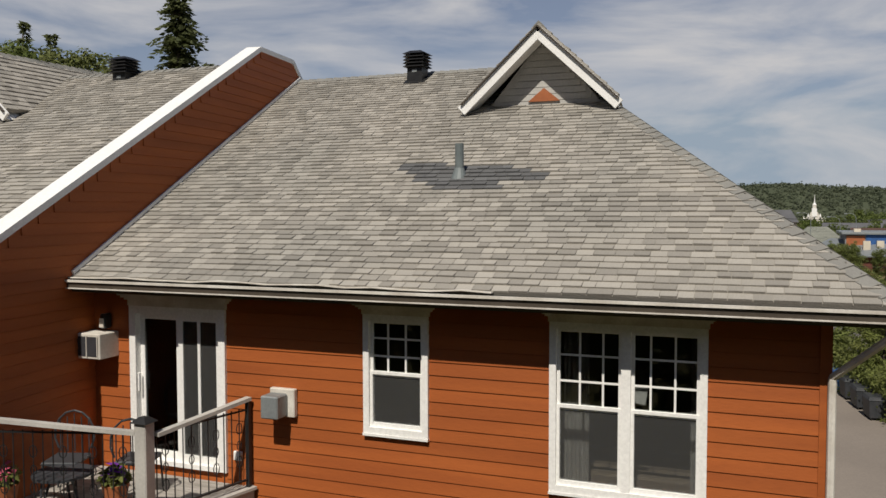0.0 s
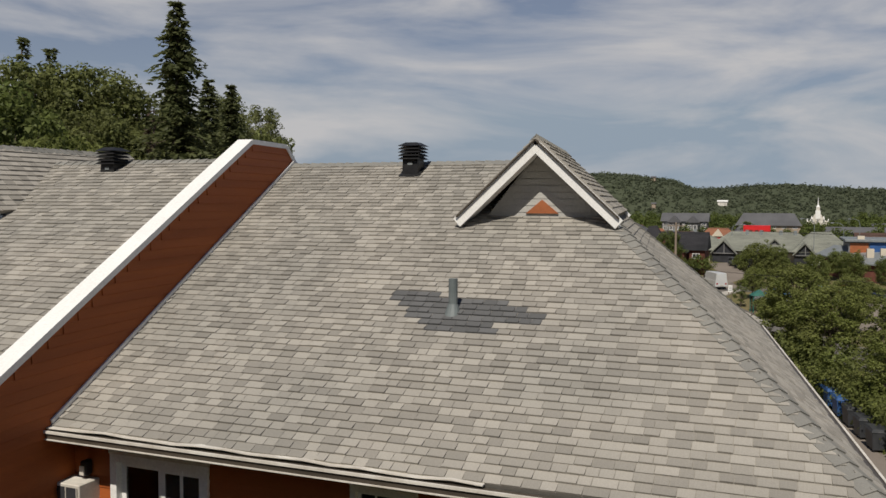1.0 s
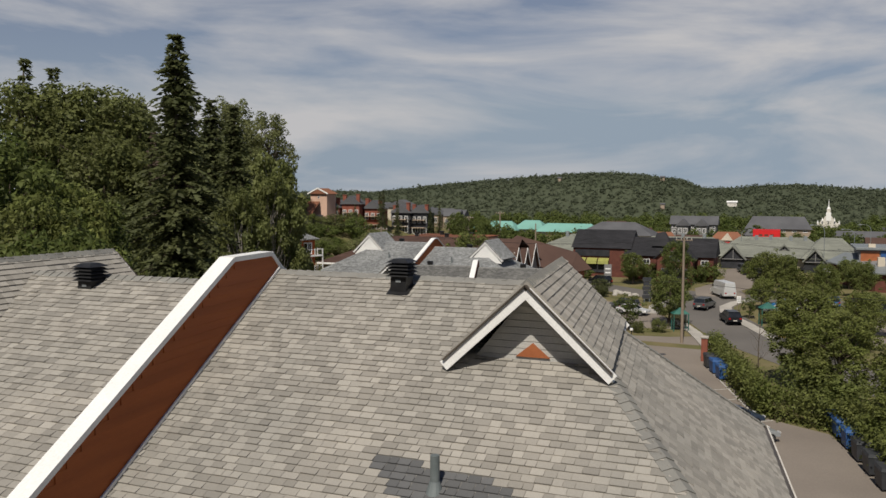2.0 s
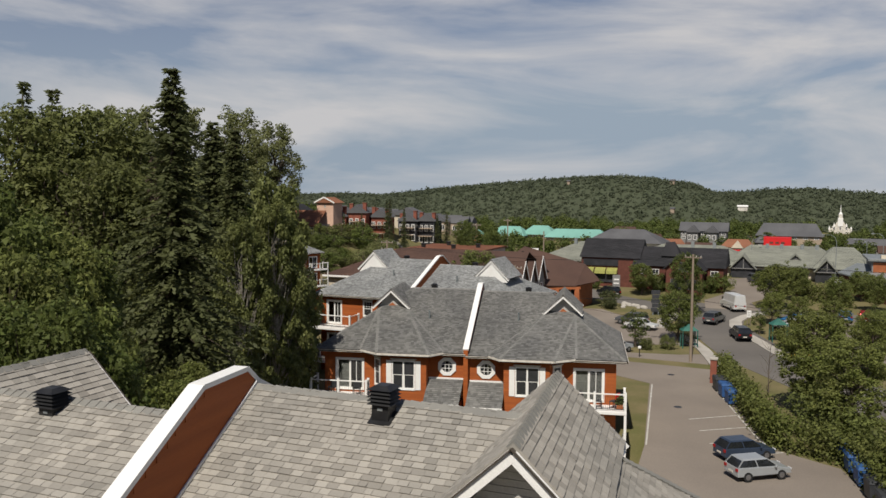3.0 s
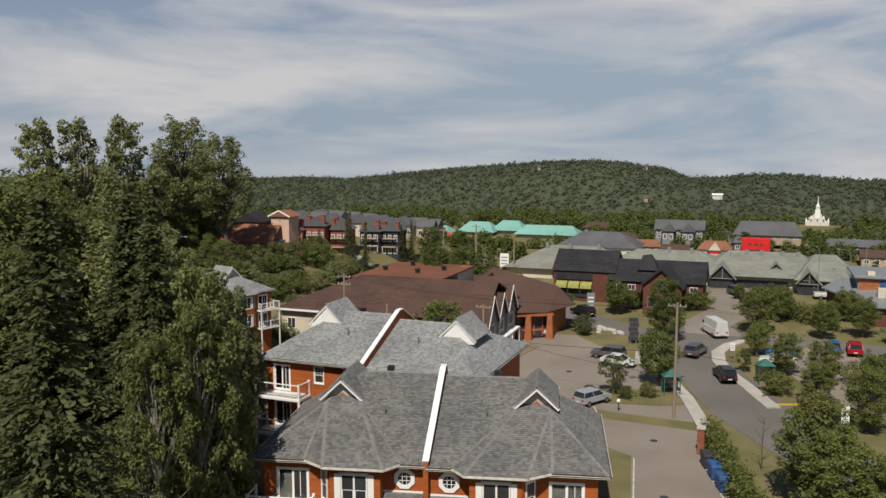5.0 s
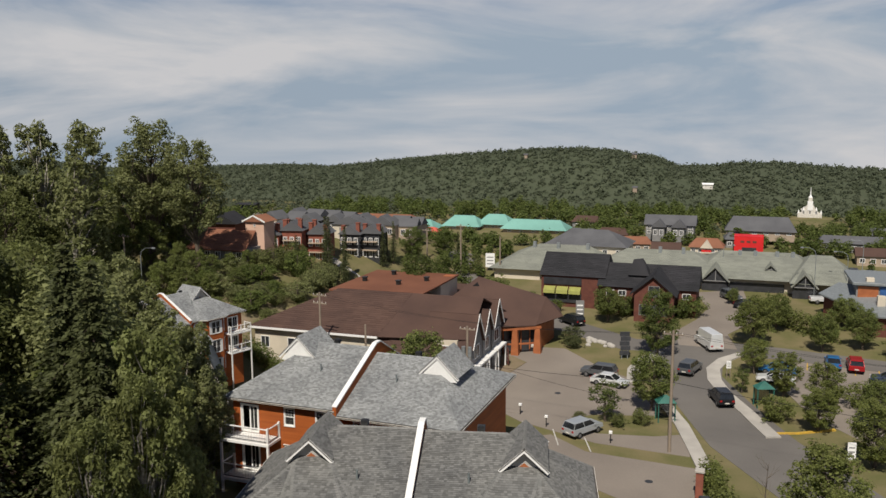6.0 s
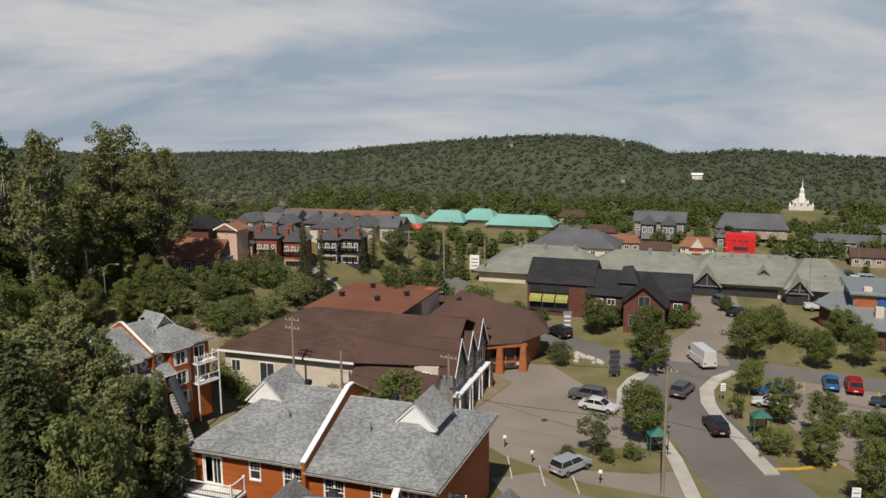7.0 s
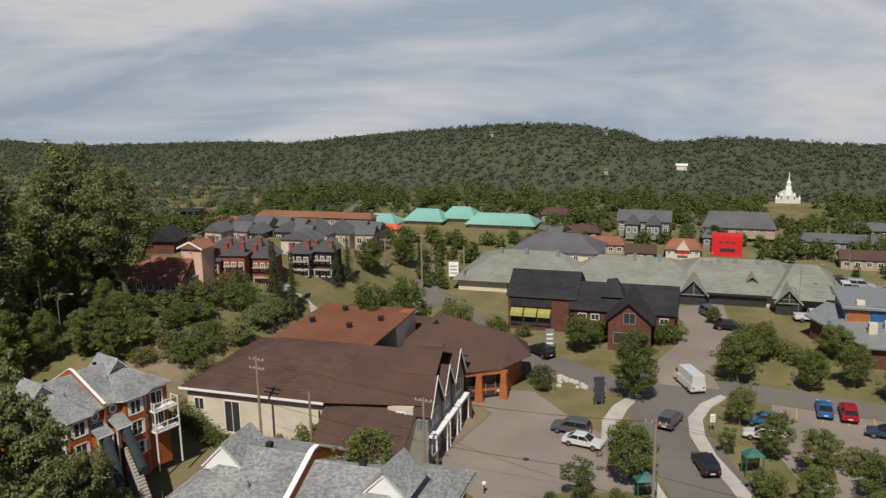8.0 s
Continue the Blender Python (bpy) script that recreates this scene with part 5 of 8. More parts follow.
def bay(house, s, dv, dz, base, mat, ridge_mat, seed):
    """The canted bay of the entrance side, with its windows and the roof facets over it."""
    P = lambda u, v, z: Vector((s * u, v + dv, z + dz))
    a, b, c, d = 2.45, 5.25, 6.1, 0.9
    ring = [P(a, 0.05, 0), P(a, -d, 0), P(b, -d, 0), P(c, 0.05, 0)]
    if s < 0:
        ring = ring[::-1]
    bm = bmesh.new()
    hull(bm, [(p.x, p.y, base) for p in ring], [(p.x, p.y, dz - 0.14) for p in ring])
    z = base
    while z < dz - 0.2:
        for p, q in ((ring[0], ring[1]), (ring[1], ring[2]), (ring[2], ring[3])):
            n = Vector((q.y - p.y, p.x - q.x, 0)).normalized()
            hull(bm, [(p.x, p.y, z), (q.x, q.y, z), (q.x + n.x * .018, q.y + n.y * .018, z), (p.x + n.x * .018, p.y + n.y * .018, z)], [(p.x, p.y, z + .13), (q.x, q.y, z + .13), (q.x + n.x * .005, q.y + n.y * .005, z + .13), (p.x + n.x * .005, p.y + n.y * .005, z + .13)])
        z += 0.14
    part("bay_wall", bm, M_SIDING_W, house, "canted bay of rust-orange boards")
    for top in (-0.50, -3.38, -6.2):
        u0, u1 = (3.15, 4.65) if s > 0 else (-4.65, -3.15)
        dark = sash_window(house, u0, u1, dz + top - 1.85, dz + top, dv - d, 2, shutters=True)
        # near-black sheet on the solid wall paints the unlit room behind the panes
        part("dark_room", boxes((u0 + 0.05, dv - d - 0.0195, dz + top - 1.8, u1 - 0.05, dv - d - 0.012, dz + top - 0.05)), M_DARKWALL, dark)
        # narrow light in the canted side
        p0, p1 = P(b, -d, 0), P(c, 0.05, 0)
        m, t = (p0 + p1) / 2, (p1 - p0).normalized()
        ang = math.degrees(math.atan2(t.y, t.x)) + (180 if s < 0 else 0)
        side = sash_window(house, -0.36, 0.36, top - 1.75, top, -0.02, 1)
        side.matrix_basis = pose(m.x, m.y, dz, 0, 0, ang)
        part("dark_room", boxes((-0.32, -0.035, top - 1.7, 0.32, -0.028, top - 0.05)), M_DARKWALL, side)
    gv0, ga, gb, gw, gc = GABLE
    zf = RH / (RV + 0.45) * (gv0 + 0.45)
    e0, e1, t0, t1 = P(a - 0.25, -d - 0.45, 0), P(b + 0.25, -d - 0.45, 0), P(gc - gw + 0.1, gv0 - 0.05, zf), P(gc + gw * 0.6, gv0 - 0.05, zf)
    w0, w1 = P(a - 1.0, -0.47, 0.01), P(c + 0.7, -0.47, 0.01)
    planes = [[e0, e1, t1, t0], [w0, e0, t0], [e1, w1, t1]] if s > 0 else [[e1, e0, t0, t1], [e0, w0, t0], [w1, e1, t1]]
    bm = bmesh.new()
    for pl in planes:
        slab(bm, [p + Vector((0, 0, 0.03)) for p in pl], 0.05)
    roof = part("bay_roof", bm, mat, house, "roof facets over the bay")
    for k, pl in enumerate(planes):
        shingles("shingling", [p + Vector((0, 0, 0.031)) for p in pl], mat, roof, seed + k)
    for x, y in ((e0, t0), (e1, t1), (w0, t0), (w1, t1)):
        h = (y - x).normalized()
        side = h.cross(Vector((0, 0, 1))).normalized()
        ridge_caps("hip_capping", x + Vector((0, 0, 0.03)), y + Vector((0, 0, 0.03)), ridge_mat, roof, side * 1 + Vector((0, 0, -0.25)), -side + Vector((0, 0, -0.25)), width=0.15)
    bm = bmesh.new()
    for x, y in ((w0, e0), (e0, e1), (e1, w1)):
        beam(bm, x + Vector((0, 0, -0.05)), y + Vector((0, 0, -0.05)), 0.10, 0.12)
    part("gutter", bm, M_WHITE_OLD, house)
    bm = bmesh.new()
    ring2 = [w0, e0, e1, w1] if s > 0 else [w1, e1, e0, w0]
    hull(bm, [p + Vector((0, 0, -0.16)) for p in ring2], [p + Vector((0, 0, -0.12)) for p in ring2])
    part("soffit", bm, M_SOFFIT_SHADE, house)


def entrance_half(house, s, dv, dz, base, seed, mat, ridge_mat, awning=True):
    """Entrance side of one half: door wall with balconies, bay, round window, porch roof and stair awning."""
    m = lambda u0, u1: (u0, u1) if s > 0 else (-u1, -u0)
    d0, d1 = m(6.7, 8.6)
    holes = [(d0, d1, dz - 2.72, dz - 0.62), (d0, d1, dz - 5.62, dz - 3.55)]
    outer_walls(house, s, dv, dz, base, holes)
    for h in holes:
        door = sliding_door(house, d0 - 0.01, d1 + 0.01, h[2], h[3], dv, 2, head=False)
        # upper right one spans the opening in place of white double doors
        part("curtain", boxes((d0 + 0.1, dv + 0.12, h[2] + 0.1, d1 - 0.1 if s > 0 and h is holes[0] else (d0 + d1) / 2, dv + 0.15, h[3] - 0.1)), M_CURTAIN, door)
    bay(house, s, dv, dz, base, mat, ridge_mat, seed)
    octagon_window(house, s * 1.25, dz - 0.95, dv - 0.018)
    # balconies
    a, b = m(6.1, 9.9)
    for z in (dz - 2.85, dz - 5.75):
        bal = part("balcony", bevelled(boxes((a, dv - 1.55, z - 0.22, b, dv - 0.02, z)), 0.02), M_WHITE, house, "white balcony with railing")
        outer = b - 0.08 if s > 0 else a + 0.08
        inner = a + 0.08 if s > 0 else b - 0.08
        railing(bal, [(inner, dv - 0.95), (inner, dv - 1.47), ((inner + outer) / 2, dv - 1.47), (outer, dv - 1.47), (outer, dv - 0.1)], z)
    for u in (a + 0.08, b - 0.08):
        bm = boxes((u - 0.08, dv - 1.55, base, u + 0.08, dv - 1.39, dz - 5.98), (u - 0.075, dv - 1.545, dz - 5.74, u + 0.075, dv - 1.395, dz - 3.08))
        part("balcony_column", bm, M_WHITE, house)
    # porch
    p0, p1 = m(0.2, 2.45)
    bm = bmesh.new()
    slab(bm, [(p0, dv - 2.1, dz - 2.85), (p1, dv - 2.1, dz - 2.85), (p1, dv - 0.02, dz - 1.75), (p0, dv - 0.02, dz - 1.75)], 0.12)
    porch = part("porch_roof", bm, mat, house, "lean-to porch roof")
    shingles("shingling", [(p0, dv - 2.1, dz - 2.85), (p1, dv - 2.1, dz - 2.85), (p1, dv - 0.02, dz - 1.75), (p0, dv - 0.02, dz - 1.75)], mat, porch, seed + 9)
    part("porch_fascia", boxes((p0 - 0.02, dv - 2.16, dz - 3.05, p1 + 0.02, dv - 2.08, dz - 2.86)), M_WHITE, house)
    part("porch_flashing", boxes((p0, dv - 0.06, dz - 1.76, p1, dv - 0.019, dz - 1.66)), M_WHITE, house)
    bm = bmesh.new()
    box(bm, p0 + 0.02, dv - 2.0, base, p0 + 0.10, dv - 0.02, dz - 2.99), box(bm, p1 - 0.10, dv - 2.0, base, p1 - 0.02, dv - 0.02, dz - 2.99)
    part("porch_wall", bm, M_SIDING_W, house)
    sash_window(house, p0 + 0.15, p0 + 0.55, dz - 5.5, dz - 3.2, dv - 1.9, 1, grid=False, head=False)
    for u in (p0 + 0.12, p1 - 0.12):
        part("porch_post", boxes((u - 0.07, dv - 2.1, base, u + 0.07, dv - 1.96, dz - 3.06)), M_WHITE, house)
    if awning:
        bm = bmesh.new()
        rows = []
        for v, z in ((-2.18, -3.15), (-2.6, -3.25), (-4.2, -4.75), (-5.8, -6.25), (-6.4, -6.9)):
            c = s * 1.35 + 0.15 + (v + 2.18) * (0.34 if s < 0 else 0.2)
            arc = [(c + 0.66 * math.cos(t), dv + v, dz + z - 0.45 + 0.45 * math.sin(t)) for t in np.linspace(0, math.pi, 9)]
            rows.append([bm.verts.new(p) for p in [(c + 0.66, dv + v, dz + z - 0.95), *arc, (c - 0.66, dv + v, dz + z - 0.95)]])
        for r0, r1 in zip(rows, rows[1:]):
            for k in range(len(r0) - 1):
                bm.faces.new((r0[k], r0[k + 1], r1[k + 1], r1[k]))
        bm.faces.new(rows[0])
        bm.faces.new(rows[-1][::-1])
        bmesh.ops.recalc_face_normals(bm, faces=bm.faces)
        part("stair_awning", bm, M_AWNING, house, "black canvas stair awning with rounded top")
        n = 16
        for k in range(n):
            v0 = -2.2 - 4.4 * k / n
            c = s * 1.35 + 0.15 + (v0 + 2.18) * (0.34 if s < 0 else 0.2)
            z0 = dz - 5.6 - (dz - 5.6 - base) * k / n
            part("step", boxes((c - 0.55, dv + v0 - 4.4 / n, base, c + 0.55, dv + v0 - 0.001, z0 if z0 > base + .05 else base + .05)), M_CONC, house)


def pair_house(label, m, eaves, mat, ridge_mat, seed, ground, kind):
    house = thing("semi_detached_house", label, "house", m, "rust-orange houses")
    for s, (dv, dz) in ((1, eaves[1]), (-1, eaves[0])):
        roof_unit(house, s, dv, dz, 0.0, mat, ridge_mat, seed + 40 * s, white_gable=kind == "garden")
        if kind == "entrance":
            entrance_half(house, s, dv, dz, ground, seed + 60 * s, mat, ridge_mat)
        else:
            spec = ([(1.2, 2.7, 2), (4.5, 5.3, 1), (7.0, 8.1, 2)] if s > 0 else [(-1.75, -0.3, 2), (-4.3, -3.4, 1)])
            holes, wins = [], []
            for top in (-0.42, -3.3):
                for u0, u1, n in spec:
                    z1 = dz + top
                    z0 = z1 - (1.8 if n == 2 else 1.35)
                    holes.append((u0 + 0.02, u1 - 0.02, z0 + 0.02, z1 - 0.02)), wins.append((u0, u1, z0, z1, n))
            if s < 0:
                for top in (-0.5, -3.4):
                    holes.append((-7.9, -6.4, dz + top - 2.1, dz + top))
            outer_walls(house, s, dv, dz, ground, holes)
            for u0, u1, z0, z1, n in wins:
                sash_window(house, u0, u1, z0, z1, dv, n)
            if s < 0:
                for top in (-0.5, -3.4):
                    sliding_door(house, -7.92, -6.38, dz + top - 2.1, dz + top, dv, 2, head=False)
                    z = dz + top - 2.15
                    bal = part("balcony", bevelled(boxes((-8.7, dv - 1.7, z - 0.22, -4.6, dv - 0.02, z)), 0.02), M_WHITE, house, "white balcony with railing")
                    railing(bal, [(-8.6, dv - 0.1), (-8.6, dv - 1.6), (-4.7, dv - 1.6), (-4.7, dv - 0.1)], z)
                for u in (-8.6, -4.7):
                    part("balcony_column", boxes((u - 0.08, dv - 1.68, ground, u + 0.08, dv - 1.52, dz - 2.88)), M_WHITE, house)
            if s > 0:
                for z in (dz - 3.0,):
                    bal = part("balcony", bevelled(boxes((W + 0.02, dv + 0.6, z - 0.22, W + 1.3, dv + 3.4, z)), 0.02), M_WHITE, house, "white side balcony with railing")
                    railing(bal, [(W + 0.1, dv + 0.68), (W + 1.22, dv + 0.68), (W + 1.22, dv + 3.3), (W + 0.1, dv + 3.3)], z)
                part("balcony_column", boxes((W + 1.1, dv + 0.6, ground, W + 1.28, dv + 0.78, dz - 3.23)), M_WHITE, house)
    lo = min(eaves[0][1], eaves[1][1])
    hi = max(eaves[0][1], eaves[1][1])
    v0 = min(eaves[0][0], eaves[1][0])
    party_wall(house, [(v0 - 0.5, hi - 0.05), (v0 - 0.48, hi + 0.22), (RV + v0 - 0.1, hi + RH + 0.35), (RV + 0.6, hi + RH + 0.35), (DEPTH, lo + 0.3)], 0.0, ground, 0.36)
    for u, v in ((-3.4, RV + 0.35), (3.4, RV + 0.35)):
        roof_vent(house, u, v, (eaves[0][1] if u < 0 else eaves[1][1]) + RH - 0.25)
    for u, v in ((-3.0, 3.2), (3.0, 3.4)):
        bm = bmesh.new()
        z = (eaves[0][1] if u < 0 else eaves[1][1]) + (v + 0.45) * RH / (RV + 0.45)
        rod(bm, (u, v, z - 0.1), (u, v, z + 0.55), 0.06, 0.06, 10)
        part("vent_pipe", bm, M_PIPE, house)
    return house


RV, RH, DEPTH = 6.9, 3.2, 9.8
GABLE = (4.2, 3.42, 2.20, 1.30, 5.9)
BAY_HOUSE = pose(-17.67, 51.27, -2.67, 0, 0, 13) @ Matrix.Diagonal((1.179, 1.179, 1.179, 1))
pair_house("rust-orange three-storey house with dark shingle roof, bays and white balconies", BAY_HOUSE, ((0, 0), (0, -0.1)), M_SHINGLE_D, M_RIDGE_D, 200, -8.75, "entrance")
RV, RH, OUT, W, DEPTH = 6.3, 2.75, 9.1, 8.45, 12.6
GABLE = (4.5, 3.55, 1.95, 1.6, 5.7)
pair_house("rust-orange house with grey shingle roof, white gables and balconies", pose(-29.7, 66.7, -1.6, 0, 0, -1) @ Matrix.Diagonal((1.16, 1.16, 1.16, 1)), ((0, 0.37), (0, 0)), M_SHINGLE_G, M_SHINGLE_G, 400, -7.3, "garden")
RV, RH, OUT, W, DEPTH = 6.3, 3.0, 9.9, 9.25, 12.6
GABLE = (4.0, 3.75, 2.1, 1.6, 5.2)
pair_house("rust-orange house with grey roof, its balconies facing the lawn", pose(-53.0, 79.2, 1.2, 0, 0, 72) @ Matrix.Diagonal((0.72, 0.72, 0.72, 1)), ((0, 0), (0, 0.2)), M_SHINGLE_G, M_SHINGLE_G, 600, -11.0, "entrance")


# ---- wooded hill ----
CREST = [(-420, 6), (-252, 7.6), (-229, 5.6), (-190, 6.8), (-152, 8.0), (-133, 7.6), (-114, 9.7), (-98, 11.2), (-84, 12.2), (-70, 13.5), (-52, 14.3), (-42, 14.1), (-35, 13.3), (-25, 12.0), (-18, 9.0), (-8.6, 9.4), (2, 10.3), (13, 10.2), (23, 9.3), (37, 8.8), (120, 7.5), (420, 7)]


def hill_z(x, y):
    top = float(np.interp(x, [c[0] for c in CREST], [c[1] for c in CREST])) - 0.9
    k = smooth((y - 222) / 46)
    return (ground_z(x, 222) - 0.5) * (1 - k) + top * k + 0.5 * math.sin(x * 0.11 + y * 0.07) * k * (1 - k) * 4 - max(0, y - 272) * 0.12


def hill():
    xs, ys = np.linspace(-420, 420, 141), np.linspace(218, 330, 38)
    vs = [(x, y, hill_z(x, y)) for y in ys for x in xs]
    n = len(xs)
    me = bpy.data.meshes.new("hill")
    me.from_pydata(vs, [], [(j * n + i, j * n + i + 1, (j + 1) * n + i + 1, (j + 1) * n + i) for j in range(len(ys) - 1) for i in range(n - 1)])
    me.shade_smooth()
    tagged(part_of("hill", me, M_WOODS_HAZE), "long low wooded hill behind the town", "hill", kind="structure")
    # woods: small crowns packed over the slope
    rng = np.random.default_rng(5)
    crowns = []
    for n in range(17500):
        x, y = rng.uniform(-280, 70), 220 + 54 * rng.random() ** 0.8
        r = rng.uniform(0.40, 0.85)
        if n > 13800:      # the flank west of the town
            x, y = rng.uniform(-280, -84), rng.uniform(112, 224)
            r = rng.uniform(0.8, 1.6)
        elif n > 12500:    # the foot of the slope
            x, y = rng.uniform(-84, 70), rng.uniform(197, 224)
        if 9.5 < x < 22 and y < 228:
            continue
        tall = 1.5 if rng.random() < 0.2 else 0.8
        crowns.append(((x, y, (hill_z(x, y) if y > 222 else ground_z(x, y)) + r * 0.3), (r, r, r * tall)))
    v, f = leaf_quads(crowns, 300000, 0.34, rng, shell=0.5)
    tagged(part_of("woods", quads_mesh("woods", v, f), M_WOODS_HAZE), "dense green broadleaf and conifer woods on the hill", "woods", kind="stuff")
    for x, y, w in ((-8.4, 247, 2.6), (-62, 258, 1.0), (-30, 262, 1.3), (-27, 240, 1.1)):
        cabin("hillside_house", "small pale house among the hillside trees", x, y, w, 1.2, 0.9, M_WHITE_OLD if w > 2 else M_TAN, M_WHITE if w > 2 else M_GREYROOF, z=hill_z(x, y) + 0.2)


# greyer, bluer green than near leaves: aerial haze is put into the colour
M_WOODS_HAZE = foliage("hill_woods_haze", (0.098, 0.117, 0.070), (0.122, 0.138, 0.087), island=0.14)


# ---- buildings of the town ----
def prism_roof(bm, x0, y0, x1, y1, z, rise, hip=0.0, over=0.3, along="x"):
    """Ridge roof over a rectangle; hip: how far the ridge ends lie in from the walls."""
    a, b, c, d = x0 - over, y0 - over, x1 + over, y1 + over
    if along == "x":
        m = (b + d) / 2
        r0, r1 = (a + hip, m, z + rise), (c - hip, m, z + rise)
        faces = [[(a, b, z), (c, b, z), r1, r0], [(c, d, z), (a, d, z), r0, r1], [(c, b, z), (c, d, z), r1], [(a, d, z), (a, b, z), r0]]
    else:
        m = (a + c) / 2
        r0, r1 = (m, b + hip, z + rise), (m, d - hip, z + rise)
        faces = [[(c, b, z), (c, d, z), r1, r0], [(a, d, z), (a, b, z), r0, r1], [(a, b, z), (c, b, z), r0], [(c, d, z), (a, d, z), r1]]
    vs = {}
    for f in faces:
        ring = []
        for p in f:
            if p not in vs:
                vs[p] = bm.verts.new(p)
            ring.append(vs[p])
        bm.faces.new(ring)
    low = [(a, b, z), (a, d, z), (c, d, z), (c, b, z)]
    bm.faces.new([vs[p] for p in low])


def courses(parent, corners, mat, seed):
    return shingles("shingling", corners, mat, parent, seed, exposure=0.42, wide=(0.6, 1.6), lift=0.03)


def small_window(parent, x, y, z, w, h, face="y", mat=None, frame=None):
    """A framed pane on a wall that looks along -y or +x."""
    t = min(0.08, w * 0.12)
    if face == "y":
        f = boxes((x - w / 2, y - 0.05, z, x - w / 2 + t, y - 0.003, z + h), (x + w / 2 - t, y - 0.05, z, x + w / 2, y - 0.003, z + h), (x - w / 2 + t, y - 0.05, z, x + w / 2 - t, y - 0.003, z + t), (x - w / 2 + t, y - 0.05, z + h - t, x + w / 2 - t, y - 0.003, z + h), (x - t / 3, y - 0.045, z + t, x + t / 3, y - 0.02, z + h - t))
        p = boxes((x - w / 2 + t, y - 0.02, z + t, x + w / 2 - t, y - 0.004, z + h - t))
    else:
        f = boxes((x + 0.003, y - w / 2, z, x + 0.05, y - w / 2 + t, z + h), (x + 0.003, y + w / 2 - t, z, x + 0.05, y + w / 2, z + h), (x + 0.003, y - w / 2 + t, z, x + 0.05, y + w / 2 - t, z + t), (x + 0.003, y - w / 2 + t, z + h - t, x + 0.05, y + w / 2 - t, z + h), (x + 0.02, y - t / 3, z + t, x + 0.045, y + t / 3, z + h - t))
        p = boxes((x + 0.004, y - w / 2 + t, z + t, x + 0.02, y + w / 2 - t, z + h - t))
    win = part("window", f, frame or M_WHITE, parent)
    part("pane", p, mat or M_DARKWALL, win)
    return win


def cabin(name, label, x, y, w, d, h, wall, roof, rise=None, turn=0.0, z=None, hip=0.0, along="x", rows=1, cols=0, group="", over=0.2, category="house", frame=None):
    """A plain town building: walls, ridge roof, rows of windows on the side towards the street."""
    z = ground_z(x, y) if z is None else z
    ob = thing(name, label, category, pose(x, y, z, 0, 0, turn), group)
    part("wall", boxes((-w / 2, -d / 2, -1.0, w / 2, d / 2, h)), wall, ob)
    bm = bmesh.new()
    prism_roof(bm, -w / 2, -d / 2, w / 2, d / 2, h + 0.002, rise if rise is not None else min(w, d) * 0.35, hip, over, along)
    part("roof", bm, roof, ob)
    for r in range(rows):
        for c in range(cols):
            small_window(ob, -w / 2 + w * (c + 0.5) / cols, -d / 2, 0.35 + r * (h - 0.2) / rows, min(0.9, w / cols * 0.6), min(1.2, (h - 0.3) / rows * 0.65), frame=frame)
    return ob


def chimney(parent, x, y, z0, z1, mat, w=0.5):
    ch = part("chimney", boxes((x - w / 2, y - w / 2, z0, x + w / 2, y + w / 2, z1)), mat, parent)
    part("chimney_cap", boxes((x - w * 0.6, y - w * 0.6, z1 + 0.001, x + w * 0.6, y + w * 0.6, z1 + 0.12)), mat, ch)


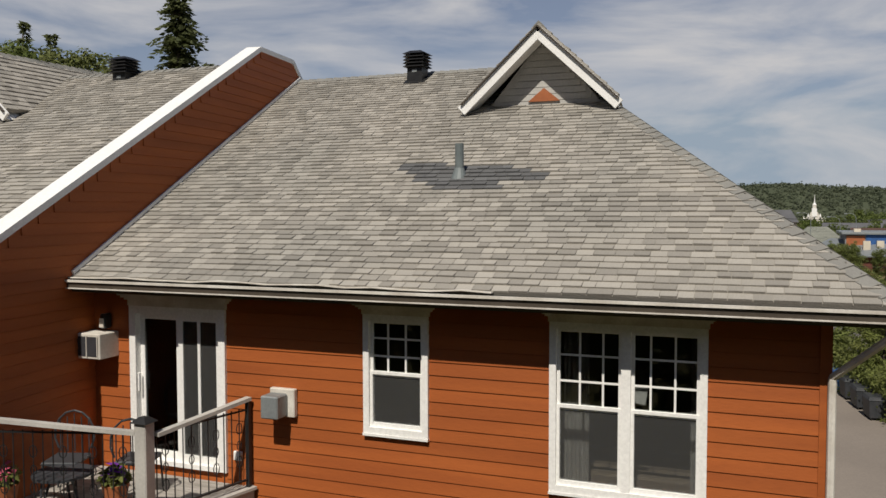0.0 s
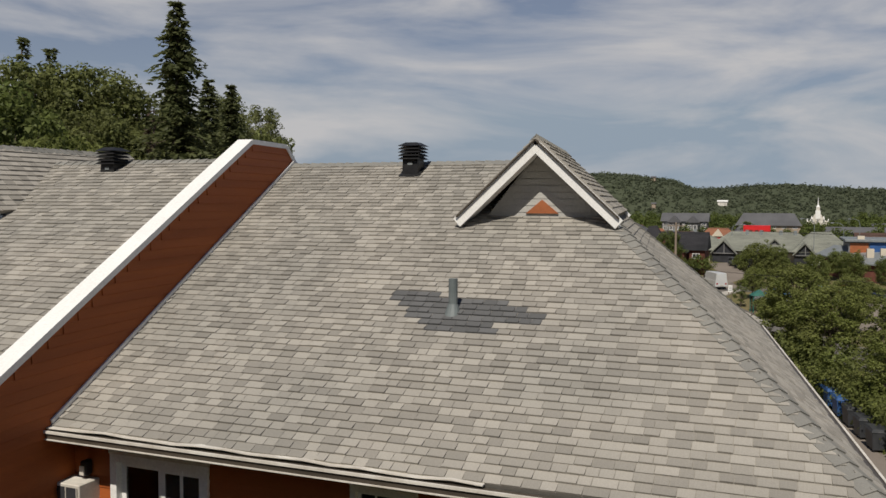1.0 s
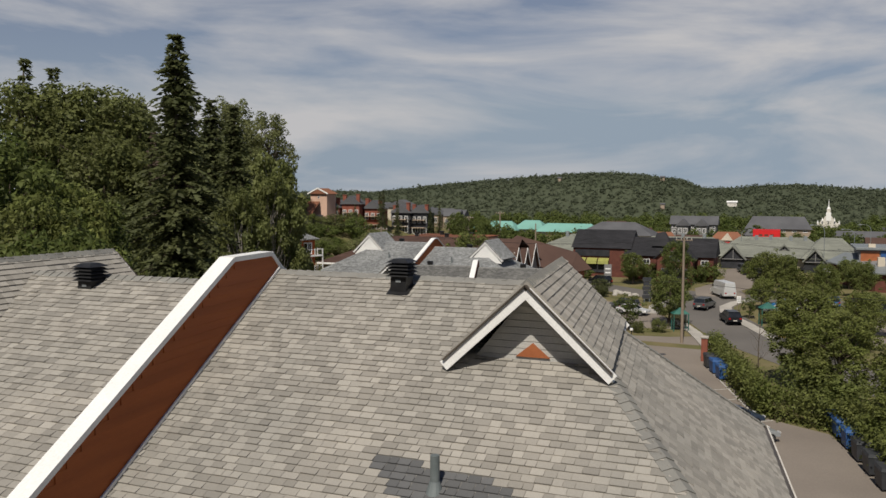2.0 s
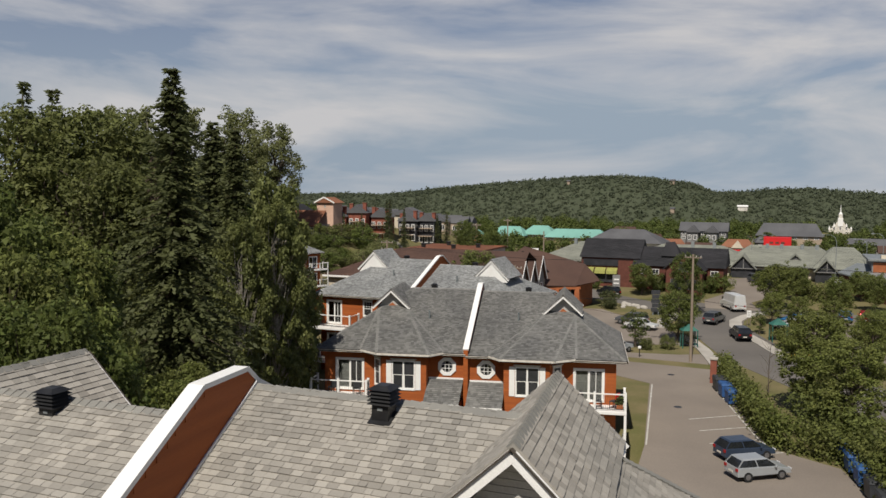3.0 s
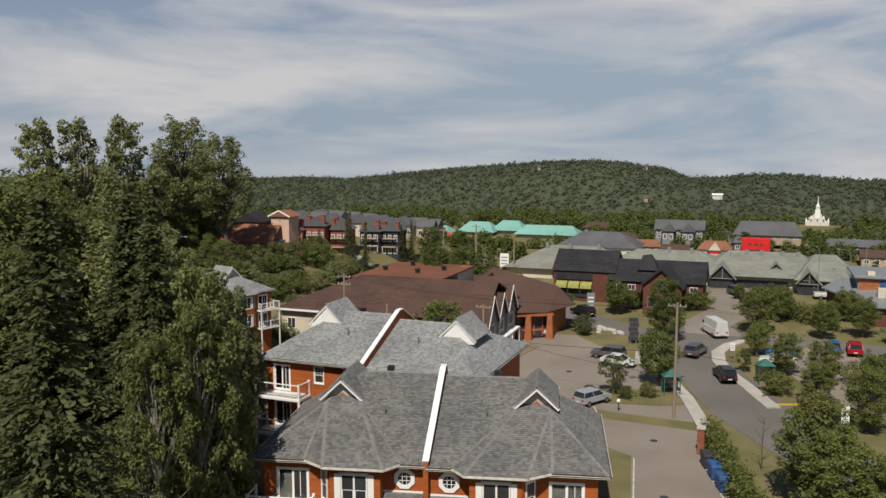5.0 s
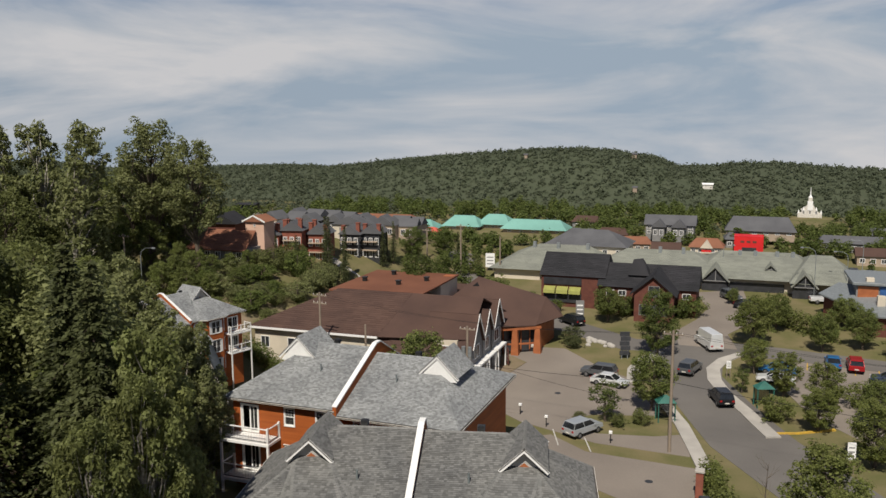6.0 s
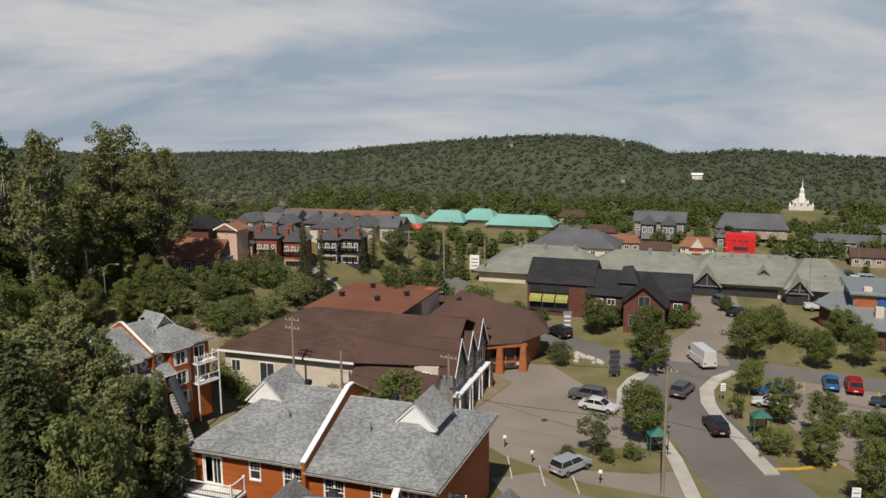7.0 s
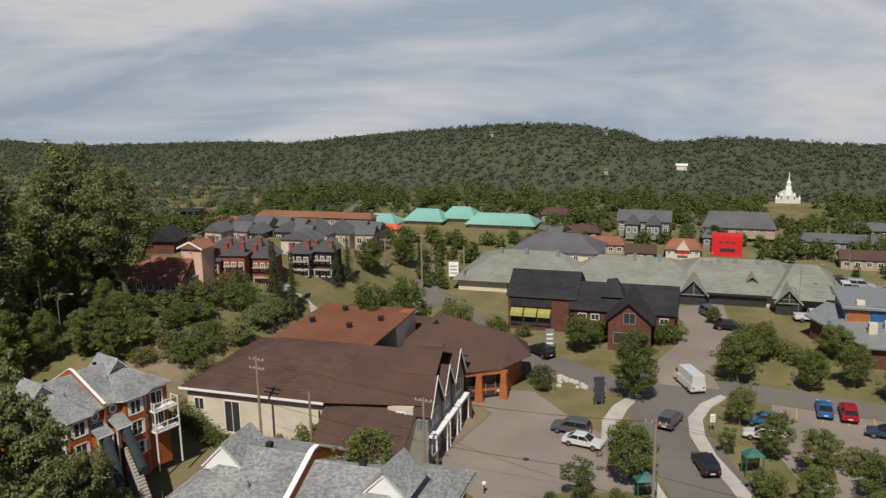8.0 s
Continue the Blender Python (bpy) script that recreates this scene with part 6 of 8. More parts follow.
def timber_lodge():
    """The long restaurant: cream wing, brown shingle roofs, gabled front on the lot side, timber lodge at the end."""
    ob = thing("restaurant", "long brown-roofed restaurant with cream walls and timber lodge end", "restaurant", pose(0, 0, 0))
    part("cream_wall", boxes((-54.4, 93.6, -9.5, -38.2, 110, -2.45), (-38.199, 95.2, -9.5, -28.2, 110, -2.45)), M_CREAM, ob, "cream stucco walls")
    bm = bmesh.new()
    # main hip roof with its long southern slope, and a lower wing towards the corner
    for k, corners in enumerate(([(-55.0, 93.0, -2.4), (-38.0, 93.0, -2.4), (-37.0, 101.6, 1.05), (-47.0, 101.6, 1.05)], [(-37.99, 93.0, -2.4), (-27.6, 95.0, -2.4), (-28.0, 101.6, 1.05), (-36.99, 101.6, 1.05)], [(-55.0, 110.4, -2.4), (-55.0, 93.0, -2.4), (-47.0, 101.6, 1.05)], [(-27.6, 110.4, -2.4), (-55.0, 110.4, -2.4), (-47.0, 101.6, 1.05), (-28.0, 101.6, 1.05)], [(-38.6, 90.6, -6.3), (-29.0, 90.6, -6.3), (-28.4, 96.6, -1.6), (-38.0, 94.2, -1.9)])):
        bm = bmesh.new()
        slab(bm, corners, 0.12)
        slope = part("roof", bm, M_BROWNROOF, ob, "brown shingle roof slope")
        roof = slope if k == 0 else roof
    courses(roof, [(-55.0, 93.0, -2.4), (-38.0, 93.0, -2.4), (-37.0, 101.6, 1.05), (-47.0, 101.6, 1.05)], M_BROWNROOF, 1)
    courses(roof, [(-38.6, 90.6, -6.3), (-29.0, 90.6, -6.3), (-28.4, 96.6, -1.6), (-38.0, 94.2, -1.9)], M_BROWNROOF, 2)
    bm = bmesh.new()
    beam(bm, (-55.0, 92.98, -2.5), (-38.0, 92.98, -2.5), 0.12, 0.24)
    part("fascia", bm, M_WHITE, ob, "white fascia board")
    bm = bmesh.new()
    hull(bm, [(-38.4, 91.2, -9.5), (-29.3, 91.2, -9.5), (-28.6, 95.19, -9.5), (-38.4, 95.19, -9.5)], [(-38.4, 91.2, -6.25), (-29.3, 91.2, -6.25), (-28.6, 95.19, -2.8), (-38.4, 95.19, -2.6)])
    part("wing_wall", bm, M_CREAM, ob)
    for x, w, h in ((-49.0, 1.9, 3.6), (-53.0, 1.2, 1.4)):
        small_window(ob, x, 93.6, -7.2 if h > 2 else -5.0, w, h)
    # three gables along the lot
    for k, (y, w, apex, foot) in enumerate(((96.8, 4.2, 0.2, -3.2), (100.9, 3.2, -0.1, -2.7), (105.0, 3.8, 0.3, -2.8))):
        g = part("gable_wall", boxes((-29.5, y - w / 2, -9.3, -27.4, y + w / 2, foot)), M_GREYWALL, ob, "grey and white gabled front bay")
        bm = bmesh.new()
        hull(bm, [(-27.5, y - w / 2, foot), (-27.5, y + w / 2, foot), (-27.5, y, apex - 0.1)], [(-27.39, y - w / 2, foot), (-27.39, y + w / 2, foot), (-27.39, y, apex - 0.1)])
        part("gable_face", bm, M_GREYWALL, g)
        bm = bmesh.new()
        slab(bm, [(-33.0, y - w / 2 - 0.3, foot - 0.2), (-27.0, y - w / 2 - 0.3, foot - 0.2), (-27.0, y, apex), (-33.0, y, apex)], 0.1)
        slab(bm, [(-27.0, y + w / 2 + 0.3, foot - 0.2), (-33.0, y + w / 2 + 0.3, foot - 0.2), (-33.0, y, apex), (-27.0, y, apex)], 0.1)
        part("gable_roof", bm, M_BROWNROOF, g)
        bm = bmesh.new()
        beam(bm, (-26.98, y - w / 2 - 0.3, foot - 0.28), (-26.98, y, apex - 0.06), 0.20, 0.06, (1, 0, 0)), beam(bm, (-26.98, y + w / 2 + 0.3, foot - 0.28), (-26.98, y, apex - 0.06), 0.20, 0.06, (1, 0, 0))
        part("rake_board", bm, M_WHITE, g)
        small_window(g, -27.39, y, -4.9, w * 0.5, 1.5, face="x"), small_window(g, -27.39, y, -8.2, w * 0.6, 2.2, face="x")
        part("ledge", boxes((-27.39, y - w / 2, -5.7, -26.6, y + w / 2, -5.5)), M_WHITE, g)
        for q in (-1, 1):
            part("porch_post", boxes((-26.75, y + q * w * 0.42 - 0.09, -9.1, -26.6, y + q * w * 0.42 + 0.09, -5.71)), M_WHITE, g)
    # gable end towards the road, cream with dark edge
    sgw = part("end_wall", boxes((-31.6, 94.4, -5.6, -28.9, 95.18, -2.5)), M_CREAM, ob)
    small_window(sgw, -30.2, 94.4, -4.7, 1.0, 1.6)
    # terracotta flat wing
    part("flat_wing", boxes((-48.6, 110.45, -9, -36.6, 117.2, 0.45)), M_CREAM, ob)
    fr = part("flat_roof", boxes((-48.9, 102.4, 0.455, -36.4, 117.5, 0.65)), M_DECKROOF, ob, "terracotta-coloured low roof")
    for x, y in ((-46.9, 109), (-45.0, 114.5), (-41.6, 108.0), (-39.0, 111.5)):
        v = part("roof_fan", boxes((x - 0.25, y - 0.25, 0.651, x + 0.25, y + 0.25, 1.1)), M_BLACK, fr)
        part("hood", bevelled(boxes((x - 0.35, y - 0.35, 1.101, x + 0.35, y + 0.35, 1.25)), 0.04), M_BLACK, v)
    # timber lodge
    bm = bmesh.new()
    ring = [(-34.5, 111.5), (-30.0, 111.3), (-24.0, 114.6), (-23.4, 120.0), (-34.5, 120.0)]
    hull(bm, [(x, y, -9) for x, y in ring], [(x, y, -4.3) for x, y in ring])
    lod = part("lodge_wall", bm, M_ORANGEWOOD, ob, "orange-brown timber and brick walls")
    bm = bmesh.new()
    apex = (-33.2, 116.4, 0.75)
    rid = (-24.0, 117.4, -1.7)
    slab(bm, [(-38.5, 111.0, -3.6), (-29.0, 109.2, -4.3), (-24.2, 112.4, -4.5), rid, apex], 0.14)
    slab(bm, [(-24.2, 112.4, -4.5), (-21.6, 117.0, -4.1), rid], 0.14)
    slab(bm, [(-21.6, 117.0, -4.1), (-23.0, 121.5, -4.0), (-38.0, 121.5, -3.8), apex, rid], 0.14)
    slab(bm, [(-38.0, 121.5, -3.8), (-38.5, 111.0, -3.6), apex], 0.14)
    slab(bm, [(-45.0, 117.9, -3.1), (-36.5, 117.9, -3.1), (-35.5, 120.4, -1.2), (-45.0, 120.4, -1.2)], 0.14)
    slab(bm, [(-36.5, 122.9, -3.1), (-45.0, 122.9, -3.1), (-45.0, 120.4, -1.2), (-35.5, 120.4, -1.2)], 0.14)
    lr = part("lodge_roof", bm, M_BROWNROOF, ob, "sweeping brown shingle roof")
    part("rear_wing", boxes((-44.6, 118.3, -9, -36.5, 122.4, -3.2)), M_ORANGEWOOD, ob)
    dm = bmesh.new()
    hull(dm, [(-33.6, 114.9, -0.35), (-32.6, 114.9, -0.35), (-33.1, 114.9, 0.1)], [(-33.6, 116.2, -0.35), (-32.6, 116.2, -0.35), (-33.1, 116.2, 0.1)])
    part("dormer", dm, M_BLACK, lr)
    chimney(ob, -37.4, 116.2, -4, 0.55, M_ORANGEWOOD, 1.2)
    for x in (-29.2, -26.6, -24.0):
        y = 109.6 + (x + 29.2) * 0.60
        post = bmesh.new()
        hull(post, [(x - 0.55, y - 0.5, -9.1), (x + 0.55, y - 0.5, -9.1), (x + 0.55, y + 0.5, -9.1), (x - 0.55, y + 0.5, -9.1)], [(x - 0.32, y - 0.3, -5.0), (x + 0.32, y - 0.3, -5.0), (x + 0.32, y + 0.3, -5.0), (x - 0.32, y + 0.3, -5.0)])
        part("pier", post, M_ORANGEWOOD, ob, "tapered orange timber pier")
    bm = bmesh.new()
    beam(bm, (-29.6, 109.4, -4.85), (-23.6, 112.9, -4.85), 0.3, 0.35), beam(bm, (-29.6, 109.4, -6.9), (-23.6, 112.9, -6.9), 0.2, 0.2)
    part("porch_beam", bm, M_ORANGEWOOD, ob)
    bm = bmesh.new()
    for k in range(6):
        f = k / 5
        x, y = -29.3 + 5.2 * f, 110.6 + 3.1 * f
        beam(bm, (x, y, -8.9), (x, y, -5.0), 0.14, 0.14, (0, 1, 0))
    part("mullions", bm, M_ORANGEWOOD, ob)
    bm = bmesh.new()
    hull(bm, [(-29.6, 110.6, -8.8), (-23.9, 113.9, -8.8), (-23.9, 114.0, -8.8), (-29.6, 110.7, -8.8)], [(-29.6, 110.6, -5.1), (-23.9, 113.9, -5.1), (-23.9, 114.0, -5.1), (-29.6, 110.7, -5.1)])
    part("glazing", bm, M_DARKWALL, ob)
    # timber-framed entrance gable
    bm = bmesh.new()
    for a, b in (((-31.4, 108.4, -4.6), (-30.0, 108.6, -2.2)), ((-28.6, 109.3, -4.6), (-30.0, 108.6, -2.2)), ((-31.4, 108.4, -4.5), (-28.6, 109.3, -4.5)), ((-30.0, 108.6, -4.5), (-30.0, 108.6, -2.2)), ((-31.2, 108.5, -9), (-31.2, 108.5, -4.5)), ((-28.8, 109.2, -9), (-28.8, 109.2, -4.5))):
        beam(bm, a, b, 0.2, 0.2, (0.3, -1, 0.01))
    part("entrance_truss", bm, M_ORANGEWOOD, ob)
    bm = bmesh.new()
    slab(bm, [(-31.9, 108.0, -4.8), (-30.0, 108.2, -1.95), (-31.6, 113.4, -1.95), (-33.4, 113.0, -4.6)], 0.12)
    slab(bm, [(-30.0, 108.2, -1.95), (-28.0, 109.0, -4.8), (-29.6, 113.8, -4.6), (-31.6, 113.4, -1.95)], 0.12)
    part("entrance_roof", bm, M_BROWNROOF, ob)
    return ob


def black_roof_shops():
    ob = thing("shop_building", "dark brick shops with black roofs and yellow awnings", "shop", pose(0, 0, 0))
    part("wall", boxes((-29.0, 136.4, -8, -19.2, 146, -2.2), (-19.199, 135.2, -8, -5.4, 145, -3.2)), M_BRICK, ob)
    bm = bmesh.new()
    prism_roof(bm, -29.0, 136.4, -19.2, 146, -2.2, 3.0, 0, 0.3), prism_roof(bm, -19.6, 135.2, -5.4, 145, -3.2, 2.9, 0.0, 0.4)
    roof = part("roof", bm, M_BLACKROOF, ob)
    courses(roof, [(-29.3, 136.1, -2.19), (-18.9, 136.1, -2.19), (-18.9, 141.2, 0.81), (-29.3, 141.2, 0.81)], M_BLACKROOF, 5)
    courses(roof, [(-20.0, 134.8, -3.19), (-5.0, 134.8, -3.19), (-5.0, 140.1, -0.29), (-20.0, 140.1, -0.29)], M_BLACKROOF, 6)
    part("shop_glazing", boxes((-28.6, 136.2, -3.6, -22.6, 136.39, -2.5), (-28.6, 136.2, -6.4, -22.6, 136.39, -5.0)), M_DARKWALL, ob)
    for k in range(3):
        bm = bmesh.new()
        x = -28.5 + k * 2.0
        hull(bm, [(x, 135.4, -4.9), (x + 1.8, 135.4, -4.9), (x + 1.8, 136.39, -4.7), (x, 136.39, -4.7)], [(x, 135.5, -4.4), (x + 1.8, 135.5, -4.4), (x + 1.8, 136.39, -3.9), (x, 136.39, -3.9)])
        part("awning", bm, M_YELLOWSIGN, ob, "yellow shop awning")
    gw = part("gable_wall", boxes((-13.9, 131.0, -8, -8.3, 135.19, -3.0)), M_BRICK, ob)
    bm = bmesh.new()
    hull(bm, [(-13.9, 131.0, -3.0), (-8.3, 131.0, -3.0), (-11.1, 131.0, -0.75)], [(-13.9, 131.3, -3.0), (-8.3, 131.3, -3.0), (-11.1, 131.3, -0.75)])
    part("gable_face", bm, M_BRICK, gw)
    bm = bmesh.new()
    slab(bm, [(-14.4, 130.5, -3.35), (-11.1, 130.5, -0.55), (-11.1, 139.5, -0.55), (-14.4, 139.5, -3.35)][::-1], 0.15), slab(bm, [(-7.8, 130.5, -3.35), (-7.8, 139.5, -3.35), (-11.1, 139.5, -0.55), (-11.1, 130.5, -0.55)], 0.15)
    part("gable_roof", bm, M_BLACKROOF, ob)
    small_window(ob, -11.1, 131.0, -3.6, 1.6, 1.6, frame=M_GREYWALL), small_window(ob, -11.1, 131.0, -6.4, 4.2, 1.6, frame=M_GREYWALL)
    for x in (-18.0, -16.2, -6.8):
        small_window(ob, x, 135.2, -4.6, 1.2, 0.9)
    bm = bmesh.new()
    hull(bm, [(-15.6, 136.8, -1.6), (-12.4, 136.8, -1.6), (-12.4, 139, -1.2), (-15.6, 139, -1.2)], [(-15.0, 138.6, 0.55), (-13.6, 138.6, 0.75), (-13.6, 139, 0.75), (-15.0, 139, 0.55)])
    part("roof_peak", bm, M_BLACKROOF, ob)
    return ob


def mall():
    ob = thing("shopping_mall", "long low mall with sage-green shingle roof", "mall", pose(0, 0, 0))
    part("wall", boxes((-41.4, 152.6, -7, -33.0, 172, -4.5), (-32.999, 153.4, -7, 16.0, 172, -4.4)), M_CREAM, ob)
    hips = [(-42, 152, -19.5, 174, -4.35, 3.2, 7), (-24.5, 153, -2.0, 172, -4.2, 3.0, 6), (-6.6, 152.6, 13.4, 173, -4.1, 3.2, 4.5), (8.5, 150.6, 18.2, 170, -4.0, 3.3, 3.6)]
    for k, (x0, y0, x1, y1, z, rise, hip) in enumerate(hips):
        bm = bmesh.new()
        prism_roof(bm, x0, y0, x1, y1, z, rise, hip, 0.4)
        r = part("roof", bm, M_GREENROOF, ob)
        m = (y0 + y1) / 2
        courses(r, [(x0 - 0.4, y0 - 0.4, z), (x1 + 0.4, y0 - 0.4, z), (x1 + 0.4 - hip, m, z + rise), (x0 - 0.4 + hip, m, z + rise)], M_GREENROOF, 70 + k)
    for x, y, w, h in ((-3.2, 151.6, 4.6, 2.4), (10.4, 149.8, 4.0, 2.2), (5.5, 155.5, 1.8, 0.9)):
        g = bmesh.new()
        z = -4.6 if h > 1.5 else -2.9
        slab(g, [(x - w / 2, y, z), (x, y, z + h), (x, y + 6, z + h), (x - w / 2, y + 6, z)][::-1], 0.15), slab(g, [(x + w / 2, y, z), (x + w / 2, y + 6, z), (x, y + 6, z + h), (x, y, z + h)], 0.15)
        part("entrance_gable", g, M_GREENROOF, ob)
        bm = bmesh.new()
        hull(bm, [(x - w / 2 + 0.3, y + 0.5, z), (x + w / 2 - 0.3, y + 0.5, z), (x, y + 0.5, z + h - 0.3)], [(x - w / 2 + 0.3, y + 0.6, z), (x + w / 2 - 0.3, y + 0.6, z), (x, y + 0.6, z + h - 0.3)])
        part("glazing", bm, M_DARKWALL, ob)
        bm = bmesh.new()
        for a, b in (((x - w / 2, y + 0.4, z), (x, y + 0.4, z + h)), ((x + w / 2, y + 0.4, z), (x, y + 0.4, z + h)), ((x - w / 2, y + 0.4, z + 0.05), (x + w / 2, y + 0.4, z + 0.05)), ((x, y + 0.4, z), (x, y + 0.4, z + h))):
            beam(bm, a, b, 0.12, 0.16, (0, 1, 0.01))
        part("truss", bm, M_GREYWALL, ob)
        part("doorway", boxes((x - w / 2 + 0.2, y + 0.7, -7, x + w / 2 - 0.2, y + 0.8, z)), M_DARKWALL, ob)
    part("shopfront", boxes((-19, 153.1, -6.4, -6, 153.39, -4.8), (-1, 153.1, -6.4, 7.5, 153.39, -4.8)), M_DARKWALL, ob)
    for x in (-36, -31.5, -26, -13, -9, 0.5, 3, 6.5, 9):
        part("roof_box", boxes((x - 0.3, 161, -1.9, x + 0.3, 161.6, -0.55)), M_GREYMETAL, ob)
    return ob


def church():
    ob = thing("church", "white church with tall steeple among trees", "church", pose(16.0, 226.9, -1.0) @ Matrix.Diagonal((1.08, 1.08, 0.89, 1)))
    part("nave", boxes((-1.5, 0.201, -2.6, 1.5, 6, 1.2)), M_WHITE, ob)
    bm = bmesh.new()
    prism_roof(bm, -1.5, 0.35, 1.5, 6, 1.2, 1.1, 0, 0.1, along="y")
    part("roof", bm, M_WHITE_OLD, ob)
    fa = bmesh.new()
    steps = [(2.5, -2.6), (2.5, 0.5), (2.1, 0.9), (1.5, 1.3), (1.05, 2.1), (0.75, 2.9)]
    for (w0, z0), (w1, z1) in zip(steps, steps[1:]):
        hull(fa, [(-w0, -0.3, z0), (w0, -0.3, z0), (w0, 0.2, z0), (-w0, 0.2, z0)], [(-w1, -0.3, z1), (w1, -0.3, z1), (w1, 0.2, z1), (-w1, 0.2, z1)])
    part("facade", fa, M_WHITE_OLD, ob, "stepped white facade with curved shoulders")
    tw = part("tower", boxes((-0.55, -0.4, 1.6, 0.55, 0.7, 4.0)), M_WHITE, ob)
    part("belfry", boxes((-0.40, -0.25, 4.001, 0.40, 0.55, 5.0)), M_WHITE_OLD, tw)
    bm = bmesh.new()
    rod(bm, (0, 0.15, 5.001), (0, 0.15, 5.6), 0.45, 0.2, 10), rod(bm, (0, 0.15, 5.6), (0, 0.15, 7.9), 0.15, 0.02, 8)
    part("spire", bm, M_WHITE, tw)
    for x, z in ((-2.3, 0.5), (2.3, 0.5), (-1.3, 1.3), (1.3, 1.3)):
        bm = bmesh.new()
        rod(bm, (x, -0.05, z), (x, -0.05, z + 0.5), 0.24, 0.2, 8), rod(bm, (x, -0.05, z + 0.5), (x, -0.05, z + 1.2), 0.2, 0.02, 8)
        part("pinnacle", bm, M_WHITE, ob)
    for x in (-1.3, 0, 1.3):
        small_window(ob, x, -0.3, 0.6, 0.4, 0.9)


def town():
    timber_lodge()
    black_roof_shops()
    mall()
    church()
    # terracotta house with pink tower
    ob = thing("tower_house", "pink stucco tower house with terracotta roof", "house", pose(0, 0, 0))
    part("tower", boxes((-70.4, 117.0, -2, -67.2, 120, 7.0)), M_PINK, ob)
    bm = bmesh.new()
    prism_roof(bm, -70.4, 117.0, -67.2, 120, 7.0, 0.95, 0, 0.35, along="y")
    part("tower_roof", bm, M_REDROOF, ob)
    bm = bmesh.new()
    beam(bm, (-70.8, 116.62, 7.0), (-68.8, 116.62, 7.95), 0.22, 0.05, (0, 1, 0)), beam(bm, (-66.8, 116.62, 7.0), (-68.8, 116.62, 7.95), 0.22, 0.05, (0, 1, 0))
    part("rake_board", bm, M_WHITE, ob)
    part("body", boxes((-77, 112.5, -2, -67.9, 117.0 - 0.001, 3.4)), M_GREYWALL, ob)
    bm = bmesh.new()
    slab(bm, [(-77.8, 111.8, 3.3), (-67.3, 111.8, 3.3), (-68.5, 116.8, 5.7), (-77.0, 116.8, 5.7)], 0.15)
    rf = part("roof", bm, M_REDROOF, ob)
    courses(rf, [(-77.8, 111.8, 3.3), (-67.3, 111.8, 3.3), (-68.5, 116.8, 5.7), (-77.0, 116.8, 5.7)], M_REDROOF, 9)
    for k in range(5):
        for z in (2.0, 0.1):
            small_window(ob, -76 + k * 1.8, 112.5, z, 0.9, 1.0)
    small_window(ob, -68.8, 117.0, 6.2, 0.35, 0.5)
    # brick condominiums
    rng = random.Random(3)
    for x, y, w, top, turn, mat, z in ((-68.6, 122.0, 3.0, 4.0, 12, M_REDBRICK, 0.6), (-65.6, 123.6, 3.2, 4.8, 12, M_REDBRICK, 0.4), (-62.6, 126.4, 3.2, 4.4, 10, M_REDBRICK, 0.0), (-60.6, 134.0, 3.4, 3.9, 6, M_DARKWALL, -0.4), (-57.6, 136.0, 3.2, 4.3, 4, M_DARKWALL, -0.8), (-71.5, 129.5, 3.6, 3.4, 12, M_GREYWALL, 1.0), (-67.8, 132.0, 3.6, 3.4, 10, M_GREYWALL, 0.8)):
        c = cabin("condominium", "brick condominium with grey gabled roof and chimneys" if mat is M_REDBRICK else "dark timber condominium with grey gabled roof", x, y, w, 4.0, top, mat, M_GREYROOF, 1.5, turn, z=z, rows=2, cols=3, group="condominiums", over=0.3, along="y")
        for q in (-1, 1):
            chimney(c, q * (w / 2 - 0.4), -1.2, top - 0.6, top + rng.uniform(1.3, 1.9), M_REDBRICK, 0.6)
        for k in (0.35, 0.68):
            part("balcony", boxes((-w / 2 + 0.3, -2.8, top * k, w / 2 - 0.3, -2.051, top * k + 0.12)), M_TAN, c)
    ob = cabin("condominium", "cream gabled block with wide arched front", -63.2, 139.0, 6.2, 3, 3.4, M_CREAM, M_GREYROOF, 1.5, 5, z=1.0, along="y", over=0.3)
    part("arch", boxes((-1.8, -1.56, 0.2, 1.8, -1.501, 2.9)), M_GREYWALL, ob)
    ob = cabin("lookout_building", "small dark timber lookout with flat roof", -91.6, 151.0, 3.2, 3.0, 3.2, M_DARKWALL, M_BLACKROOF, 0.25, 10, z=2.8, over=0.5, cols=3)
    cabin("chalet", "dark gabled house at the wood's edge", -84.5, 133, 5.0, 5, 2.2, M_BRICK, M_BLACKROOF, 1.8, 10, z=2.4, along="y", over=0.5)
    for x, y, w, h, z in ((-79, 176, 25, 1.6, -0.5), (-88, 166, 30, 1.4, 0.0)):
        cabin("motel", "long low building with terracotta roof", x, y, w, 4, h, M_TAN, M_REDROOF, 0.9, 2, z=z, cols=14, over=0.4, hip=1.0)
    # rows of grey pitched roofs
    for k in range(16):
        f = (k % 8) / 7
        x, y = -80 + 21 * f + rng.uniform(-0.8, 0.8), 142 + 12 * f + (k // 8) * 6 + rng.uniform(-1, 1)
        cabin("townhouse", "dark-roofed town house in a row", x, y, 3.4, 3.6, 2.0, rng.choice([M_GREYWALL, M_DARKWALL, M_TAN]), M_GREYROOF, 1.4, rng.uniform(-10, 10), z=2.6 - 2.2 * f - (k // 8) * 0.2, along=rng.choice("xy"), cols=2, group="town houses")
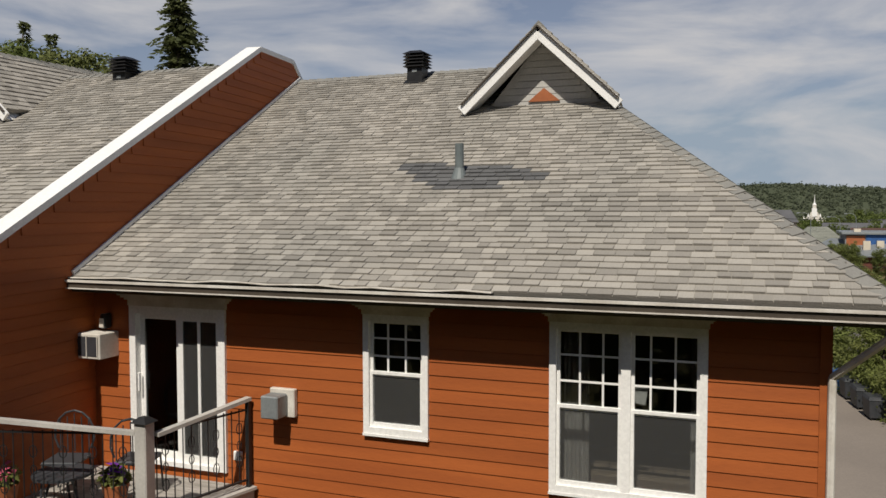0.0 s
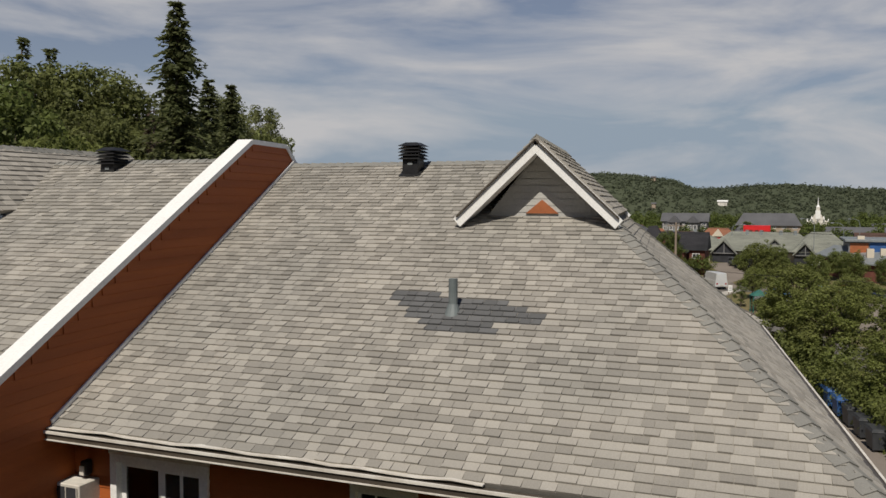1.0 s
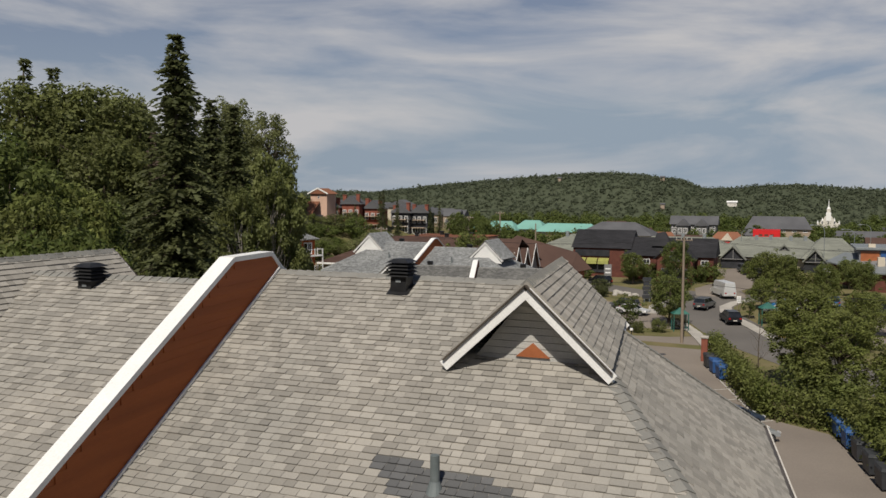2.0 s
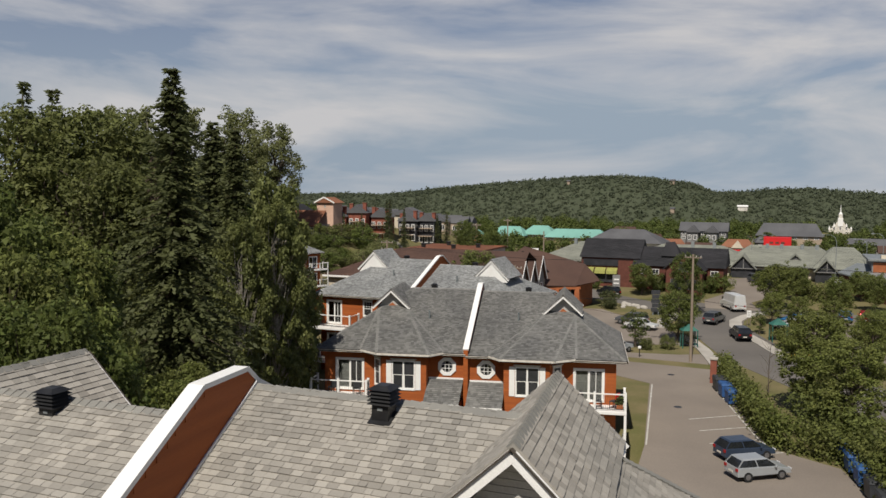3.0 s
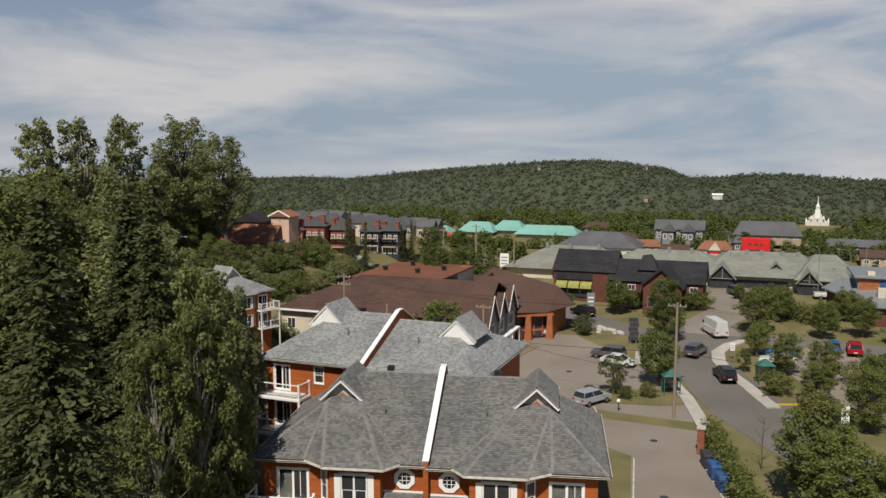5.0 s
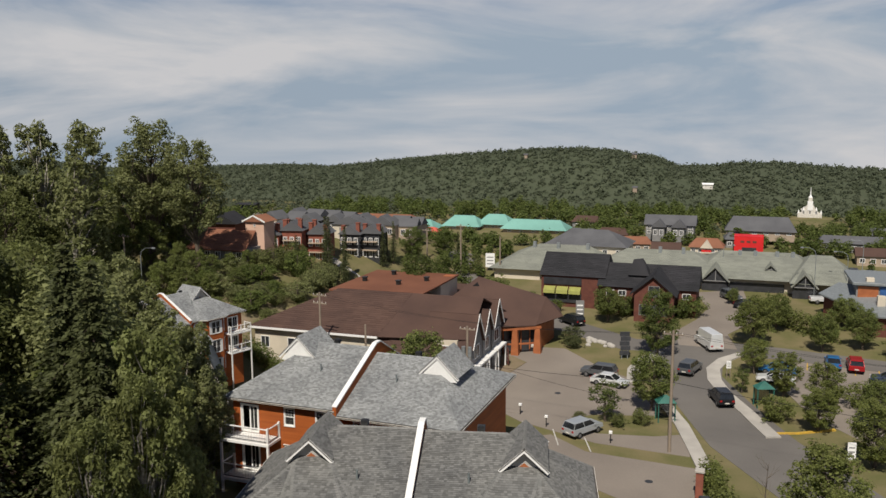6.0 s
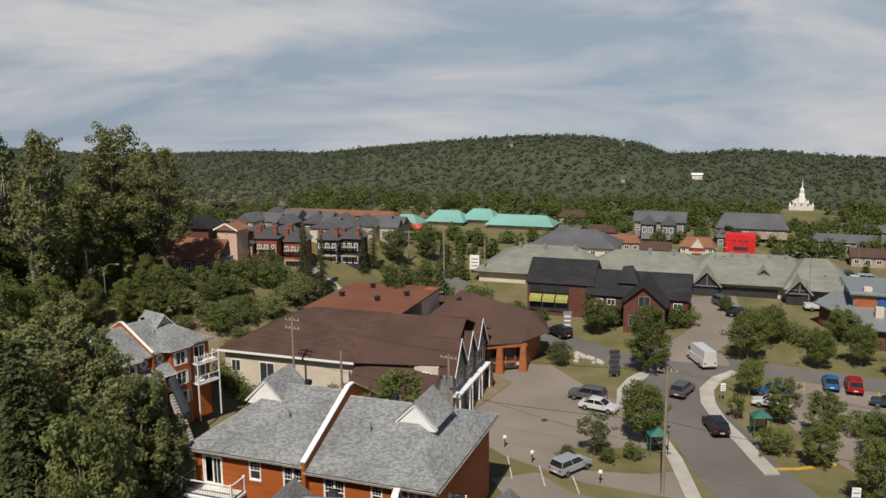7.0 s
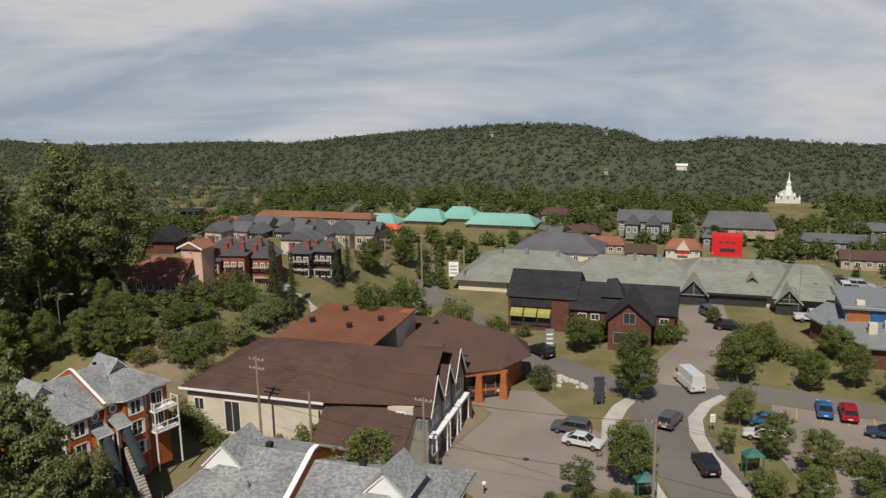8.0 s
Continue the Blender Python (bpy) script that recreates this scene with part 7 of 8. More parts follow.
    # teal-roofed buildings
    for x, w, y, top, h in ((-70.5, 7, 192, -0.8, 2.2), (-61.0, 8, 195, 0.1, 2.5), (-54.0, 7, 198, 0.3, 2.4), (-43.5, 14, 194, -0.2, 2.2)):
        cabin("teal_roof_building", "tan building with broad teal hip roof", x, y, w, 6, 1.0, M_TAN, M_TEAL, h * 0.9, 0, z=top - h * 0.9 - 1.0, hip=2.2, over=0.7, cols=5, group="teal-roofed buildings")
    for x, y, w in ((-69.2, 186, 4.4), (-65.6, 184.5, 3.6)):
        cabin("coral_pavilion", "coral-red painted pavilion with hipped roof", x, y, w, 3.0, 1.4, M_CORAL, M_CORAL if w < 4 else M_TEAL, 0.9, 0, z=-3.9, hip=1.2, over=0.3)
    # mid-town buildings
    cabin("grey_hall", "broad hall with dark grey hip roof and pale walls", -26.8, 168, 15.0, 9.0, 2.0, M_CREAM, M_GREYROOF, 2.6, -2, z=-3.3, hip=4.5, over=0.5, cols=6)
    cabin("timber_hotel", "grey timber hotel with twin gables", -13.5, 190, 9.8, 5.0, 2.2, M_GREYWALL, M_GREYROOF, 1.9, 0, z=-1.9, over=0.4, rows=2, cols=7)
    for q in (-15.6, -11.6):
        cabin("hotel_gable", "timber gable of the grey hotel", q, 186.6, 2.4, 3.0, 2.0, M_GREYWALL, M_GREYROOF, 1.5, 0, z=-1.9, along="y", over=0.35, cols=2)
    cabin("barn_hall", "long hall with broad grey roof and wooden gable end", 4.2, 191, 13.0, 6.0, 1.0, M_TAN, M_GREYROOF, 2.7, 0, z=-1.4, hip=1.6, over=0.4, cols=6)
    red = cabin("red_shop", "bright red box-shaped shop", 2.0, 180, 5.3, 4.0, 2.9, M_RED, M_RED, 0.15, 0, z=-3.2, over=0.02)
    part("sign_bars", boxes(*[(-1.5 + k * 1.1, -2.03, 1.7, -0.8 + k * 1.1, -2.001, 2.1) for k in range(3)]), M_BRICK, red)
    part("shopfront", boxes((-1.2, -2.04, 0.1, 1.4, -2.001, 0.8)), M_DARKWALL, red)
    c = cabin("red_roof_shop", "cream shop with red-brown roof and white gable", -5.6, 177, 6.0, 4.0, 1.3, M_CREAM, M_REDROOF, 1.6, 0, z=-3.6, hip=1.4, over=0.4, cols=5)
    bm = bmesh.new()
    hull(bm, [(-1.2, -2.6, 1.2), (1.2, -2.6, 1.2), (0, -2.6, 2.7)], [(-1.2, 0, 1.2), (1.2, 0, 1.2), (0, 0, 2.7)])
    part("front_gable", bm, M_CREAM, c)
    part("red_sign", boxes((-0.9, -2.66, 0.5, 0.9, -2.601, 0.9)), M_RED, c)
    for x, y, w, mat, roof in ((-20.5, 178, 8, M_TAN, M_REDROOF), (-13, 174, 5, M_GREYWALL, M_BROWNROOF), (-25, 186, 6, M_BRICK, M_BROWNROOF), (-31, 184, 4, M_GREYWALL, M_GREYROOF), (-0.4, 186, 4, M_GREYWALL, M_GREYROOF), (22, 186, 14, M_GREYWALL, M_GREYROOF), (30, 196, 9, M_BRICK, M_GREYROOF), (-33, 200, 6, M_GREYWALL, M_BROWNROOF), (24, 176, 7, M_TAN, M_BROWNROOF)):
        cabin("town_shop", "low town shop with pitched roof", x, y, w, 4, 1.6, mat, roof, 1.3, rng.uniform(-8, 8), z=ground_z(x, y), hip=rng.choice([0, 1.0]), over=0.35, cols=max(3, int(w / 1.6)), group="town shops")
    # flat-roofed shop with red and blue bands beside the mall
    ob = thing("flat_shop", "flat-roofed shop with grey roof, red and blue fronts", "shop", pose(0, 0, 0))
    part("wall", boxes((16.2, 138.0, -8, 28, 148, -1.4)), M_GREYWALL, ob)
    part("red_front", boxes((16.4, 137.9, -3.4, 19.0, 137.999, -1.6)), M_ORANGEWOOD, ob)
    part("blue_front", boxes((19.2, 137.85, -3.0, 24, 137.999, -1.0)), M_BLUE, ob)
    part("roof", bevelled(boxes((15.6, 137.4, -1.399, 28.6, 148.6, -1.0)), 0.05), M_GREYMETAL, ob)
    bm = bmesh.new()
    slab(bm, [(11.6, 141.5, -3.6), (17.8, 131.0, -4.4), (27, 131.0, -4.4), (27, 137.3, -2.6), (14.5, 143.8, -2.2)], 0.2)
    lw = part("lower_roof", bm, M_GREYMETAL, ob)
    bm = bmesh.new()
    hull(bm, [(12.4, 141.5, -8), (18.0, 131.8, -8), (26.6, 131.8, -8), (26.6, 137.2, -8), (14.8, 143.2, -8)], [(12.4, 141.5, -3.75), (18.0, 131.8, -4.5), (26.6, 131.8, -4.5), (26.6, 137.2, -2.85), (14.8, 143.2, -2.5)])
    part("lower_wall", bm, M_BRICK, ob)
    for x, y in ((19, 135), (21, 136), (18, 139)):
        part("roof_unit", boxes((x - 0.5, y - 0.5, -4.2, x + 0.5, y + 0.5, -2.3 if y < 138 else -0.5)), M_CREAM, ob)


M_CORAL = material("coral_paint", (0.55, 0.11, 0.07), (0.46, 0.09, 0.06), 0.6, 0.8, 10, 0.03)


# ---- vehicles ----
def car(label, x, y, turn, paint, kind="sedan", z=None, group="cars"):
    """A car with rounded body, cabin glass, four wheels, lamps; it faces +x before turning."""
    z = ground_z(x, y) + 0.06 if z is None else z
    L, wd, h = {"sedan": (4.5, 1.78, 1.45), "hatch": (4.1, 1.75, 1.5), "suv": (4.5, 1.85, 1.68), "van": (5.6, 2.0, 2.5), "pickup": (5.5, 1.95, 1.85)}[kind]
    ob = thing("van" if kind == "van" else "car", label, "van" if kind == "van" else "car", pose(x, y, z, 0, 0, turn) @ Matrix.Diagonal((CAR, CAR, CAR, 1)), group)
    belt = {"van": 1.25, "suv": 1.0, "pickup": 1.0}.get(kind, 0.88)
    prof = {"sedan": [(-0.5, 0.35), (-0.5, 0.85), (-0.34, 0.95), (0.20, 0.92), (0.47, 0.75), (0.5, 0.40)], "hatch": [(-0.5, 0.35), (-0.49, 0.95), (-0.45, 0.98), (0.22, 0.92), (0.47, 0.74), (0.5, 0.4)],
            "suv": [(-0.5, 0.4), (-0.5, 1.02), (-0.47, 1.05), (0.24, 1.04), (0.48, 0.90), (0.5, 0.45)], "van": [(-0.5, 0.35), (-0.5, 1.3), (-0.49, 1.34), (0.36, 1.30), (0.49, 0.95), (0.5, 0.4)],
            "pickup": [(-0.5, 0.45), (-0.5, 1.05), (-0.48, 1.06), (0.26, 1.08), (0.49, 0.95), (0.5, 0.5)]}[kind]
    roof = {"sedan": [(-0.40, -0.22, 0.06, 0.24)], "hatch": [(-0.49, -0.38, 0.06, 0.25)], "suv": [(-0.49, -0.42, 0.08, 0.26)], "van": [(-0.5, -0.495, 0.28, 0.40)], "pickup": [(-0.14, -0.10, 0.12, 0.28)]}[kind][0]

    def shell(bm, pts, half_low, half_top):
        left = [bm.verts.new((px * L, half_low if pz < belt * 0.8 else half_top, pz)) for px, pz in pts]
        right = [bm.verts.new((px * L, -(half_low if pz < belt * 0.8 else half_top), pz)) for px, pz in pts]
        bm.faces.new(left), bm.faces.new(right[::-1])
        for i in range(len(pts)):
            j = (i + 1) % len(pts)
            bm.faces.new((left[j], left[i], right[i], right[j]))

    bm = bmesh.new()
    shell(bm, prof, wd / 2, wd / 2 - 0.06)
    bmesh.ops.recalc_face_normals(bm, faces=bm.faces)
    bevelled(bm, 0.07, 2)
    body = part("body", bm, paint, ob)
    b0, r0, r1, b1 = roof
    base = [p[1] for p in prof if abs(p[0]) < 0.49]
    zb = (1.28 if kind == "van" else max(base) - 0.05)
    q = wd / 2 - 0.10
    bm = bmesh.new()
    hull(bm, [(b0 * L, -q, zb), (b1 * L, -q, zb), (b1 * L, q, zb), (b0 * L, q, zb)], [(r0 * L, -q + 0.14, h - 0.06), (r1 * L, -q + 0.14, h - 0.06), (r1 * L, q - 0.14, h - 0.06), (r0 * L, q - 0.14, h - 0.06)])
    if kind == "van":
        bevelled(bm, 0.08, 2)
        part("box", bm, paint, ob)
        bm = boxes((0.30 * L, -q - 0.012, 1.35, 0.395 * L, q + 0.012, 1.75))
        part("side_glass", bm, M_CARGLASS, ob)
        bm = bmesh.new()
        hull(bm, [(0.402 * L, -q + 0.1, 1.33), (0.412 * L, -q + 0.1, 1.33), (0.412 * L, q - 0.1, 1.33), (0.402 * L, q - 0.1, 1.33)], [(0.30 * L, -q + 0.2, 2.2), (0.31 * L, -q + 0.2, 2.2), (0.31 * L, q - 0.2, 2.2), (0.30 * L, q - 0.2, 2.2)])
        part("windscreen", bm, M_CARGLASS, ob)
    else:
        bevelled(bm, 0.05, 1)
        part("cabin_glass", bm, M_CARGLASS, ob)
        bm = bmesh.new()
        hull(bm, [(r0 * L - 0.08, -q + 0.10, h - 0.09), (r1 * L + 0.08, -q + 0.10, h - 0.09), (r1 * L + 0.08, q - 0.10, h - 0.09), (r0 * L - 0.08, q - 0.10, h - 0.09)], [(r0 * L + 0.05, -q + 0.2, h), (r1 * L - 0.1, -q + 0.2, h), (r1 * L - 0.1, q - 0.2, h), (r0 * L + 0.05, q - 0.2, h)])
        part("roof_panel", bm, paint, ob)
        for sg in (-1, 1):
            for lo, hi in ((b1, r1), (b0, r0), ((b0 + b1) / 2, (r0 + r1) / 2)):
                bm = bmesh.new()
                beam(bm, (lo * L, sg * (q + 0.005), zb), (hi * L, sg * (q - 0.135), h - 0.06), 0.07, 0.04, (0, 1, 0))
                part("pillar", bm, paint, ob)
    for sx in (-0.31, 0.31):
        for sg in (-1, 1):
            bm = bmesh.new()
            rod(bm, (sx * L, sg * (wd / 2 - 0.2), 0.33), (sx * L, sg * (wd / 2 + 0.012), 0.33), 0.33, 0.33, 18)
            w = part("wheel", bm, M_TYRE, ob)
            bm = bmesh.new()
            rod(bm, (sx * L, sg * (wd / 2 + 0.0125), 0.33), (sx * L, sg * (wd / 2 + 0.022), 0.33), 0.20, 0.17, 12)
            part("rim", bm, M_RIM, w)
    for sg in (-1, 1):
        part("headlight", bevelled(boxes((0.488 * L, sg * 0.62 - 0.18, 0.62, 0.503 * L, sg * 0.62 + 0.18, 0.74)), 0.01), M_LAMP, ob)
        part("tail_light", bevelled(boxes((-0.506 * L, sg * 0.68 - 0.13, 0.72, -0.49 * L, sg * 0.68 + 0.13, 0.92)), 0.01), M_TAIL, ob)
        part("mirror", bevelled(boxes((0.17 * L, sg * (wd / 2 + 0.06) - 0.07, belt + 0.02, 0.20 * L, sg * (wd / 2 + 0.06) + 0.07, belt + 0.14)), 0.02), paint, ob)
    part("plate", boxes((-0.510 * L, -0.24, 0.52, -0.5 * L, 0.24, 0.64)), M_WHITE_OLD, ob)
    return ob


CAR = 0.95
WHITE, SILVER, GREYC, BLACKC, REDC, BLUEC, NAVY = (car_paint(n, c) for n, c in (("white", (0.75, 0.75, 0.73)), ("silver", (0.42, 0.44, 0.45)), ("grey", (0.12, 0.125, 0.13)), ("black", (0.02, 0.021, 0.024)), ("red", (0.42, 0.02, 0.025)), ("blue", (0.03, 0.16, 0.38)), ("navy", (0.05, 0.07, 0.11))))


def vehicles():
    car("silver hatchback parked in a bay beside the hedge", 2.9, 50.2, 36, SILVER, "hatch")
    car("dark small car parked in a bay beside the hedge", 1.9, 54.0, 36, NAVY, "hatch")
    CARS = [("silver-grey minivan parked near the small lawn", -13.6, 87.9, 58, SILVER, "suv"), ("white sedan with dark roof parked on the lot", -13.2, 103.2, -12, WHITE, "sedan"),
            ("grey estate car parked on the lot", -14.9, 105.9, 172, GREYC, "suv"), ("white compact car by the timber lodge", -25.1, 115.2, 100, WHITE, "hatch"),
            ("grey car on the street", -4.7, 110.4, 74, GREYC, "suv"), ("black car on the street", -0.9, 101.3, 108, BLACKC, "suv"),
            ("blue car parked behind the young trees", 5.2, 112.8, 175, BLUEC, "sedan"), ("white car parked behind the young trees", 4.9, 109.3, 175, WHITE, "sedan"),
            ("blue car in the side lot", 11.6, 117.2, 88, BLUEC, "sedan"), ("red car in the side lot", 14.0, 116.8, 88, REDC, "suv"), ("dark blue car in the side lot", 17.2, 112.6, 170, NAVY, "sedan"),
            ("grey car on the upper lot", -0.6, 147.2, -60, GREYC, "suv"), ("black car on the upper lot", 2.0, 142.4, -5, BLACKC, "sedan"), ("black car on the cross street", -22.3, 127.0, 140, BLACKC, "suv"),
            ("dark car behind the lodge", -47.5, 120.6, 0, NAVY, "suv"), ("dark car behind the lodge", -44.8, 117.6, 80, BLACKC, "suv"), ("white car on the far street", -44.5, 140, 120, WHITE, "hatch"), ("white pickup by the mall", 13.6, 148.6, 5, WHITE, "pickup")]
    for label, x, y, turn, paint, kind in CARS:
        car(label, x, y, turn, paint, kind)
    car("white delivery van on the street", -3.0, 121.2, 115, WHITE, "van")
    rng = random.Random(21)
    for k in range(26):
        x = rng.uniform(-24, 30)
        y = 163 + rng.uniform(-3.4, 3.4)
        car("parked car behind the mall", x, y, rng.choice([0, 90, 180, 90]) + rng.uniform(-6, 6), rng.choice([WHITE, SILVER, GREYC, BLACKC, REDC, BLUEC]), rng.choice(["sedan", "suv", "hatch"]), group="cars behind the mall")


# ---- poles, lamps, signs, small things ----
def utility_pole(x, y, top, label, arms=1, lean=(0, 0), transformer=False):
    ob = thing("utility_pole", label, "utility pole", pose(x, y, 0), "utility poles")
    g = ground_z(x, y)
    bm = bmesh.new()
    rod(bm, (0, 0, g - 0.3), (lean[0], lean[1], top), 0.17, 0.11, 10)
    part("post", bm, M_POLE, ob)
    for k in range(arms):
        bm = bmesh.new()
        z = top - 0.35 - k * 0.9
        beam(bm, (-0.9, 0.1, z), (0.9, -0.1, z), 0.10, 0.12)
        arm = part("crossarm", bm, M_POLE, ob)
        for u in (-0.8, -0.3, 0.3, 0.8):
            bm = bmesh.new()
            rod(bm, (u, -u * 0.11, z + 0.06), (u, -u * 0.11, z + 0.22), 0.04, 0.03, 6)
            part("insulator", bm, M_WHITE_OLD, arm)
    if transformer:
        for u in (-0.35, 0.35):
            bm = bmesh.new()
            rod(bm, (u, -0.25, top - 3.2), (u, -0.25, top - 2.2), 0.22, 0.22, 12)
            part("transformer", bm, M_GREYMETAL, ob)
    return ob


def wire(a, b, sag=0.7, r=0.012):
    a, b = Vector(a), Vector(b)
    bm = bmesh.new()
    pts = [a.lerp(b, k / 12) - Vector((0, 0, sag * 4 * (k / 12) * (1 - k / 12))) for k in range(13)]
    rings = [[bm.verts.new(p + Vector((dx, 0, dz))) for dx, dz in ((-r, 0), (0, -r), (r, 0), (0, r))] for p in pts]
    for p, q in zip(rings, rings[1:]):
        for k in range(4):
            bm.faces.new((p[k], p[(k + 1) % 4], q[(k + 1) % 4], q[k]))
    return tagged(part("overhead_wire", bm, M_BLACK), "thin black overhead wire between poles", "wire", "overhead wires")


def street_lamp(x, y, h, turn):
    ob = thing("street_lamp", "tall grey street lamp with curved arm", "street lamp", pose(x, y, ground_z(x, y), 0, 0, turn), "street lamps")
    bm = bmesh.new()
    pts = [(0, 0, 0), (0, 0, h * 0.86), (0.12 * h / 5, 0, h * 0.95), (0.5 * h / 5, 0, h), (1.2 * h / 5, 0, h * 1.01)]
    for k, (a, b) in enumerate(zip(pts, pts[1:])):
        rod(bm, a, b, 0.06 - 0.01 * k, 0.05 - 0.01 * k, 6)
    part("post", bm, M_GREYMETAL, ob)
    part("head", bevelled(boxes((1.1 * h / 5, -0.09, h * 0.99, 1.1 * h / 5 + 0.5, 0.09, h * 1.01 + 0.04)), 0.02), M_GREYMETAL, ob)


def sign_board(name, label, x, y, w, h, z, mat, turn=0, legs=True):
    ob = thing(name, label, "sign", pose(x, y, ground_z(x, y), 0, 0, turn))
    part("board", bevelled(boxes((-w / 2, -0.05, z, w / 2, 0.05, z + h)), 0.01), mat, ob)
    for k in range(3):
        part("lettering_bar", boxes((-w * 0.36, -0.058, z + h * (0.2 + 0.24 * k), w * 0.36, -0.0505, z + h * (0.28 + 0.24 * k))), M_GREYWALL if mat is not M_GREYWALL else M_WHITE, ob)
    if legs:
        for u in (-w * 0.35, w * 0.35):
            bm = bmesh.new()
            rod(bm, (u, 0, -0.2), (u, 0, z), 0.05, 0.05, 6)
            part("leg", bm, M_POLE, ob)
    return ob


def wheeled_bin(x, y, turn, mat, label):
    ob = thing("recycling_bin", label, "recycling bin", pose(x, y, ground_z(x, y) + 0.05, 0, 0, turn), "bins along the hedge")
    bm = bmesh.new()
    hull(bm, [(-0.62, -0.46, 0.12), (0.62, -0.46, 0.12), (0.62, 0.46, 0.12), (-0.62, 0.46, 0.12)], [(-0.70, -0.54, 1.15), (0.70, -0.54, 1.15), (0.70, 0.54, 1.15), (-0.70, 0.54, 1.15)])
    part("tub", bevelled(bm, 0.03), mat, ob)
    bm = bmesh.new()
    hull(bm, [(-0.73, -0.57, 1.151), (0.73, -0.57, 1.151), (0.73, 0.57, 1.151), (-0.73, 0.57, 1.151)], [(-0.66, -0.5, 1.30), (0.66, -0.5, 1.30), (0.66, 0.5, 1.34), (-0.66, 0.5, 1.34)])
    part("lid", bm, mat, ob)
    for u, v in ((-0.5, -0.38), (0.5, -0.38), (-0.5, 0.38), (0.5, 0.38)):
        bm = bmesh.new()
        rod(bm, (u, v - 0.04, 0.10), (u, v + 0.04, 0.10), 0.10, 0.10, 10)
        part("wheel", bm, M_TYRE, ob)


def street_things():
    utility_pole(-5.1, 85.8, 2.66, "tall wooden utility pole beside the street", 1)
    utility_pole(-43.9, 90.6, 2.83, "wooden utility pole with crossarm by the cream wall", 2)
    utility_pole(-38.6, 91.2, -0.6, "short brown wooden pole by the cream wall", 0)
    utility_pole(-26.6, 91.0, 0.2, "wooden pole with grey transformers before the gables", 1, transformer=True)
    utility_pole(-77.1, 98.2, 7.2, "utility pole at the wood's edge", 1)
    utility_pole(-72.5, 124, 7.6, "utility pole beside the pink tower", 2)
    utility_pole(-47.0, 150, 3.6, "far utility pole by the road", 1)
    utility_pole(-53.5, 150, 2.6, "far utility pole by the road", 1)
    utility_pole(-40.5, 153, 1.2, "far utility pole before the mall", 0)
    for dx in (-0.8, 0.8):
        wire((-5.1 + dx, 85.8, 2.45), (-43.9 + dx, 90.6, 2.6), 1.2)
        wire((-5.1 + dx, 85.8, 2.45), (40 + dx, 78, 3.5), 1.2)
        wire((-43.9 + dx, 90.6, 2.6), (-77.1 + dx, 98.2, 7.0), 1.0)
    wire((-5.1, 85.8, -2.2), (-43.9, 90.6, -1.8), 1.0, 0.02)
    wire((-5.1, 85.8, -2.2), (40, 78, -1.5), 1.0, 0.02)
    wire((-5.1, 85.8, -4.6), (-26.6, 91.0, -3.0), 0.6, 0.015)
    for x, y, h, turn in ((11.7, 150, 8.4, 180), (16.5, 152, 7.5, 180), (20, 163, 7, 180), (-73.5, 97, 7.5, 10), (-2.2, 160, 6, 0), (26, 150, 8, 180)):
        street_lamp(x, y, h, turn)
    ts = thing("totem_sign", "tall dark totem sign with stacked panels on the lawn", "sign", pose(-12.9, 113.4, ground_z(-12.9, 113.4), 0, 0, 20))
    for k in range(5):
        part("panel", bevelled(boxes((-0.62 + 0.12 * (k % 2), -0.08, 0.5 + 0.62 * k, 0.62 + 0.12 * (k % 2), 0.08, 1.06 + 0.62 * k)), 0.02), M_CHARCOAL, ts)
    for u in (-0.35, 0.4):
        part("leg", boxes((u - 0.05, -0.05, -0.2, u + 0.05, 0.05, 3.5)), M_GREYMETAL, ts)
    sign_board("menu_board", "dark red menu board at the paved strip", -26.4, 106.6, 0.9, 2.0, 0.3, M_BRICK, -60, False)
    sign_board("street_sign", "white street sign on a post at the corner", 10.2, 85.8, 0.7, 1.6, 1.3, M_WHITE, 10)
    sign_board("street_sign", "small white sign on the kerb lawn", -0.3, 109.6, 0.55, 0.9, 1.2, M_WHITE, 20)
    sign_board("road_totem", "red and white roadside sign board", -43.4, 156.5, 1.7, 2.6, 0.8, M_WHITE, 10)
    sign_board("lot_sign", "grey entrance sign beside the upper street", -21.4, 128.6, 1.2, 2.6, 0.6, M_GREYWALL, 15)
    for x, y in ((-20.8, 91.2), (-17.4, 88.5), (-13.0, 88.6), (-10.6, 86.2)):
        b = thing("bollard_light", "small white-topped post light on the grass strip", "bollard", pose(x, y, ground_z(x, y)), "post lights")
        bm = bmesh.new()
        rod(bm, (0, 0, -0.1), (0, 0, 1.0), 0.05, 0.05, 8)
        part("post", bm, M_BLACK, b)
        part("lantern", bevelled(boxes((-0.16, -0.16, 1.0, 0.16, 0.16, 1.25)), 0.03), M_WHITE, b)
    # green shelters at the street
    for x, y in ((-6.2, 94.2), (3.4, 101.4)):
        s = thing("bus_shelter", "green-roofed glass bus shelter at the pavement", "bus shelter", pose(x, y, ground_z(x, y), 0, 0, 20), "bus shelters")
        bm = bmesh.new()
        hull(bm, [(-1.0, -0.7, 2.1), (1.0, -0.7, 2.1), (1.0, 0.7, 2.1), (-1.0, 0.7, 2.1)], [(-0.1, -0.1, 2.8), (0.1, -0.1, 2.8), (0.1, 0.1, 2.8), (-0.1, 0.1, 2.8)])
        part("roof", bm, M_SHELTER, s)
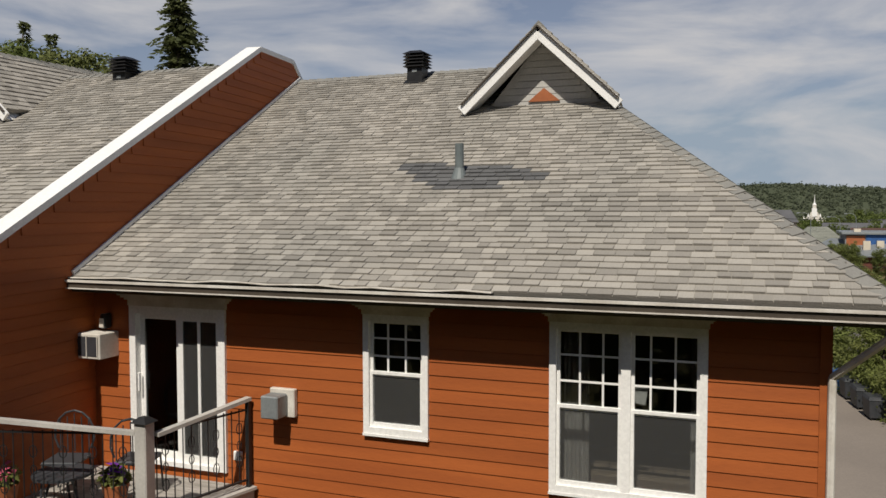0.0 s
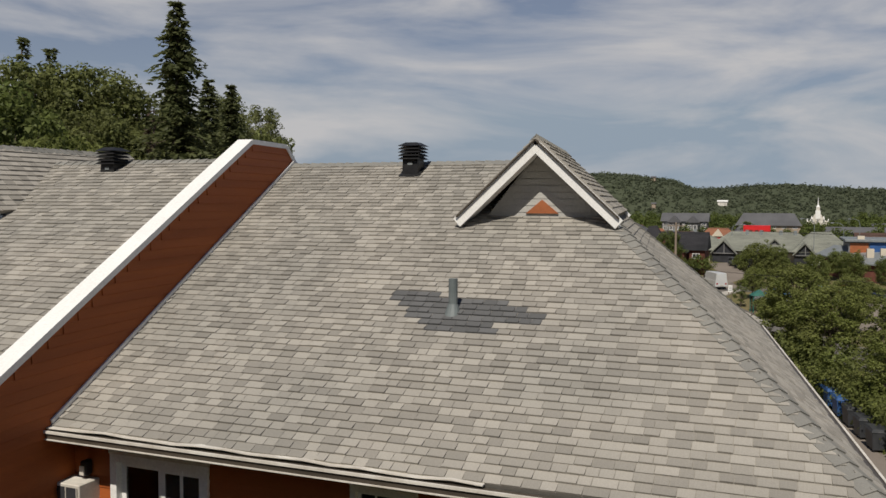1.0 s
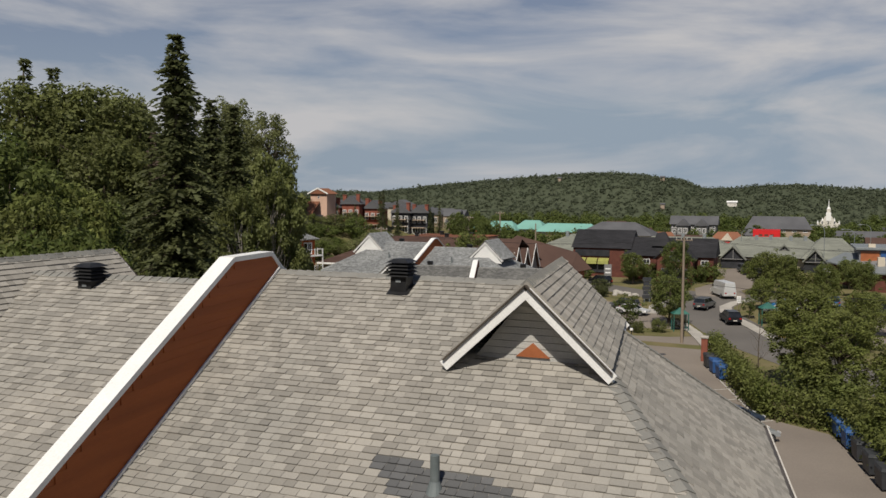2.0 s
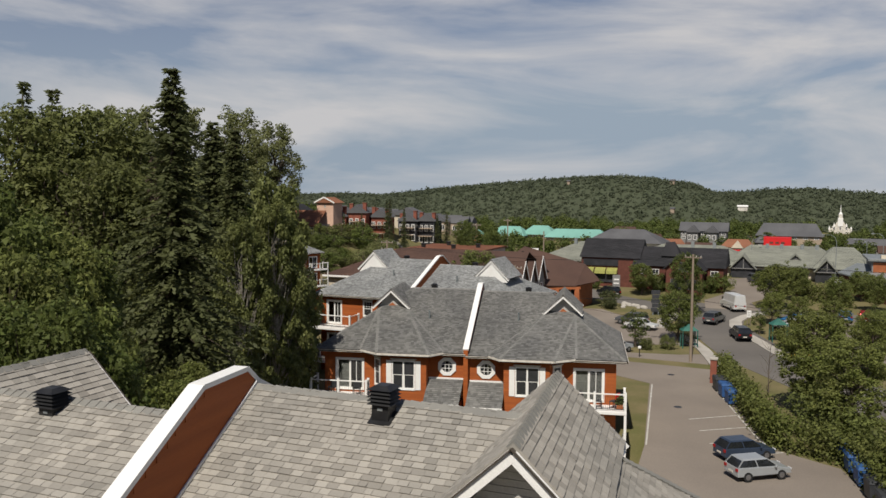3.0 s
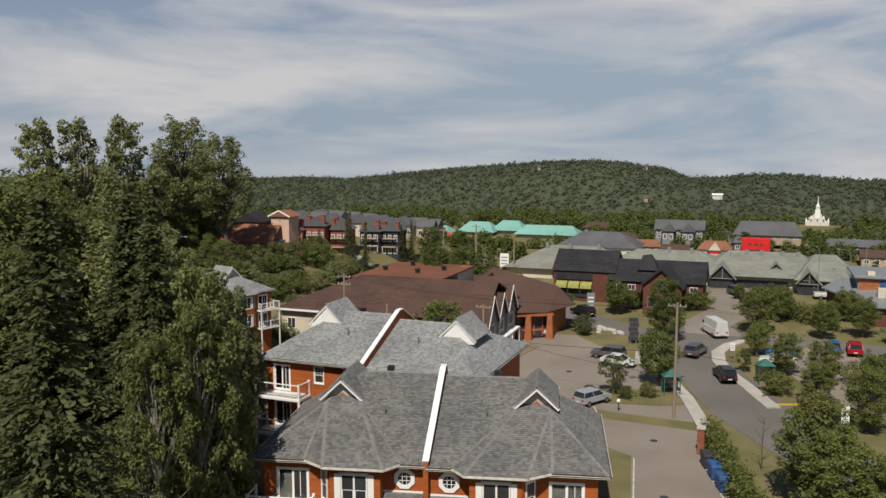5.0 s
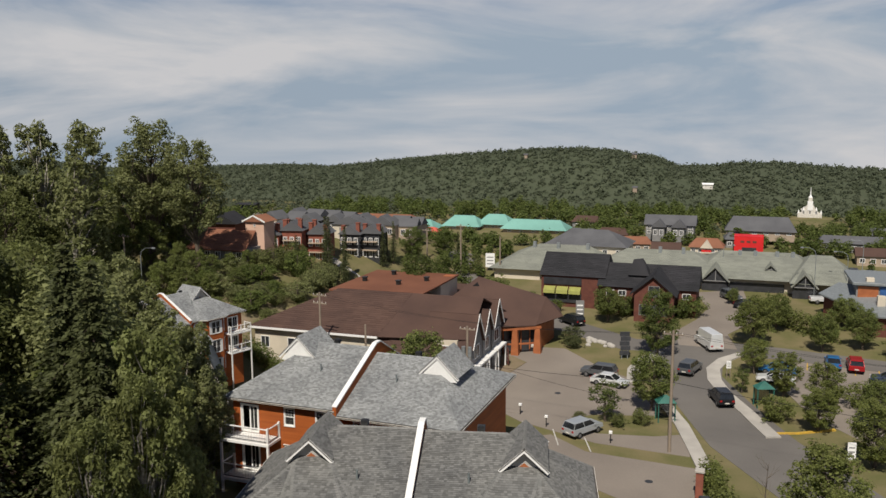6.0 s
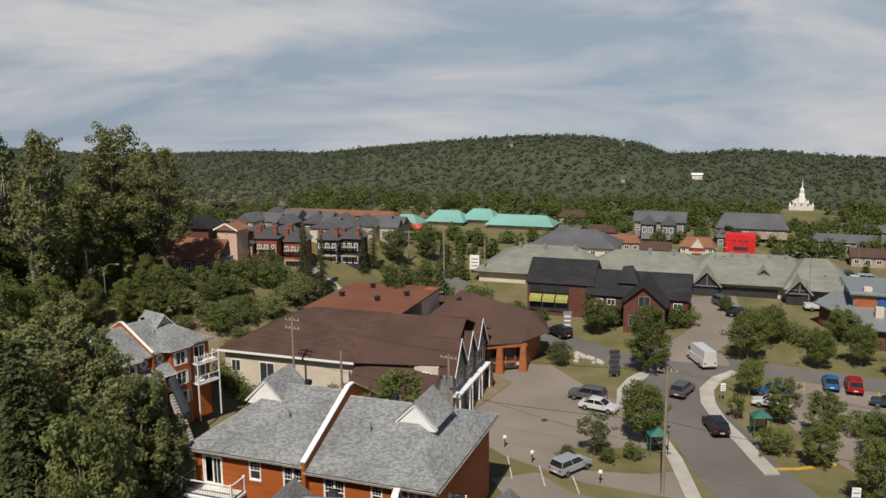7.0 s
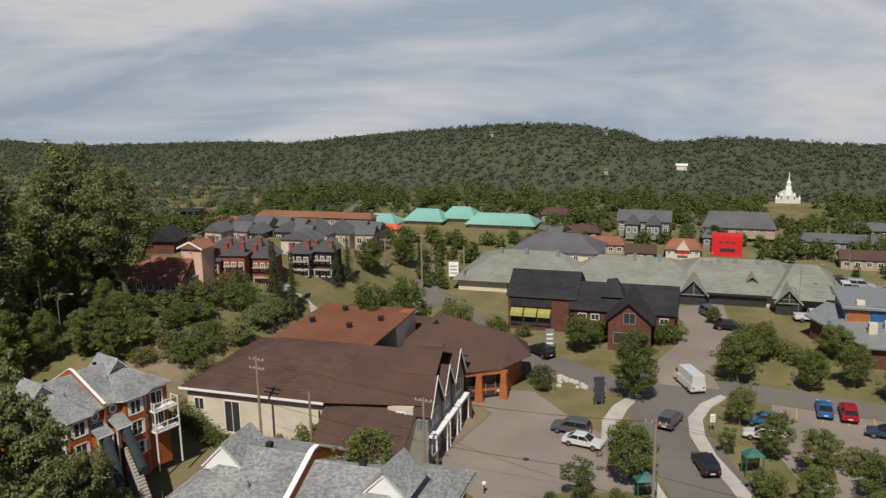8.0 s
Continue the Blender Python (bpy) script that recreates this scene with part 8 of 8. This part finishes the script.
        for u, v in ((-0.85, -0.55), (0.85, -0.55), (-0.85, 0.55), (0.85, 0.55)):
            part("post", boxes((u - 0.05, v - 0.05, -0.1, u + 0.05, v + 0.05, 2.1)), M_SHELTER, s)
        part("glass", boxes((-0.8, 0.53, 0.3, 0.8, 0.55, 2.0)), M_GLASS, s)
    # brick pillar and bins at the lot's end
    p = thing("brick_pillar", "red brick gate pillar with pale cap at the lot", "pillar", pose(-2.0, 76.6, ground_z(-2, 76.6)))
    part("shaft", bevelled(boxes((-0.3, -0.3, -0.2, 0.3, 0.3, 2.3)), 0.02), M_REDBRICK, p)
    part("cap", bevelled(boxes((-0.38, -0.38, 2.301, 0.38, 0.38, 2.5)), 0.03), M_CONC, p)
    for k in range(3):
        f = k / 2
        wheeled_bin(-1.2 + 1.4 * f, 73.6 - 4.6 * f, 108, M_CHARCOAL if k == 0 else M_BLUE, "charcoal wheeled bin by the hedge" if k == 0 else "blue recycling bin by the hedge")
    for k in range(6):
        wheeled_bin(8.3 + 0.42 * k, 56.2 - 2.5 * k, 100, M_CHARCOAL if k > 2 else M_BLUE, "charcoal wheeled bin by the lot" if k > 2 else "blue recycling bin by the lot")
    for x, y in ((-18.4, 98.9), (-4.0, 66.0), (-6.2, 78.5)):
        bm = bmesh.new()
        rod(bm, (0, 0, 0.05), (0, 0, 0.062), 0.35, 0.35, 16)
        m = thing("manhole_cover", "dark iron manhole cover in the asphalt", "manhole cover", pose(x, y, ground_z(x, y)), "manhole covers")
        part("lid", bm, M_CHARCOAL, m)
    rng = random.Random(12)
    for k in range(14):
        x, y = -17.0 + rng.uniform(-1.8, 2.2), 119.2 + rng.uniform(-1.6, 1.0)
        r = rng.uniform(0.25, 0.6)
        bm = bmesh.new()
        bmesh.ops.create_icosphere(bm, subdivisions=2, radius=r)
        for v in bm.verts:
            v.co *= 1 + 0.22 * noise.noise(v.co * 2.2 + Vector((k * 3.1, 0, 0)))
            v.co.z *= 0.7
        t = thing("boulder", "pale boulder in the lawn rockery", "rock", pose(x, y, ground_z(x, y) + r * 0.2), "boulders")
        part("stone", bm, M_CONC, t)


M_SHELTER = material("shelter_green", (0.03, 0.13, 0.10), (0.025, 0.10, 0.08), 0.5, 2, 20, 0.03)


# ---- chairs and boxes on the far balconies ----
def balcony_things():
    rng = random.Random(33)
    for s, u, z in ((-1, 7.0, -2.85), (-1, 8.6, -2.85), (1, 7.0, -2.95), (1, 8.2, -2.95), (1, 9.2, -2.95), (-1, 7.6, -5.75), (1, 8.0, -5.85), (1, 7.0, -5.85)):
        ch = thing("balcony_chair", "dark metal chair on a white balcony", "chair", BAY_HOUSE @ pose(s * u, -0.75, z + 0.001, 0, 0, rng.uniform(0, 360)), "balcony chairs")
        part("seat", bevelled(boxes((-0.24, -0.24, 0.40, 0.24, 0.24, 0.46)), 0.02), M_CHARCOAL, ch)
        part("backrest", bevelled(boxes((-0.24, 0.20, 0.47, 0.24, 0.25, 0.95)), 0.02), M_CHARCOAL if u != 9.2 else M_RED, ch)
        for lx in (-0.2, 0.2):
            for ly in (-0.2, 0.2):
                part("leg", boxes((lx - 0.02, ly - 0.02, 0, lx + 0.02, ly + 0.02, 0.399)), M_CHARCOAL, ch)
    for s, u, z in ((-1, 6.5, -5.75), (1, 6.5, -2.95), (1, 9.5, -2.95), (-1, 9.4, -5.75)):
        pot = thing("balcony_planter", "planter with green leaves on a balcony", "planter", BAY_HOUSE @ pose(s * u, -1.0, z + 0.001), "balcony planters")
        part("pot", bevelled(boxes((-0.2, -0.15, 0, 0.2, 0.15, 0.3)), 0.02), M_ORANGEWOOD, pot)
        leaf_part("leaves", pot, [((0, 0, 0.55), (0.3, 0.25, 0.3))], 160, 0.08, M_LEAF, rng)


# ---- woods and street trees ----
def plant_all():
    FOREST = {
        ("ash", M_LEAF_LIT, "fresh green tree before the restaurant"): [(-26.4, 77.4, 12.2, 0.95)],
        ("fir", M_NEEDLE, "dense dark fir beside the condominiums"): [(-58.5, 121.0, 8.6, 1.25), (-56.4, 122.2, 8.0, 1.25), (-60.2, 123.2, 7.6, 1.2), (-55.2, 119.6, 6.0, 1.2), (-61.8, 117.0, 5.2, 1.2), (-63.8, 114.6, 4.8, 1.2), (-57.0, 118.4, 5.4, 1.2)],
        ("big_spruce", M_NEEDLE, "tall dark spruce standing before the maples"): [(-25.7, 28.9, 24.8, 1.05)],
        ("big_spruce", M_NEEDLE, "tall dark spruce at the edge of the wood"): [(-37.5, 47.3, 24.4, 1.15)],
        ("dry_spruce", M_DEADNEEDLE, "thin dying spruce with dry brown needles"): [(-39.5, 42.9, 20.9, 1), (-44.0, 47.0, 17.8, 1)],
        ("big_poplar", M_LEAF_S, "slender grey-green aspen with pale trunk"): [(-43.7, 64.4, 12.6, 0.95), (-47.0, 60.4, 14.0, 0.95), (-41.3, 66.0, 10.6, 0.9), (-50.0, 62.0, 15.0, 0.95), (-42.3, 61.0, 9.6, 1.0), (-47.1, 64.8, 17.7, 0.85), (-41.6, 63.7, 14.8, 0.85), (-48.8, 63.7, 19.7, 0.85), (-41.9, 61.6, 15.4, 0.85)],
        ("poplar", M_LEAF_S, "slender grey-green aspen with pale trunk"): [(-93.3, 94.1, 25.1, 0.9), (-89.5, 97.4, 24.3, 0.9), (-78.8, 93.2, 25.4, 0.9)],
        ("big_maple", M_LEAF, "dense fresh green maple by the house"): [(-25.0, 19.0, 17.5, 0.75), (-24.4, 16.0, 19.0, 0.8), (-21.0, 15.5, 15.6, 0.75), (-19.3, 15.0, 14.6, 0.7), (-21.6, 24.6, 9.6, 0.9), (-16.6, 12.0, 15.4, 0.75), (-18.4, 20.0, 9.5, 0.9)],
        ("big_maple", M_LEAF_Y, "light green maple by the house"): [(-23.2, 18.4, 17.0, 0.7), (-20.1, 14.0, 16.5, 0.7), (-20.2, 22.4, 10.4, 0.85), (-17.1, 14.0, 13.6, 0.7), (-23.2, 26.5, 10.0, 0.8)],
        ("wood_maple", M_LEAF_O, "broad olive-green maple in the wood"): [(-50.0, 44.0, 24.2, 0.95), (-48.1, 46.0, 25.1, 0.95), (-46.8, 48.0, 24.0, 0.95), (-43.9, 40.0, 21.3, 0.95), (-43.0, 42.0, 20.5, 0.95), (-49.7, 52.0, 20.8, 0.95), (-48.9, 40.0, 24.5, 0.95), (-51.0, 56.0, 21.4, 0.95)],
        ("big_ash", M_LEAF_S, "grey-green ash in the wood"): [(-41.6, 52.0, 21.2, 1.15), (-29.4, 44.0, 5.1, 1.15)],
        ("big_ash", M_LEAF, "green ash at the edge of the wood"): [(-38.0, 50.0, 17.4, 1.15), (-32.1, 50.0, 8.3, 1.15), (-31.9, 52.0, 4.3, 1.15)],
        ("big_poplar", M_LEAF_O, "leaning grey-green aspen beside the brick-red house"): [(-29.4, 43.0, 22.5, 0.55), (-31.0, 46.5, 24.0, 0.6), (-29.6, 39.6, 19.5, 0.6), (-33.6, 50.0, 21.5, 0.6)],
        ("big_spruce", M_NEEDLE, "broad sunlit spruce at the edge of the wood"): [(-34.5, 46.0, 25.5, 1.0)],
        # unseen row added behind the viewpoint: blocks low southern sky, darkens pane reflections
        ("sky_block_maple", M_LEAF, "unseen maple added behind the viewpoint to block low sky"): [(-52.0 + 6.1 * k, -27.0 - 5.0 * (k % 3), 22.0 + 1.7 * (k % 4), 1.1) for k in range(18)],
        ("fir", M_NEEDLE, "slender dark fir in the wood"): [(-49.0, 40.0, 25.8, 1), (-50.4, 44.0, 25.4, 1), (-49.5, 155.8, 6.2, 1.2), (-55.5, 134.5, 6.6, 1.2)],
        ("elm", M_LEAF_S, "open-crowned elm standing above the wood"): [(-79.8, 107.4, 21.7, 1), (-70.7, 105.9, 19.4, 1)],
        ("maple", M_LEAF_S, "greyish broadleaf tree in the wood"): [(-93.6, 98.9, 15.4, 0.95), (-83.9, 97.3, 11.7, 0.95)],
        ("maple", M_LEAF_O, "olive-green broadleaf tree in the wood"): [(-94.2, 105.5, 15.5, 0.95), (-86.8, 88.4, 17.9, 0.95)],
        ("ash", M_LEAF_LIT, "full green broadleaf tree in the wood"): [(-91.8, 110.3, 12.6, 1.1), (-79.5, 113.8, 8.0, 1.1), (-78.6, 105.3, 8.0, 1.1), (-76.2, 90.7, 9.2, 1.1)],
        ("ash", M_LEAF_O, "olive-green broadleaf tree in the wood"): [(-87.2, 112.3, 14.7, 1.1), (-85.4, 92.5, 12.9, 1.1)],
        ("maple", M_LEAF_LIT, "full green broadleaf tree in the wood"): [(-83.8, 115.4, 13.5, 0.95), (-82.0, 102.2, 9.8, 0.95), (-74.5, 106.2, 4.6, 0.95), (-72.9, 108.6, 3.2, 0.95), (-77.4, 86.0, 10.4, 0.95), (-74.5, 95.3, 6.5, 0.95), (-79.0, 81.6, 13.8, 0.95), (-68.7, 75.7, 9.3, 0.95)],
        ("ash", M_LEAF_LIT, "low bushy green tree on the bank"): [(-70.6, 97.2, 5.9, 1.25), (-70.7, 100.5, 5.3, 1.25), (-69.7, 103.0, 5.0, 1.25), (-68.5, 105.4, 3.7, 1.25), (-67.3, 107.9, 3.2, 1.25), (-66.0, 110.4, 3.2, 1.25), (-66.7, 97.3, 5.4, 1.25), (-65.6, 100.7, 3.6, 1.25), (-64.1, 104.3, 3.2, 1.25)],
        ("spruce", M_NEEDLE, "tall dark spruce at the wood's edge"): [(-55.1, 138.0, 7.2, 1.2)],
        ("maple", M_LEAF, "dense green maple by the road"): [(-42.9, 117.5, 11.5, 0.9), (-40.2, 123.4, 10.8, 0.9), (-54.3, 145.2, 5.8, 1.2), (-52.3, 156.0, 5.4, 1.2), (-9.0, 115.8, 8.8, 0.9)],
        ("ash", M_LEAF_Y, "light green ash behind the hedge"): [(6.6, 68.4, 8.8, 1.2)],
        ("ash", M_LEAF_Y, "light green young ash by the lot"): [(5.6, 105.0, 5.2, 1.2), (9.5, 101.5, 5.4, 1.3), (8.4, 95.7, 4.6, 1.4), (9.0, 60.2, 7.9, 1.3), (7.4, 65.5, 7.0, 1.3)],
        ("maple", M_LEAF_Y, "light green maple by the road"): [(12.4, 88.0, 6.4, 1.1)],
        ("ash", M_LEAF_Y, "feathery light green tree along the lot"): [(11.6, 49.5, 6.2, 1.2), (12.8, 41.0, 5.8, 1.1), (13.4, 60.0, 6.8, 1.1), (15.5, 72.0, 6.6, 1.2), (17, 52, 7, 1.2)],
        ("street", M_LEAF_LIT, "round young street tree in leaf"): [(-34.3, 126.8, 6.4, 1.2), (-17.5, 129.3, 5.2, 1.1), (-7.9, 96.5, 6.4, 1.05), (10.8, 122.9, 5.2, 0.95), (15.8, 125.2, 5.4, 1), (5.6, 131.0, 5.4, 1.0), (14.6, 134.0, 4.6, 1.3), (-0.3, 144.4, 2.6, 1), (20.0, 121.6, 5.0, 1.1), (14.4, 97.8, 5.2, 1.2)],
        ("street", M_LEAF_Y, "light green young street tree"): [(2.7, 123.8, 6.6, 1.1), (2.6, 112.0, 4.4, 1.0)],
        ("sapling", M_LEAF, "thin young tree by the lot"): [(-12.0, 92.2, 4.5, 1.3), (-47.0, 118.0, 4.4, 1), (1.2, 105.0, 3.0, 1.2)],
    }
    rng = random.Random(77)
    for (kind, mat, label), spots in FOREST.items():
        near = "wood trees" if spots[0][0] < -15 else "street trees"
        for x, y, h, wide in spots:
            tree(kind, x, y, h, mat, rng.uniform(0, 360), label, wide, bark=M_BIRCH if "poplar" in kind else None, group=near)
    # a leafless sapling in the hedge
    rn = np.random.default_rng(4)
    bm = bmesh.new()
    trunk = limb(bm, (0, 0, 0), (0.1, 0, 4.6), 0.06, 0.01, rn, 0.03, 6)
    for k in range(16):
        b = trunk[1 + k % 5]
        a = k * 2.4
        limb(bm, b, b + Vector((math.cos(a) * 1.0, math.sin(a) * 1.0, 1.1)), 0.022, 0.005, rn, 0.1, 3, 4)
    bare = thing("bare_tree", "small leafless tree in the hedge", "tree", pose(3.0, 74.6, ground_z(3.0, 74.6)))
    part("trunk", bm, M_BARK, bare)
    # shrubs
    for x, y, h, mat in ((-23.0, 38.8, 4.4, M_LEAF), (-22.4, 35.4, 3.6, M_LEAF_Y), (-15.5, 133.6, 3.0, M_LEAF), (-6.1, 136.0, 3.4, M_LEAF), (-7.6, 134.8, 2.8, M_LEAF), (-18.2, 133.8, 2.2, M_LEAF), (-20.5, 117.8, 2.4, M_NEEDLE), (-19.9, 116.0, 1.8, M_NEEDLE), (-43.6, 93.0, 2.4, M_LEAF_S), (-39.4, 92.6, 4.2, M_LEAF),
                          (-60.5, 115, 3.6, M_LEAF), (-56.5, 117, 3.0, M_LEAF_S), (-33, 129, 3, M_LEAF), (-29.5, 131.5, 3.2, M_LEAF), (-26.0, 133.5, 1.8, M_LEAF), (-24.8, 31.4, 3.5, M_LEAF), (-21.6, 24.4, 3.6, M_LEAF_Y), (13.0, 104, 2.6, M_LEAF_Y), (4.6, 97.6, 2.6, M_LEAF_Y), (-10.6, 91.0, 1.4, M_LEAF_O), (-14.6, 91.4, 1.0, M_LEAF_O), (-8.4, 92.4, 1.6, M_LEAF_O)):
        tree("shrub", x, y, h, mat, rng.uniform(0, 360), "leafy green shrub by the road", 1.0, group="shrubs", category="shrub")
    # banks of scrub behind the cream wall
    for k in range(22):
        x, y = rng.uniform(-72, -56), rng.uniform(100, 122)
        tree("shrub", x, y, rng.uniform(1.2, 3.2), rng.choice([M_LEAF_O, M_LEAF, M_LEAF_S]), rng.uniform(0, 360), "scrub on the grassy bank", 1.3, group="scrub on the bank", category="shrub")
    for k in range(34):
        x, y = rng.uniform(-64, -46), rng.uniform(98, 112)
        tree("shrub", x, y, rng.uniform(0.8, 1.9), rng.choice([M_LEAF_O, M_LEAF_Y, M_LEAF_S]), rng.uniform(0, 360), "scrub on the grassy bank", 1.4, group="scrub on the bank", category="shrub")
    hedge("hedge", [(-1.4, 79.6), (0.9, 69.5), (3.9, 57.4), (8.8, 55.0), (11.6, 42.5)], 1.7, 2.1, M_LEAF_Y, "overgrown light green hedge along the parking lot", 150, 0.12, 1)
    hedge("hedge", [(5.2, 62.0), (8.6, 57.6), (14, 46)], 2.6, 3.2, M_LEAF_LIT, "wild green hedge behind the bins", 170, 0.14, 3)
    hedge("hedge", [(-55.4, 92.6), (-46.6, 90.4), (-40.6, 90.0)], 1.6, 2.4, M_LEAF, "clipped dense hedge in front of the cream wall", 150, 0.11, 2)
    hedge("hedge", [(3.6, 139.0), (7.2, 133.8), (12.8, 127.6)], 1.8, 2.6, M_LEAF_Y, "light green hedge in front of the flat shop", 90, 0.16, 4)
    # town trees
    keep_out = [(-74, 112, -54, 148), (-84, 138, -56, 164), (-78, 180, -34, 202), (-95, 148, -88, 154), (-43, 150, 20, 176), (-36, 162, -18, 175), (-30, 134, -4, 147), (-56, 88, -20, 124), (-78, 108, -52, 146), (-94, 166, -64, 180), (-3, 176, 6, 184), (-20, 184, -7, 195), (-4, 186, 12, 195), (12, 128, 30, 150), (-10, 173, -1, 181), (11, 203, 21, 229), (-7, 126, 4, 156), (-30, 156, 40, 169)]
    n, rest = 0, []
    while n < 640:
        x, y = rng.uniform(-110, 46), 118 + 108 * rng.random() ** 0.75
        if any(a < x < c and b < y < d for a, b, c, d in keep_out) or (abs(x + 34) < 22 and 118 < y < 150 and rng.random() < 0.85) or (x > -20 and y < 150):
            continue
        n += 1
        h = rng.uniform(2.2, 4.2)
        if n > 140 or y > 190:
            z = ground_z(x, y)
            rest += [((x, y, z + h * 0.55), (h * 0.30, h * 0.30, h * 0.42)), ((x + rng.uniform(-0.7, 0.7), y + rng.uniform(-0.7, 0.7), z + h * 0.42), (h * 0.32, h * 0.32, h * 0.3))]
        else:
            tree(rng.choice(["far", "far", "far", "far_fir"]), x, y, h, rng.choice([M_LEAF, M_LEAF, M_LEAF_O, M_LEAF_LIT]), rng.uniform(0, 360), "small tree among the town's houses", rng.uniform(0.9, 1.25), group="town trees")
    while n < 900:
        x, y = rng.uniform(-84, 46), rng.uniform(176, 222)
        if any(a < x < c and b < y < d for a, b, c, d in keep_out):
            continue
        n += 1
        h, z = rng.uniform(1.8, 3.2), ground_z(x, y)
        rest += [((x, y, z + h * 0.5), (h * 0.34, h * 0.34, h * 0.45))]
    v, f = leaf_quads(rest, len(rest) * 120, 0.24, np.random.default_rng(8), shell=0.5)
    tagged(part_of("town_greenery", quads_mesh("town_greenery", v, f), M_LEAF), "green trees between the town's roofs", "trees", kind="stuff")


# mid leaf green lightened: distant haze and daylight are put into the colour
M_LEAF_LIT = foliage("leaves_lit", (0.143, 0.175, 0.047), (0.191, 0.209, 0.067))

near_deck()
patio_set()
wall_air_conditioner()
near_room()
hill()
town()
vehicles()
street_things()
balcony_things()
plant_all()
